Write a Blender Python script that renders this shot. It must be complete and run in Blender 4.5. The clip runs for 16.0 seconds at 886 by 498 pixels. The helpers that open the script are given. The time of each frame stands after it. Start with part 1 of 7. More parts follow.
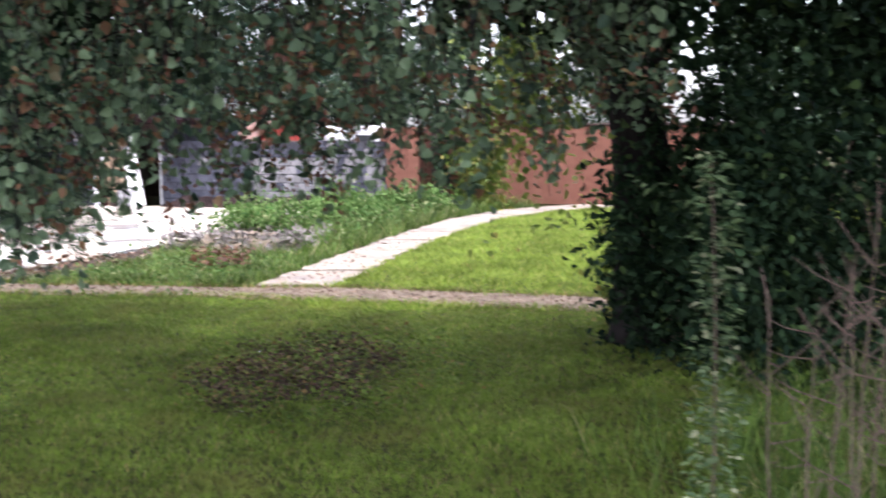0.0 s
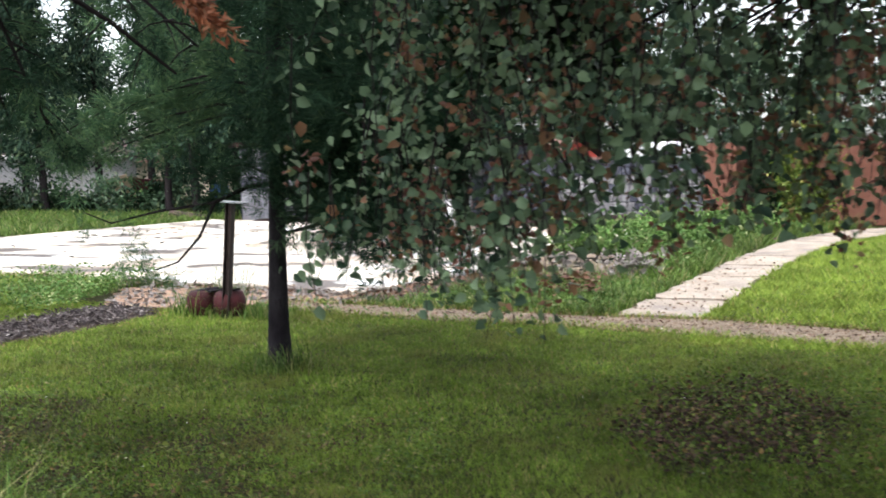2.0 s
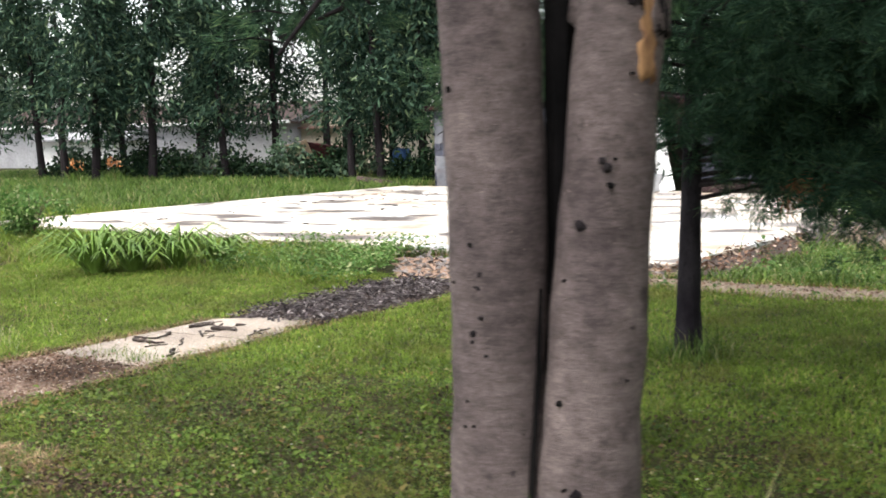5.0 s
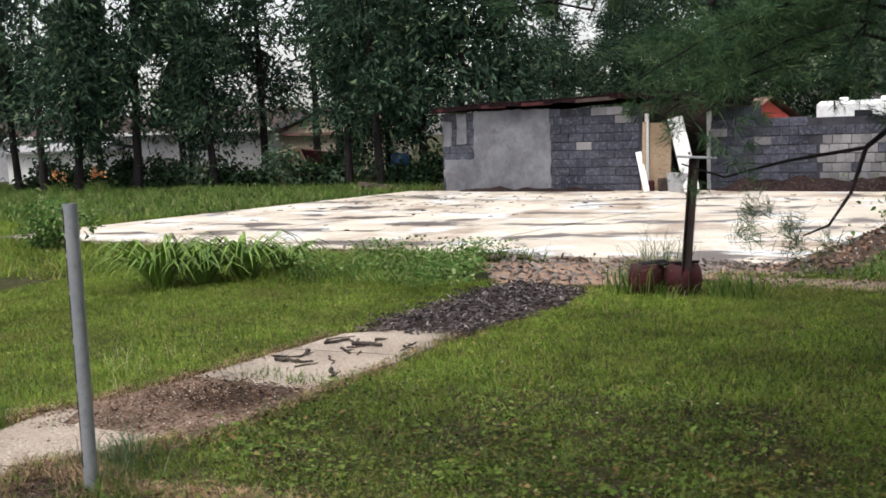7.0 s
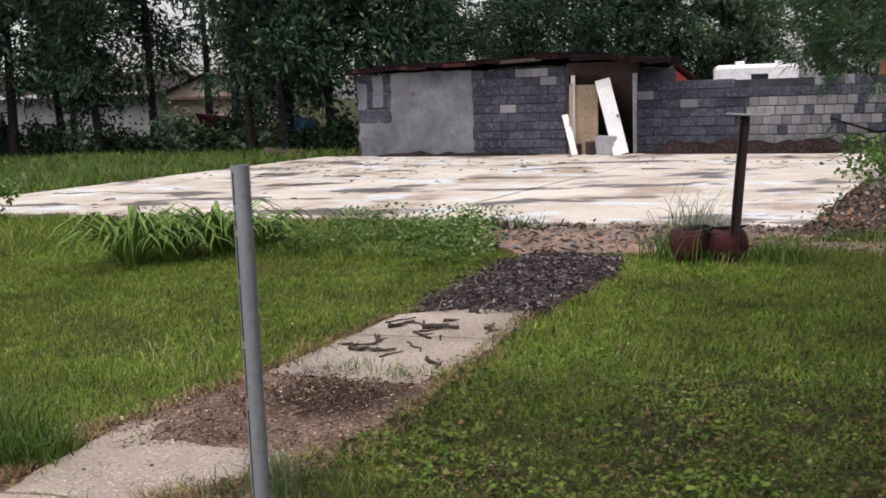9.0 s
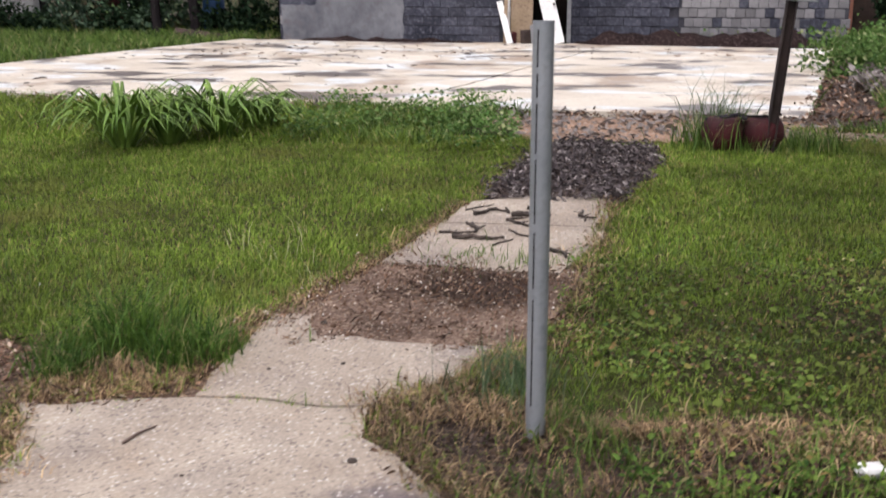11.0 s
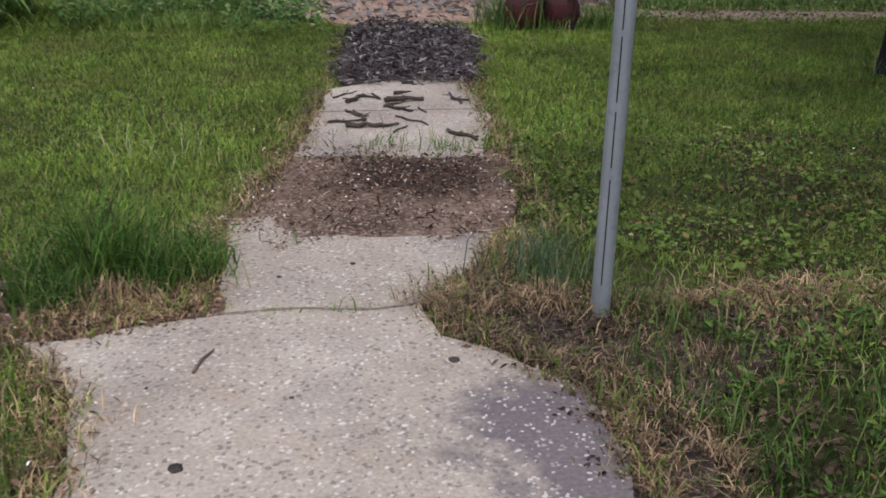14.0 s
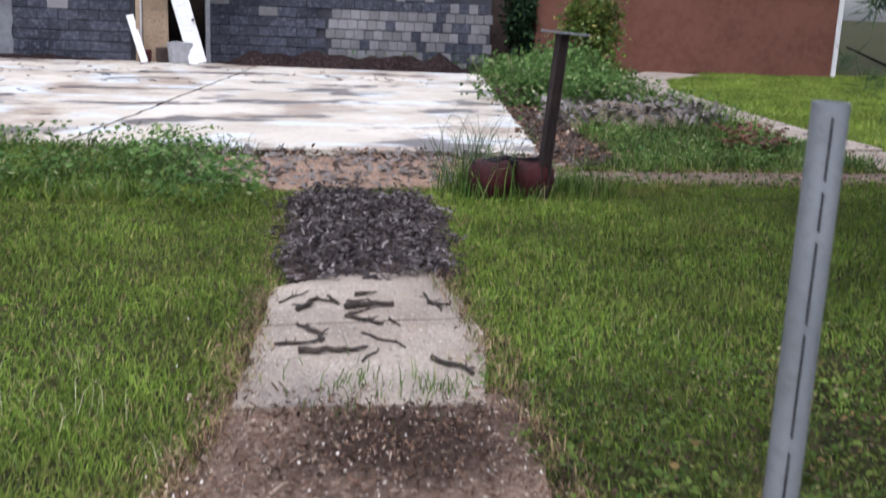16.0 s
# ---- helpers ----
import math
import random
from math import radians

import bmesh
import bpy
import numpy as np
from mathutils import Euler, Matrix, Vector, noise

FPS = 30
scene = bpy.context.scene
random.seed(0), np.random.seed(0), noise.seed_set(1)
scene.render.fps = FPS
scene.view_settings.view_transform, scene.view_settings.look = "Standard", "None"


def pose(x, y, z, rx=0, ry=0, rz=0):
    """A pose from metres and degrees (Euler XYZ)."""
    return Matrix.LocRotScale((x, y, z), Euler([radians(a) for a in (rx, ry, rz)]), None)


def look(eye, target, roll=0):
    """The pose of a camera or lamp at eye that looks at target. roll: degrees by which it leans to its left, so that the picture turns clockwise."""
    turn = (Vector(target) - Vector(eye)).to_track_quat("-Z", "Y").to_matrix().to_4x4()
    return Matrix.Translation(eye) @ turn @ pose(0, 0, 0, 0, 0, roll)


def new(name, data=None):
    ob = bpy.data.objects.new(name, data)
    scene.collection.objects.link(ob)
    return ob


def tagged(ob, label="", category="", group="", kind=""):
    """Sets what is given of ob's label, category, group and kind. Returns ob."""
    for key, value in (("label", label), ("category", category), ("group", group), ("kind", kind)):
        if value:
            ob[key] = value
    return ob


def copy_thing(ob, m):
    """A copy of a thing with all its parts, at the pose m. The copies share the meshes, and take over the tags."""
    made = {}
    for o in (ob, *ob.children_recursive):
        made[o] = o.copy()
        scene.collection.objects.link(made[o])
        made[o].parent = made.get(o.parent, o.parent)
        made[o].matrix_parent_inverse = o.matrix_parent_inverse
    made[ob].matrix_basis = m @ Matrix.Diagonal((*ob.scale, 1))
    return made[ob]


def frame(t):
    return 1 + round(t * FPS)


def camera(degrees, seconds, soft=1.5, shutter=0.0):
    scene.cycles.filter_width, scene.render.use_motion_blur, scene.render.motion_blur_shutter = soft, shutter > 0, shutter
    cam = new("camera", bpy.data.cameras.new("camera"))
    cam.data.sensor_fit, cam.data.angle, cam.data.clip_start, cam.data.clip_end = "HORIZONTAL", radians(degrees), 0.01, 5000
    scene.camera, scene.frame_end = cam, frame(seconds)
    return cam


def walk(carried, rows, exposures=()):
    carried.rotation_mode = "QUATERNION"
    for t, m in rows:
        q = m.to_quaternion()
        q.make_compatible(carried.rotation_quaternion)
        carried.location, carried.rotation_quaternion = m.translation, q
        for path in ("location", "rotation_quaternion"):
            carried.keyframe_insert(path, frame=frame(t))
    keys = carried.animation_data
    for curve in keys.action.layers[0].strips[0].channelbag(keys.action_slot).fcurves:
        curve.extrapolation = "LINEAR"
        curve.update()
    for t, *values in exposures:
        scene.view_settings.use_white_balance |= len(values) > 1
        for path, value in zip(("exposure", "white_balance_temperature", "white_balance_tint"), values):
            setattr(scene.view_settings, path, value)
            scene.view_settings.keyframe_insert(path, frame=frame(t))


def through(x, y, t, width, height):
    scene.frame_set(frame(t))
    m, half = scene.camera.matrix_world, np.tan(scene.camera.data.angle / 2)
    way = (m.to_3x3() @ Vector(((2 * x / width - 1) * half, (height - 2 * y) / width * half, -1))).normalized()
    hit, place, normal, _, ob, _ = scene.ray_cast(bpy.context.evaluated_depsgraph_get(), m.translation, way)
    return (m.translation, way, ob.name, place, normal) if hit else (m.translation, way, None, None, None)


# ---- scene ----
cam = camera(46.8, 16.0, 1.7, 0.4)
# seconds, eye and target in metres, roll in degrees
PATH = [
    (0, (0.876, 0.383, 1.68), (0.774, 2.369, 1.464), -0.3),
    (0.5, (0.618, 0.476, 1.687), (0.316, 2.444, 1.504), -0.1),
    (1, (0.389, 0.625, 1.725), (-0.116, 2.553, 1.56), -0.4),
    (1.5, (0.092, 0.735, 1.732), (-0.497, 2.64, 1.575), -0.6),
    (2, (-0.322, 0.839, 1.758), (-0.927, 2.737, 1.576), -0.9),
    (2.5, (-0.723, 1.063, 1.771), (-1.384, 2.943, 1.6), -1.8),
    (3, (-1.121, 1.21, 1.778), (-1.842, 3.072, 1.667), -2.2),
    (3.5, (-1.605, 1.261, 1.75), (-2.341, 3.117, 1.631), -2.7),
    (4, (-2.015, 1.228, 1.708), (-2.773, 3.071, 1.534), -2.4),
    (4.5, (-2.417, 1.213, 1.714), (-3.208, 3.035, 1.477), -2.1),
    (5, (-2.905, 1.183, 1.682), (-3.716, 2.996, 1.442), -1.2),
    (7.5, (-5.149, 1.303, 1.606), (-5.814, 3.175, 1.372), -2.3),
    (8, (-5.592, 1.402, 1.609), (-6.189, 3.294, 1.345), -2.3),
    (10.5, (-7.615, 1.901, 1.475), (-7.877, 3.841, 1.065), -0.8),
    (11, (-7.933, 1.816, 1.469), (-8.132, 3.739, 0.957), -0.2),
    (11.5, (-8.27, 1.744, 1.467), (-8.373, 3.654, 0.88), -0.4),
    (12, (-8.604, 1.769, 1.446), (-8.606, 3.669, 0.821), -0.4),
    (12.5, (-8.856, 1.818, 1.426), (-8.758, 3.703, 0.767), -0.6),
    (13, (-9.008, 1.86, 1.412), (-8.814, 3.73, 0.731), -0.6),
    (13.5, (-9.151, 1.903, 1.405), (-8.821, 3.75, 0.713), 0.8),
    (14, (-9.181, 2.018, 1.418), (-8.757, 3.838, 0.705), 1.4),
    (14.5, (-9.162, 2.292, 1.401), (-8.691, 4.095, 0.674), 1.4),
    (15, (-9.124, 2.696, 1.369), (-8.627, 4.5, 0.663), 1.2),
    (15.5, (-9.105, 3.098, 1.415), (-8.57, 4.928, 0.812), 1.7),
    (16, (-9.117, 3.435, 1.488), (-8.541, 5.291, 1.017), 2.4),
]
EXPOSURES = [(0.0, 0.6, 6150, 20), (1.2, 0.42, 6300, 15), (2.5, 0.2, 6400, 9), (3.5, 0.17, 6450, 9), (5.0, 0.22, 6600, 10), (7.5, -0.75, 6700, 13), (8.0, -0.9, 6650, 17), (10.5, -0.66, 6650, 18), (12.5, -0.72, 6100, 14), (14.0, -0.98, 6050, 15), (16.0, -0.68, 5900, 16)]
walk(cam, [(t, look(eye, target, roll)) for t, eye, target, roll in PATH], EXPOSURES)

# ---- world and sun ----
SUN_UP, SUN_ROUND = radians(66), radians(200)
world = bpy.data.worlds.new("overcast_sky")
scene.world = world
world.use_nodes = True
wn, wl = world.node_tree.nodes, world.node_tree.links
sky = wn.new("ShaderNodeTexSky")
sky.sky_type = "NISHITA"
sky.sun_disc = False
sky.sun_elevation, sky.sun_rotation = SUN_UP, SUN_ROUND
sky.air_density, sky.dust_density = 1.0, 3.0
haze = wn.new("ShaderNodeHueSaturation")
haze.inputs["Saturation"].default_value = 0.28
haze.inputs["Value"].default_value = 3.4
wl.new(sky.outputs["Color"], haze.inputs["Color"])
wl.new(haze.outputs["Color"], wn["Background"].inputs["Color"])
wn["Background"].inputs["Strength"].default_value = 0.14
sun = new("sun", bpy.data.lights.new("sun", "SUN"))
sun.data.energy, sun.data.angle, sun.data.color = 1.5, radians(14), (1.0, 0.97, 0.92)
sun.matrix_world = look((0, 0, 30), Vector((0, 0, 30)) - Vector((math.sin(SUN_ROUND) * math.cos(SUN_UP), math.cos(SUN_ROUND) * math.cos(SUN_UP), math.sin(SUN_UP))))

rng = np.random.default_rng(7)


# ---- materials ----
def rgb(c):
    return (c[0], c[1], c[2], 1.0)


class Nodes:
    """A short hand for building one node material."""

    def __init__(self, name, rough=0.8, metal=0.0, spec=0.3):
        self.m = bpy.data.materials.new(name)
        self.m.use_nodes = True
        self.t = self.m.node_tree
        self.b = self.t.nodes["Principled BSDF"]
        self.b.inputs["Roughness"].default_value = rough
        self.b.inputs["Metallic"].default_value = metal
        self.b.inputs["Specular IOR Level"].default_value = spec
        self.pos = self.t.nodes.new("ShaderNodeNewGeometry")

    def link(self, a, b):
        self.t.links.new(a, b)

    def where(self, scale=(1, 1, 1)):
        n = self.t.nodes.new("ShaderNodeMapping")
        n.inputs["Scale"].default_value = scale
        self.link(self.pos.outputs["Position"], n.inputs["Vector"])
        return n.outputs["Vector"]

    def noise(self, scale, detail=5, stretch=(1, 1, 1), rough=0.6):
        n = self.t.nodes.new("ShaderNodeTexNoise")
        n.inputs["Scale"].default_value, n.inputs["Detail"].default_value, n.inputs["Roughness"].default_value = scale, detail, rough
        self.link(self.where(stretch), n.inputs["Vector"])
        return n.outputs["Fac"]

    def cells(self, scale, stretch=(1, 1, 1), out="Color"):
        n = self.t.nodes.new("ShaderNodeTexVoronoi")
        n.inputs["Scale"].default_value = scale
        self.link(self.where(stretch), n.inputs["Vector"])
        return n.outputs[out]

    def ramp(self, value, *stops):
        n = self.t.nodes.new("ShaderNodeValToRGB")
        while len(n.color_ramp.elements) < len(stops):
            n.color_ramp.elements.new(0.5)
        for e, (p, c) in zip(n.color_ramp.elements, stops):
            e.position, e.color = p, rgb(c) if hasattr(c, "__len__") else (c, c, c, 1)
        self.link(value, n.inputs["Fac"])
        return n.outputs["Color"]

    def mix(self, fac, a, b, kind="MIX"):
        n = self.t.nodes.new("ShaderNodeMix")
        n.data_type, n.blend_type = "RGBA", kind
        for sock, v in ((n.inputs[0], fac), (n.inputs[6], a), (n.inputs[7], b)):
            if isinstance(v, (int, float)):
                sock.default_value = v
            elif isinstance(v, tuple):
                sock.default_value = rgb(v)
            else:
                self.link(v, sock)
        return n.outputs[2]

    def near(self, point, reach):
        """0 at a point of the ground, about 1 at the reach, with a wavering rim."""
        d = self.t.nodes.new("ShaderNodeVectorMath")
        d.operation = "DISTANCE"
        d.inputs[1].default_value = point
        self.link(self.pos.outputs["Position"], d.inputs[0])
        k = self.t.nodes.new("ShaderNodeMath")
        k.operation = "DIVIDE"
        k.inputs[1].default_value = reach
        self.link(d.outputs["Value"], k.inputs[0])
        w = self.t.nodes.new("ShaderNodeMath")
        w.operation = "MULTIPLY_ADD"
        w.inputs[1].default_value, w.inputs[2].default_value = 0.9, -0.45
        self.link(self.noise(7.0, 6, (1, 1, 1), 0.65), w.inputs[0])
        a = self.t.nodes.new("ShaderNodeMath")
        self.link(k.outputs[0], a.inputs[0])
        self.link(w.outputs[0], a.inputs[1])
        return a.outputs[0]

    def random(self, kind, low, high):
        if kind == "object":
            out = self.t.nodes.new("ShaderNodeObjectInfo").outputs["Random"]
        else:
            out = self.pos.outputs["Random Per Island"]
        return self.ramp(out, (0.0, low), (1.0, high))

    def bump(self, height, strength=0.4, distance=0.01):
        n = self.t.nodes.new("ShaderNodeBump")
        n.inputs["Strength"].default_value, n.inputs["Distance"].default_value = strength, distance
        self.link(height, n.inputs["Height"])
        self.link(n.outputs["Normal"], self.b.inputs["Normal"])

    def colour(self, c):
        self.link(c, self.b.inputs["Base Color"])

    def translucent(self, c, amount):
        tr = self.t.nodes.new("ShaderNodeBsdfTranslucent")
        self.link(c, tr.inputs["Color"])
        mx = self.t.nodes.new("ShaderNodeMixShader")
        mx.inputs[0].default_value = amount
        self.link(self.b.outputs[0], mx.inputs[1])
        self.link(tr.outputs[0], mx.inputs[2])
        self.link(mx.outputs[0], self.t.nodes["Material Output"].inputs["Surface"])


def plain(name, c1, c2, c3=None, s1=2.0, s2=25.0, rough=0.8, metal=0.0, spec=0.3, bump=0.35, depth=0.01, vary=None, stretch=(1, 1, 1)):
    """Two scales of mottling between c1 and c2, stains of c3, fine relief."""
    n = Nodes(name, rough, metal, spec)
    big, small = n.noise(s1, 6, stretch), n.noise(s2, 5, stretch)
    c = n.ramp(big, (0.3, c1), (0.7, c2))
    if c3:
        c = n.mix(n.ramp(small, (0.5, 0.0), (0.72, 1.0)), c, c3)
    c = n.mix(0.5, c, n.ramp(small, (0.25, 0.55), (0.75, 1.35)), "MULTIPLY")
    if vary:
        c = n.mix(1.0, c, n.random(vary, 0.74, 1.2), "MULTIPLY")
    n.colour(c)
    n.bump(small, bump, depth)
    return n.m


def leafy(name, dark, light, odd, odd_share=0.08, through=0.3, patch=None, rough=0.55, spec=0.35):
    """Leaves or blades: a colour for each one, drifting over the ground, with some odd ones."""
    n = Nodes(name, rough, 0.0, spec)
    r = n.pos.outputs["Random Per Island"]
    c = n.ramp(r, (0.0, dark), (1.0 - odd_share - 0.02, light), (1.0 - odd_share, odd), (1.0, odd))
    c = n.mix(0.85, c, n.ramp(n.noise(0.9, 4), (0.3, 0.5), (0.7, 1.4)), "MULTIPLY")
    c = n.mix(0.7, c, n.ramp(n.noise(4.5, 5), (0.34, 0.66), (0.66, 1.3)), "MULTIPLY")
    if patch:
        c = n.mix(n.ramp(n.noise(1.3, 6), (0.52, 0.0), (0.68, 0.75)), c, patch)
    n.colour(c)
    if through:
        n.translucent(c, through)
    return n.m


M_GROUND = plain("lawn_soil", (0.018, 0.022, 0.008), (0.045, 0.048, 0.016), (0.07, 0.052, 0.030), 0.8, 14.0, 0.95, spec=0.1, bump=0.8, depth=0.03)
M_GRASS = leafy("lawn_blades", (0.070, 0.120, 0.017), (0.215, 0.310, 0.046), (0.33, 0.27, 0.12), 0.07, 0.22, (0.17, 0.175, 0.045), 0.6, 0.12)
# brighter copy of the lawn blades, open sunlight put into the colour
M_GRASS_FAR = leafy("sun_bright_lawn_blades", (0.13, 0.21, 0.03), (0.27, 0.35, 0.06), (0.38, 0.36, 0.12), 0.04, 0.3, None, 0.6, 0.12)
M_TALL = leafy("tall_grass_blades", (0.032, 0.075, 0.012), (0.145, 0.225, 0.045), (0.30, 0.28, 0.13), 0.08, 0.3, None, 0.5, 0.2)
M_LILY = plain("lily_leaves", (0.06, 0.13, 0.018), (0.17, 0.27, 0.05), None, 3.0, 18.0, 0.45, spec=0.3, bump=0.1, vary="object")
M_STRAW = leafy("dead_grass", (0.085, 0.046, 0.026), (0.52, 0.365, 0.20), (0.06, 0.034, 0.02), 0.22, 0.10)
M_CLUMP = leafy("dark_clump_blades", (0.014, 0.044, 0.007), (0.105, 0.195, 0.034), (0.20, 0.17, 0.08), 0.08, 0.25, None, 0.55, 0.15)
M_SEED = leafy("seed_heads", (0.30, 0.30, 0.15), (0.48, 0.46, 0.28), (0.40, 0.34, 0.2), 0.2, 0.2)
M_CLOVER = leafy("clover_leaves", (0.045, 0.085, 0.014), (0.150, 0.215, 0.042), (0.19, 0.13, 0.05), 0.12, 0.2, (0.14, 0.105, 0.035), 0.6, 0.12)
M_WEED = leafy("weed_leaves", (0.05, 0.12, 0.025), (0.15, 0.24, 0.07), (0.30, 0.34, 0.16), 0.08, 0.3, None, 0.6, 0.15)
M_PALEWEED = leafy("pale_weed_leaves", (0.05, 0.095, 0.04), (0.14, 0.20, 0.09), (0.28, 0.30, 0.18), 0.10, 0.3)
M_DEADWEED = leafy("dead_weeds", (0.025, 0.018, 0.014), (0.10, 0.066, 0.045), (0.15, 0.10, 0.07), 0.1, 0.0, None, 0.85, 0.1)
M_LITTER = leafy("leaf_litter", (0.045, 0.025, 0.018), (0.24, 0.145, 0.096), (0.44, 0.35, 0.27), 0.10, 0.0, None, 0.85, 0.15)
M_CHIP = plain("weathered_wood_chip", (0.030, 0.024, 0.025), (0.13, 0.11, 0.108), (0.20, 0.175, 0.165), 9.0, 40.0, 0.85, vary="object")
M_CHIPS = leafy("dark_wood_chips", (0.022, 0.017, 0.018), (0.115, 0.095, 0.098), (0.28, 0.25, 0.24), 0.13, 0.0, None, 0.8, 0.2)
M_LEAF = leafy("broad_leaves", (0.026, 0.056, 0.036), (0.21, 0.30, 0.17), (0.20, 0.11, 0.06), 0.04, 0.34, None, 0.5, 0.25)
M_RUSTLEAF = leafy("withered_leaves", (0.10, 0.04, 0.028), (0.22, 0.10, 0.06), (0.20, 0.14, 0.06), 0.2, 0.25)
# darkened copy of the leaves: deep shade is put into the colour
M_SHADELEAF = leafy("shade_dark_leaves", (0.007, 0.018, 0.011), (0.034, 0.064, 0.030), (0.06, 0.10, 0.035), 0.05, 0.06, None, 0.75, 0.06)
M_NEEDLE = leafy("pine_needles", (0.026, 0.072, 0.038), (0.118, 0.200, 0.092), (0.18, 0.25, 0.11), 0.06, 0.25, None, 0.7, 0.1)
# darker copy of the needles; shade among the boughs is in its colour
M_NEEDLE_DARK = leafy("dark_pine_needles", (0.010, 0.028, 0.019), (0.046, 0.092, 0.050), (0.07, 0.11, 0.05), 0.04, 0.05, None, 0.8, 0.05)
M_NEEDLE_DEAD = leafy("dead_needles", (0.24, 0.075, 0.035), (0.46, 0.17, 0.08), (0.30, 0.15, 0.08), 0.1, 0.25)
M_CEDAR = leafy("cedar_foliage", (0.006, 0.020, 0.015), (0.055, 0.100, 0.060), (0.12, 0.17, 0.09), 0.08, 0.2, None, 0.7, 0.1)
M_WOODS = leafy("far_foliage", (0.024, 0.055, 0.034), (0.090, 0.150, 0.080), (0.18, 0.23, 0.12), 0.08, 0.25)
# yellow-green leaves with sunlight put into the colour
M_YELLOWGREEN = leafy("sun_tinted_leaves", (0.07, 0.13, 0.02), (0.20, 0.25, 0.05), (0.30, 0.27, 0.07), 0.1, 0.35)
M_ORANGE = leafy("orange_petals", (0.55, 0.18, 0.06), (0.75, 0.30, 0.10), (0.7, 0.4, 0.2), 0.1, 0.2)
M_WHITEPETAL = leafy("white_petals", (0.7, 0.7, 0.65), (0.85, 0.85, 0.8), (0.8, 0.8, 0.6), 0.1, 0.2)


def bark_material(name, dark, light, spot, rough=0.92):
    """Smooth bark: level wrinkles, soft dark smudges, small pits and pale flecks."""
    n = Nodes(name, rough, 0.0, 0.15)
    broad = n.noise(2.4, 6, (1.0, 1.0, 0.7), 0.65)
    wrinkle = n.noise(16.0, 8, (0.7, 0.7, 3.6), 0.78)
    fine = n.noise(70.0, 5, (1.0, 1.0, 1.8), 0.7)
    c = n.ramp(broad, (0.3, dark), (0.7, light))
    c = n.mix(0.6, c, n.ramp(wrinkle, (0.34, 0.55), (0.66, 1.4)), "MULTIPLY")
    c = n.mix(0.8, c, n.ramp(n.noise(9.0, 7, (1.0, 1.0, 1.6), 0.75), (0.36, 0.55), (0.62, 1.25)), "MULTIPLY")
    c = n.mix(0.5, c, n.ramp(fine, (0.3, 0.6), (0.7, 1.35)), "MULTIPLY")
    c = n.mix(n.ramp(n.noise(5.5, 5, (1.0, 1.0, 0.8)), (0.60, 0.0), (0.70, 0.75)), c, spot)
    c = n.mix(n.ramp(n.noise(20.0, 4, (1.0, 1.0, 0.9)), (0.68, 0.0), (0.74, 0.85)), c, spot)
    fleck = n.ramp(n.noise(34.0, 3, (1.0, 1.0, 2.2)), (0.68, 0.0), (0.74, 0.55))
    c = n.mix(fleck, c, (light[0] * 1.5, light[1] * 1.45, light[2] * 1.4))
    n.colour(c)
    n.bump(n.mix(0.5, wrinkle, fine), 0.8, 0.012)
    return n.m


M_BARK = bark_material("grey_smooth_bark", (0.064, 0.049, 0.049), (0.185, 0.146, 0.136), (0.026, 0.019, 0.020))
M_BARK_DARK = plain("dark_furrowed_bark", (0.010, 0.008, 0.009), (0.030, 0.025, 0.026), None, 5.0, 40.0, 0.95, spec=0.1, bump=0.9, depth=0.02, stretch=(1, 1, 0.3))
M_BARK_PINE = plain("pine_bark", (0.010, 0.008, 0.011), (0.034, 0.030, 0.034), (0.008, 0.007, 0.008), 6.0, 38.0, 0.95, spec=0.1, bump=0.9, depth=0.02, stretch=(1, 1, 0.5))
M_TWIG = plain("dry_twig", (0.075, 0.05, 0.042), (0.17, 0.12, 0.10), None, 8.0, 60.0, 0.9)
M_STICK = plain("wet_stick", (0.022, 0.017, 0.014), (0.07, 0.052, 0.042), None, 12.0, 70.0, 0.75)
M_BAREWOOD = plain("bare_split_wood", (0.17, 0.14, 0.13), (0.32, 0.27, 0.25), (0.12, 0.08, 0.07), 5.0, 30.0, 0.85, stretch=(1, 1, 0.2))
M_FRESHWOOD = plain("raw_orange_wood", (0.09, 0.040, 0.022), (0.36, 0.20, 0.09), (0.06, 0.026, 0.016), 14.0, 40.0, 0.8, stretch=(1, 1, 0.25))
M_DIRT = plain("brown_dirt", (0.072, 0.047, 0.036), (0.23, 0.158, 0.120), (0.33, 0.255, 0.20), 2.5, 45.0, 0.95, spec=0.1, bump=0.9, depth=0.02)


def litter_soil(name):
    """Brown soil under leaf litter, darker and damp in its uneven middle."""
    n = Nodes(name, 0.95, 0.0, 0.1)
    fine = n.noise(45.0, 5)
    c = n.ramp(n.noise(2.5, 6), (0.3, (0.072, 0.047, 0.036)), (0.7, (0.23, 0.158, 0.120)))
    c = n.mix(n.ramp(fine, (0.5, 0.0), (0.72, 1.0)), c, (0.33, 0.255, 0.20))
    c = n.mix(n.ramp(n.near((-8.22, 6.62, 0.0), 0.52), (0.30, 0.85), (1.0, 0.0)), c, (0.036, 0.024, 0.020))
    n.colour(n.mix(0.5, c, n.ramp(fine, (0.25, 0.55), (0.75, 1.35)), "MULTIPLY"))
    n.bump(fine, 0.9, 0.02)
    return n.m


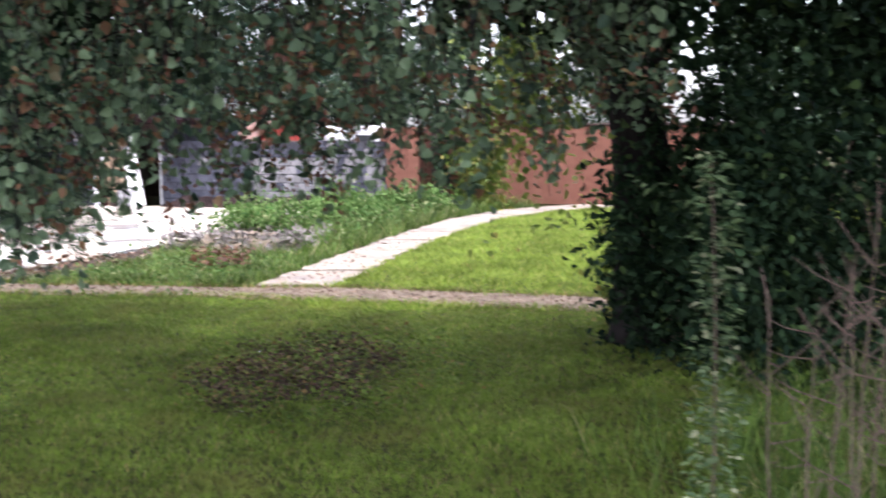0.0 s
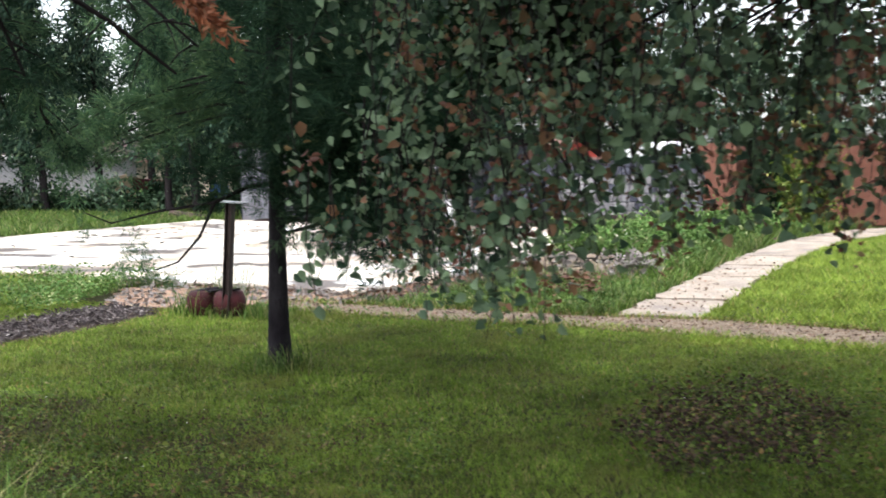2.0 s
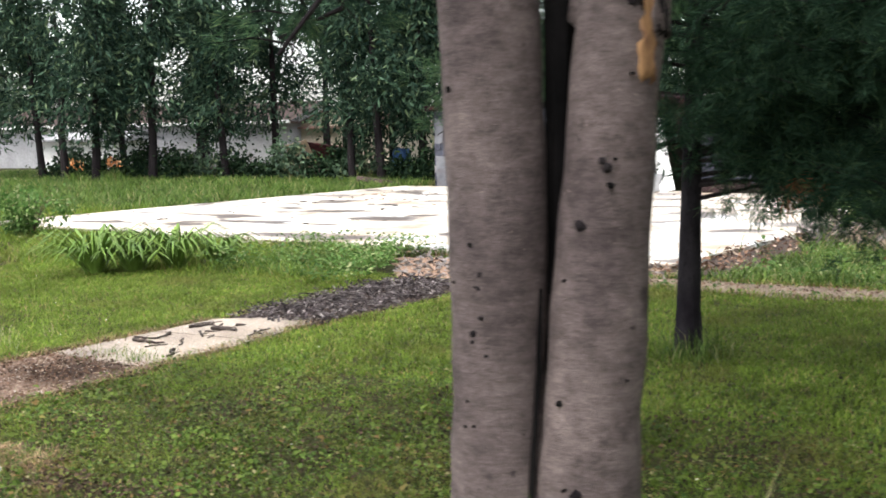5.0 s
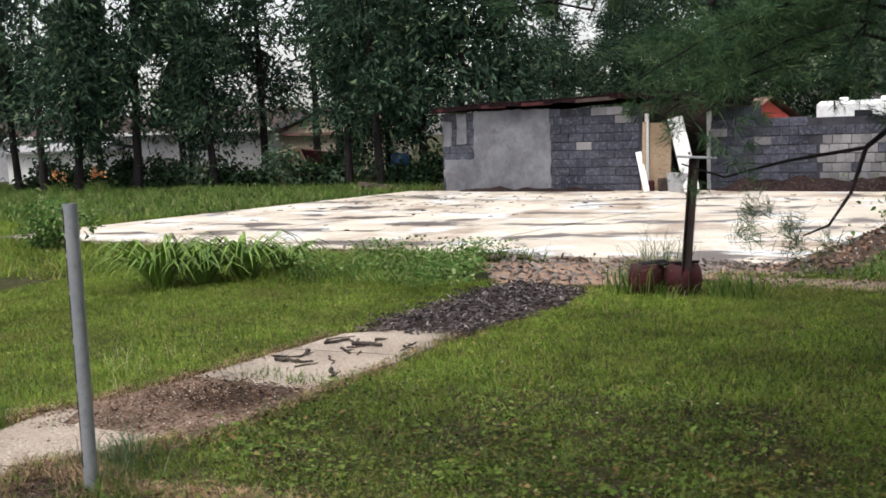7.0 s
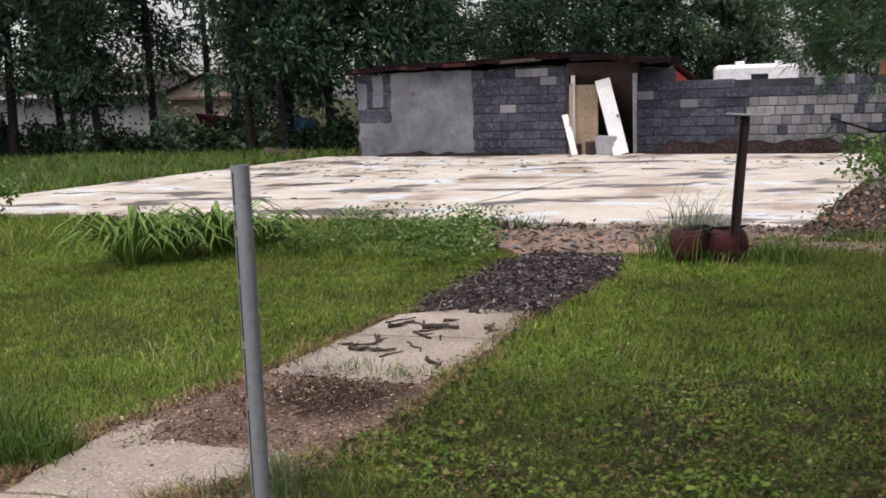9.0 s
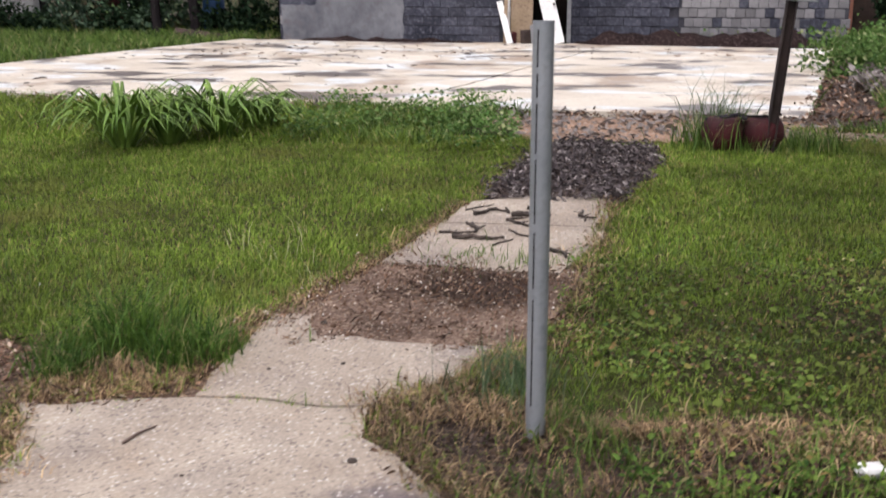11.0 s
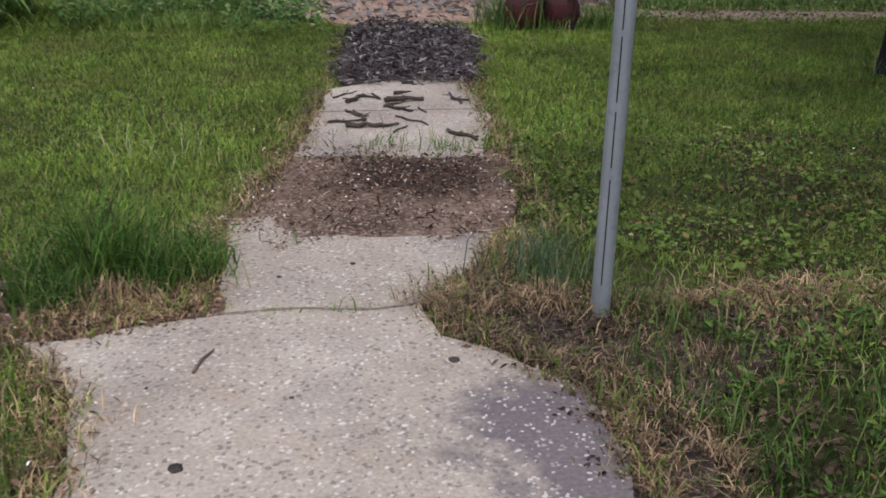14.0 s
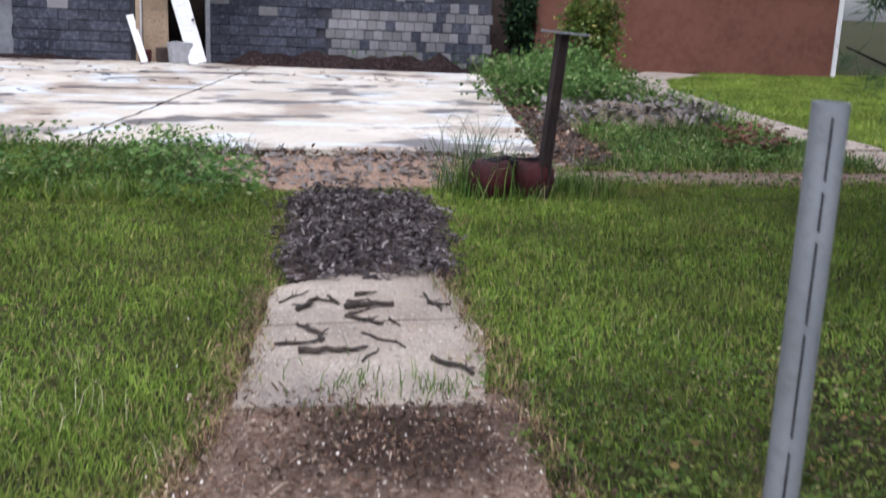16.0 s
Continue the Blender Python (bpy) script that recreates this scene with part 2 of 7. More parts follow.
M_LITTERBED = litter_soil("litter_soil")
M_DARKDIRT = plain("dark_damp_soil", (0.022, 0.016, 0.014), (0.075, 0.052, 0.042), (0.14, 0.10, 0.08), 2.5, 40.0, 0.9, spec=0.2, bump=0.9, depth=0.03)
M_CLAY = plain("red_clay", (0.17, 0.105, 0.072), (0.34, 0.215, 0.145), (0.42, 0.36, 0.31), 2.0, 30.0, 0.95, spec=0.1, bump=0.7, depth=0.02)
M_GRAVEL = plain("pale_gravel", (0.10, 0.075, 0.055), (0.27, 0.21, 0.155), (0.38, 0.32, 0.26), 3.0, 60.0, 0.95, spec=0.1, bump=1.0, depth=0.02)
M_MOUND = plain("rubble_soil", (0.012, 0.007, 0.007), (0.030, 0.018, 0.017), (0.06, 0.045, 0.042), 2.0, 16.0, 0.95, spec=0.1, bump=0.9, depth=0.05)
M_WHITEBITS = leafy("pale_chips", (0.28, 0.24, 0.20), (0.62, 0.56, 0.48), (0.75, 0.71, 0.64), 0.15, 0.0, None, 0.85, 0.15)
M_PEBBLE = plain("pale_pebbles", (0.12, 0.10, 0.092), (0.27, 0.245, 0.23), None, 4.0, 30.0, 0.8, vary="island")
M_BLOCK = plain("concrete_block", (0.026, 0.028, 0.040), (0.070, 0.073, 0.094), (0.10, 0.10, 0.12), 1.3, 14.0, 0.92, spec=0.15, bump=0.5, vary="object")
M_BLOCK_PALE = plain("pale_concrete_block", (0.13, 0.126, 0.135), (0.25, 0.243, 0.25), (0.11, 0.108, 0.116), 1.3, 14.0, 0.92, spec=0.15, bump=0.5, vary="object")
M_MORTAR = plain("dark_mortar", (0.018, 0.018, 0.024), (0.055, 0.055, 0.066), None, 3.0, 40.0, 0.95)
M_PARGE = plain("grey_cement_render", (0.075, 0.078, 0.092), (0.215, 0.22, 0.238), (0.095, 0.09, 0.098), 1.3, 5.0, 0.9, spec=0.15, bump=0.25)
M_ROOF = plain("rotten_dark_roof", (0.005, 0.003, 0.004), (0.013, 0.008, 0.009), (0.030, 0.013, 0.013), 1.8, 12.0, 0.95, spec=0.04, bump=0.6)
M_DARKWOOD = plain("dark_old_timber", (0.03, 0.022, 0.02), (0.075, 0.05, 0.042), None, 3.0, 25.0, 0.9)
M_BOARD = plain("brown_board", (0.26, 0.19, 0.12), (0.40, 0.30, 0.21), (0.12, 0.08, 0.06), 1.5, 12.0, 0.85)
M_WHITE = plain("white_paint", (0.68, 0.68, 0.68), (0.82, 0.82, 0.81), (0.45, 0.42, 0.38), 2.0, 18.0, 0.6, bump=0.1)
M_RED = plain("red_siding", (0.40, 0.065, 0.05), (0.52, 0.10, 0.075), None, 1.0, 10.0, 0.7)
M_TERRACOTTA = plain("terracotta_brick", (0.15, 0.064, 0.046), (0.225, 0.102, 0.072), (0.17, 0.082, 0.06), 0.9, 6.0, 0.9, spec=0.12, bump=0.25, vary="object")
M_ROOFTILE = plain("faded_red_roof", (0.17, 0.095, 0.08), (0.26, 0.16, 0.13), None, 1.5, 14.0, 0.9)
M_GREYSIDE = plain("grey_siding", (0.25, 0.25, 0.26), (0.36, 0.36, 0.37), None, 0.8, 9.0, 0.8)
M_TAN = plain("tan_siding", (0.42, 0.36, 0.28), (0.55, 0.48, 0.39), None, 0.8, 9.0, 0.8)
M_BLUE = plain("blue_plastic", (0.02, 0.06, 0.16), (0.03, 0.09, 0.22), None, 2.0, 14.0, 0.5)
M_GLASS = plain("dark_window_glass", (0.02, 0.022, 0.025), (0.03, 0.034, 0.04), None, 2.0, 14.0, 0.08, spec=0.6, bump=0.0)
M_STEEL = plain("galvanised_steel", (0.20, 0.215, 0.235), (0.31, 0.325, 0.345), (0.17, 0.175, 0.18), 3.0, 24.0, 0.48, metal=0.35, spec=0.5, bump=0.08)
M_RUST = plain("rusted_red_steel", (0.014, 0.003, 0.004), (0.075, 0.010, 0.013), (0.03, 0.016, 0.015), 4.0, 26.0, 0.8, bump=0.5)
M_BLACKSTEEL = plain("dark_rusty_steel", (0.018, 0.014, 0.014), (0.055, 0.036, 0.032), None, 6.0, 35.0, 0.75, metal=0.2, bump=0.4)
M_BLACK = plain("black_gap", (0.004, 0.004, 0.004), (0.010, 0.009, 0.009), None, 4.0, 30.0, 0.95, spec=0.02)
M_CAMPER = plain("white_camper_shell", (0.72, 0.73, 0.74), (0.82, 0.82, 0.82), None, 0.8, 8.0, 0.4, bump=0.05)


def walk_concrete(name):
    """Old pavement concrete with washed-out pebbles, pits, brown washes and one damp purple-grey stain."""
    n = Nodes(name, 0.9, 0.0, 0.2)
    big, fine = n.noise(1.6, 5), n.noise(70.0, 4)
    c = n.ramp(big, (0.3, (0.255, 0.207, 0.166)), (0.68, (0.415, 0.355, 0.29)))
    c = n.mix(n.ramp(n.noise(1.1, 6), (0.50, 0.0), (0.66, 0.7)), c, (0.18, 0.157, 0.15))
    c = n.mix(n.ramp(n.noise(2.7, 7, (1.0, 1.0, 1.0), 0.7), (0.55, 0.0), (0.70, 0.55)), c, (0.40, 0.31, 0.23))
    damp = n.near((-8.20, 4.20, 0.0), 0.74)
    c = n.mix(n.ramp(damp, (0.40, 0.85), (0.66, 0.0)), c, (0.105, 0.086, 0.098))
    damp = n.near((-8.96, 3.97, 0.0), 0.16)
    c = n.mix(n.ramp(damp, (0.35, 0.7), (0.7, 0.0)), c, (0.10, 0.085, 0.075))
    stone = n.cells(105.0)
    pale = n.mix(1.0, n.ramp(stone, (0.80, 0.0), (0.88, 0.62)), n.ramp(n.noise(6.0, 4), (0.32, 0.5), (0.55, 1.0)), "MULTIPLY")
    c = n.mix(pale, c, (0.66, 0.62, 0.57))
    dark = n.ramp(n.cells(80.0, (1.1, 1.0, 1.0)), (0.17, 0.65), (0.22, 0.0))
    c = n.mix(dark, c, (0.14, 0.12, 0.11))
    c = n.mix(n.ramp(n.noise(38.0, 3), (0.66, 0.0), (0.72, 0.7)), c, (0.13, 0.105, 0.09))
    n.colour(n.mix(0.6, c, n.ramp(fine, (0.3, 0.6), (0.7, 1.35)), "MULTIPLY"))
    n.bump(n.mix(0.5, stone, fine), 0.6, 0.008)
    return n.m


def pad_concrete(name):
    """A bare floor slab: pale, with damp dark stains, brown silt and faded blue-white paint."""
    n = Nodes(name, 0.55, 0.0, 0.35)
    big, fine = n.noise(0.5, 6), n.noise(26.0, 5)
    c = n.ramp(big, (0.3, (0.45, 0.39, 0.31)), (0.7, (0.66, 0.605, 0.515)))
    paint = n.ramp(n.noise(0.8, 6, (1.0, 1.6, 1.0)), (0.53, 0.0), (0.60, 0.75))
    c = n.mix(paint, c, (0.60, 0.66, 0.69))
    silt = n.ramp(n.noise(0.62, 7, (1.0, 0.8, 1.0), 0.65), (0.52, 0.0), (0.62, 0.75))
    c = n.mix(silt, c, (0.28, 0.20, 0.14))
    damp = n.ramp(n.noise(1.0, 7, (0.6, 1.0, 1.0), 0.66), (0.55, 0.0), (0.575, 0.95))
    c = n.mix(damp, c, (0.12, 0.10, 0.092))
    n.colour(n.mix(0.45, c, n.ramp(fine, (0.3, 0.7), (0.7, 1.25)), "MULTIPLY"))
    n.link(n.ramp(damp, (0.0, 0.62), (1.0, 0.35)), n.b.inputs["Roughness"])
    n.bump(fine, 0.25, 0.005)
    return n.m


M_WALK = walk_concrete("pebbled_concrete")
M_PAD = pad_concrete("stained_floor_slab")


# ---- building helpers ----
class Geo:
    """Collects vertices and faces for one mesh."""

    def __init__(self):
        self.v, self.f = [], []

    def add(self, verts, faces):
        k = len(self.v)
        self.v += [tuple(p) for p in verts]
        self.f += [tuple(i + k for i in f) for f in faces]

    def box(self, size, m=Matrix(), bevel=0.0):
        bm = bmesh.new()
        bmesh.ops.create_cube(bm, size=1.0, matrix=m @ Matrix.Diagonal((*size, 1)))
        if bevel:
            bmesh.ops.bevel(bm, geom=bm.edges[:], offset=bevel, segments=1, affect="EDGES")
        bm.verts.index_update()
        self.add([v.co for v in bm.verts], [[v.index for v in f.verts] for f in bm.faces])
        bm.free()

    def tube(self, pts, radii, seg=8, rough=0.0, freq=4.0, cap=True):
        pts = [Vector(p) for p in pts]
        verts, faces = [], []
        for i, p in enumerate(pts):
            way = (pts[min(i + 1, len(pts) - 1)] - pts[max(i - 1, 0)]).normalized()
            side = way.cross(Vector((0.0, 1.0, 0.02)))
            if side.length < 0.05:
                side = way.cross(Vector((1.0, 0.0, 0.0)))
            side.normalize()
            up = side.cross(way)
            for k in range(seg):
                a = 2 * math.pi * k / seg
                d = side * math.cos(a) + up * math.sin(a)
                r = radii[i]
                if rough:
                    r *= 1 + rough * noise.noise((p + d * radii[i]) * freq)
                verts.append(p + d * r)
        for i in range(len(pts) - 1):
            for k in range(seg):
                a, b = i * seg + k, i * seg + (k + 1) % seg
                faces.append((a, b, b + seg, a + seg))
        if cap:
            faces.append(tuple(range(seg - 1, -1, -1)))
            faces.append(tuple((len(pts) - 1) * seg + k for k in range(seg)))
        self.add(verts, faces)

    def prism(self, outline, z0, z1):
        n = len(outline)
        verts = [(x, y, z0) for x, y in outline] + [(x, y, z1) for x, y in outline]
        faces = [tuple(range(n - 1, -1, -1)), tuple(range(n, 2 * n))]
        faces += [(i, (i + 1) % n, n + (i + 1) % n, n + i) for i in range(n)]
        self.add(verts, faces)

    def mesh(self, name, smooth=False):
        me = bpy.data.meshes.new(name)
        me.from_pydata(self.v, [], self.f)
        if smooth:
            me.polygons.foreach_set("use_smooth", [True] * len(me.polygons))
        me.update()
        return me


def np_mesh(name, verts, faces):
    """A mesh from arrays: verts (n, 3), faces (m, k)."""
    me = bpy.data.meshes.new(name)
    verts, faces = np.ascontiguousarray(verts, dtype=np.float32), np.ascontiguousarray(faces, dtype=np.int32)
    me.vertices.add(len(verts))
    me.vertices.foreach_set("co", verts.ravel())
    me.loops.add(faces.size)
    me.loops.foreach_set("vertex_index", faces.ravel())
    me.polygons.add(len(faces))
    me.polygons.foreach_set("loop_start", np.arange(len(faces), dtype=np.int32) * faces.shape[1])
    me.update(calc_edges=True)
    return me


JOINED = {"twig_spray", "leaves", "blade_sheaf", "needles", "twigs", "crown", "withered_leaves", "inner_leaves", "sunlit_leaves", "withered_spray", "dead_spray", "flowers", "stems"}


def part(name, shape, material, parent=None, label="", smooth=False, at=None):
    """ONE mesh object, under a thing or a part."""
    me = shape.mesh(name, smooth) if isinstance(shape, Geo) else shape
    if material and not me.materials:
        me.materials.append(material)
    ob = new(name, me)
    if parent:
        ob.parent = parent
    if at is not None:
        ob.matrix_basis = at
    if label:
        tagged(ob, label)
    if parent and name in JOINED:
        tagged(ob, kind="stuff")
    return ob


def thing(name, place, label, category, group="", kind="", turn=0.0):
    ob = new(name)
    ob.empty_display_size = 0.2
    ob.matrix_basis = pose(*place, 0, 0, turn)
    return tagged(ob, label, category, group, kind)


def unit(a):
    return a / np.maximum(np.linalg.norm(a, axis=-1, keepdims=True), 1e-9)


def leaf_mesh(name, p, axis, normal, length, width, fold=0.25, fine=True):
    """Folded pointed leaves: p base points, axis along the leaf, normal its upper side."""
    n = len(p)
    axis = unit(axis)
    side = unit(np.cross(axis, normal))
    up = np.cross(side, axis)
    L, W = np.broadcast_to(length, (n,))[:, None], np.broadcast_to(width, (n,))[:, None]
    if fine:
        v = np.stack([p, p + axis * L * 0.28 + side * W * 0.5 + up * W * fold, p + axis * L * 0.68 + side * W * 0.38 + up * W * fold * 0.6,
                      p + axis * L - up * L * 0.12, p + axis * L * 0.68 - side * W * 0.38 + up * W * fold * 0.6,
                      p + axis * L * 0.28 - side * W * 0.5 + up * W * fold], 1)
        f = np.array([[0, 1, 2, 3], [0, 3, 4, 5]])
        k = 6
    else:
        v = np.stack([p, p + axis * L * 0.45 + side * W * 0.5 + up * W * fold, p + axis * L, p + axis * L * 0.45 - side * W * 0.5 + up * W * fold], 1)
        f = np.array([[0, 1, 2], [0, 2, 3]])
        k = 4
    faces = (np.arange(n)[:, None, None] * k + f[None]).reshape(-1, f.shape[1])
    return np_mesh(name, v.reshape(-1, 3), faces)


def blade_mesh(name, p, height, width, lean, fine=True):
    """Grass blades that rise from p and bend over by lean (share of the height)."""
    n = len(p)
    a = rng.uniform(0, 2 * np.pi, n)
    side = np.stack([np.cos(a), np.sin(a), np.zeros(n)], 1)
    b = rng.uniform(0, 2 * np.pi, n)
    bend = np.stack([np.cos(b), np.sin(b), np.zeros(n)], 1) * (height * lean)[:, None]
    up = np.array([[0, 0, 1.0]]) * height[:, None]
    w = side * (width * 0.5)[:, None]
    if fine:
        mid = p + up * 0.55 + bend * 0.3
        v = np.stack([p - w, p + w, mid + w * 0.8, mid - w * 0.8, p + up * (1 - 0.35 * lean[:, None]) + bend], 1)
        f = np.concatenate([(np.arange(n)[:, None] * 5 + np.array([[0, 1, 2]])), (np.arange(n)[:, None] * 5 + np.array([[0, 2, 3]])),
                            (np.arange(n)[:, None] * 5 + np.array([[3, 2, 4]]))])
    else:
        v = np.stack([p - w, p + w, p + up + bend], 1)
        f = np.arange(n * 3).reshape(-1, 3)
    return np_mesh(name, v.reshape(-1, 3), f)


def inside(p, poly, wobble=0.0):
    """Which points (n, 2+) lie in the outline; wobble frays its edge."""
    x, y = p[:, 0].copy(), p[:, 1].copy()
    if wobble:
        x = x + wobble * (np.sin(y * 9.1 + 1.3 * np.sin(x * 5.0)) * 0.6 + np.sin(y * 23.0 + x * 11.0) * 0.4) + rng.normal(0, wobble * 0.35, len(x))
        y = y + wobble * (np.sin(p[:, 0] * 8.3 + 1.1 * np.sin(y * 6.0)) * 0.6 + np.sin(p[:, 0] * 21.0 - y * 13.0) * 0.4) + rng.normal(0, wobble * 0.35, len(x))
    hit = np.zeros(len(x), bool)
    j = len(poly) - 1
    for i in range(len(poly)):
        (xi, yi), (xj, yj) = poly[i], poly[j]
        cross = (yi > y) != (yj > y)
        hit ^= cross & (x < (xj - xi) * (y - yi) / (yj - yi + 1e-12) + xi)
        j = i
    return hit


def scatter(x0, x1, y0, y1, density):
    n = int((x1 - x0) * (y1 - y0) * density)
    return np.stack([rng.uniform(x0, x1, n), rng.uniform(y0, y1, n), np.zeros(n)], 1)


def ragged(poly, step=0.12, amount=0.04):
    """The outline with its edges broken into short uneven pieces."""
    out = []
    for (x0, y0), (x1, y1) in zip(poly, poly[1:] + poly[:1]):
        k = max(1, int(math.hypot(x1 - x0, y1 - y0) / step))
        for i in range(k):
            x, y = x0 + (x1 - x0) * i / k, y0 + (y1 - y0) * i / k
            out.append((x + amount * noise.noise((x * 5, y * 5, 0.3)), y + amount * noise.noise((x * 5, y * 5, 7.7))))
    return out


# ---- the plan ----
SIDEWALK = [(-9.778, 5.008), (-9.593, 4.644), (-9.572, 2.946), (-8.289, 2.979), (-8.235, 4.044), (-8.181, 4.425), (-8.348, 4.691), (-8.533, 4.851), (-8.541, 5.11), (-9.198, 5.135)]
WALK_NEAR = [(-9.198, 5.155), (-8.542, 5.131), (-8.282, 5.38), (-8.105, 5.749), (-8.497, 5.783), (-8.908, 5.825), (-8.938, 6.09), (-9.125, 6.081)]
WALK_FAR = [(-8.81, 6.99), (-8.437, 8.545), (-7.986, 8.773), (-7.499, 8.736), (-7.589, 7.681), (-7.86, 6.86)]
LITTER = [(-9.2, 5.85), (-8.86, 7.1), (-7.74, 6.96), (-7.98, 5.65)]
CHIPS = [(-8.4, 8.6), (-8.14, 10.2), (-7.95, 11.1), (-7.5, 11.3), (-7.0, 10.9), (-6.98, 10.3), (-7.46, 8.62)]
CLAY = [(-8.805, 12.948), (-8.043, 11.356), (-6.627, 11.29), (-6.194, 11.945), (-5.141, 12.053), (-4.727, 13.229)]
DIRT_LEFT = [(-10.686, 5.951), (-10.032, 5.648), (-9.641, 5.497), (-9.201, 5.455), (-9.181, 5.137), (-9.739, 5.021), (-10.018, 5.015), (-10.781, 5.188)]
DIRT_RIGHT = [(-8.485, 5.238), (-8.035, 5.194), (-7.693, 5.083), (-7.243, 5.153), (-6.77, 5.036), (-6.527, 4.761), (-6.979, 4.606), (-7.438, 4.653), (-7.767, 4.367), (-8.034, 3.915), (-8.28, 3.854), (-8.232, 4.414), (-8.399, 4.69)]
DIRT_LANE = [(-5.9, 12.15), (-4.6, 12.0), (-2.4, 11.8), (-0.6, 11.75), (1.7, 11.2), (4.8, 10.5), (4.6, 9.6), (1.6, 10.3), (-0.3, 10.68), (-2.25, 11.1), (-4.1, 11.2), (-5.6, 11.55)]
SIDE_WALK_L = [(-1.9, 11.85), (-1.65, 13.2), (-1.25, 15.6), (-0.7, 18.6), (-0.05, 21.6), (1.15, 24.3), (3.1, 26.3)]
SIDE_WALK_R = [(-1.0, 11.85), (-0.75, 13.2), (-0.4, 15.6), (0.2, 18.6), (0.95, 21.4), (2.1, 23.6), (4.2, 25.3)]
SIDE_WALK = SIDE_WALK_L + SIDE_WALK_R[::-1]
PAD_O, PAD_U, PAD_V = np.array((-5.22, 12.78)), np.array((0.27, 0.963)), np.array((-0.985, 0.172))
PAD_DEEP, PAD_WIDE = 11.9, 13.6


def pad_at(u, v):
    return tuple(PAD_O + PAD_U * u + PAD_V * v)


PAD = [pad_at(0, 0), pad_at(PAD_DEEP, 0), pad_at(PAD_DEEP, PAD_WIDE), pad_at(0, PAD_WIDE)]
PAD_EDGE = [pad_at(-0.3, -0.75), pad_at(10.5, -0.5), pad_at(10.5, 0.0), pad_at(-0.3, 0.0)]
HEAP = [(-3.9, 15.0), (-2.0, 14.8), (-1.75, 15.7), (-2.2, 16.4), (-3.7, 16.5), (-4.1, 15.8)]
BARE = [PAD_EDGE, HEAP, SIDEWALK, WALK_NEAR, WALK_FAR, LITTER, CHIPS, CLAY, DIRT_LEFT, DIRT_LANE, SIDE_WALK, PAD]

# ---- ground ----
edges = [-400, -200, -100, -60, -40] + list(np.arange(-30, 13, 1.0)) + [16, 24, 40, 70, 120, 250, 400]
edges_y = [-300, -100, -30, -10, -4] + list(np.arange(0, 32, 1.0)) + [36, 42, 50, 70, 110, 200, 500]
g = Geo()
nx = len(edges)
for yy in edges_y:
    for xx in edges:
        g.v.append((float(xx), float(yy), -0.012 + (0.008 * noise.noise((xx * 0.7, yy * 0.7, 0)) if -31 < xx < 14 and 0 <= yy < 32 else 0.0)))
for j in range(len(edges_y) - 1):
    for i in range(nx - 1):
        a = j * nx + i
        g.f.append((a, a + 1, a + nx + 1, a + nx))
tagged(part("ground", g, M_GROUND, smooth=True), "mown lawn ground of grassy brown soil", "ground", kind="structure")


def patch(name, outline, z, material, label, category="ground", fray=0.12):
    """A thin bed of soil or litter that lies on the ground."""
    g = Geo()
    g.prism(ragged(outline, 0.1, fray), -0.03, z)
    return tagged(part(name, g, material), label, category, kind="structure")


patch("litter_bed", LITTER, 0.006, M_LITTERBED, "brown leaf litter and soil between pavement slabs", "dirt")
chip_bed = patch("chip_bed", CHIPS, 0.008, M_DARKDIRT, "dark bed of wood chips on the garden path", "dirt")
patch("clay_patch", CLAY, 0.004, M_CLAY, "reddish clay and rubble before the floor slab", "dirt")
patch("dirt_patch", DIRT_LEFT, 0.005, M_DIRT, "bare brown dirt beside the pavement", "dirt")
patch("dirt_patch", DIRT_RIGHT, 0.003, M_DARKDIRT, "dirt with dead grass beside the pavement", "dirt")
patch("dirt_strip", PAD_EDGE, 0.005, M_DARKDIRT, "dark soil and rubble strip along the floor slab", "dirt")
patch("dirt_lane", DIRT_LANE, 0.006, M_GRAVEL, "narrow lane of pale dirt and gravel", "dirt path")

# ---- pavements ----
pave = thing("pavement_1", (0, 0, 0), "worn pale concrete garden path with washed-out pebbles", "pavement", kind="structure")
for outline in (SIDEWALK, WALK_NEAR):
    g = Geo()
    g.prism(ragged(outline, 0.05, 0.045), -0.08, 0.014)
    part("slab", g, M_WALK, pave)
far_near = [(-8.81, 6.99), (-8.579, 7.902), (-7.575, 7.883), (-7.589, 7.681), (-7.86, 6.86)]
far_far = [(-8.574, 7.922), (-8.437, 8.545), (-7.986, 8.773), (-7.499, 8.736), (-7.576, 7.903)]
for outline in (far_near, far_far):
    g = Geo()
    g.prism(ragged(outline, 0.1, 0.02), -0.08, 0.014)
    part("slab", g, M_WALK, pave)
side = thing("pavement_2", (0, 0, 0), "pale concrete path in slabs across the lawn to the building", "pavement", kind="structure")
for i in range(len(SIDE_WALK_L) - 1):
    for h in range(2 if i > 1 else 1):
        def along(line, s):
            (x0, y0), (x1, y1) = line[i], line[i + 1]
            return (x0 + (x1 - x0) * s, y0 + (y1 - y0) * s)
        g = Geo()
        a, b = (h * 0.5 + 0.012, h * 0.5 + 0.488) if i > 1 else (0.03, 0.97)
        g.prism(ragged([along(SIDE_WALK_L, a), along(SIDE_WALK_R, a), along(SIDE_WALK_R, b), along(SIDE_WALK_L, b)][::-1], 0.2, 0.11), -0.06, 0.012 + 0.005 * ((i + h) % 2))
        part("slab", g, M_WALK, side)

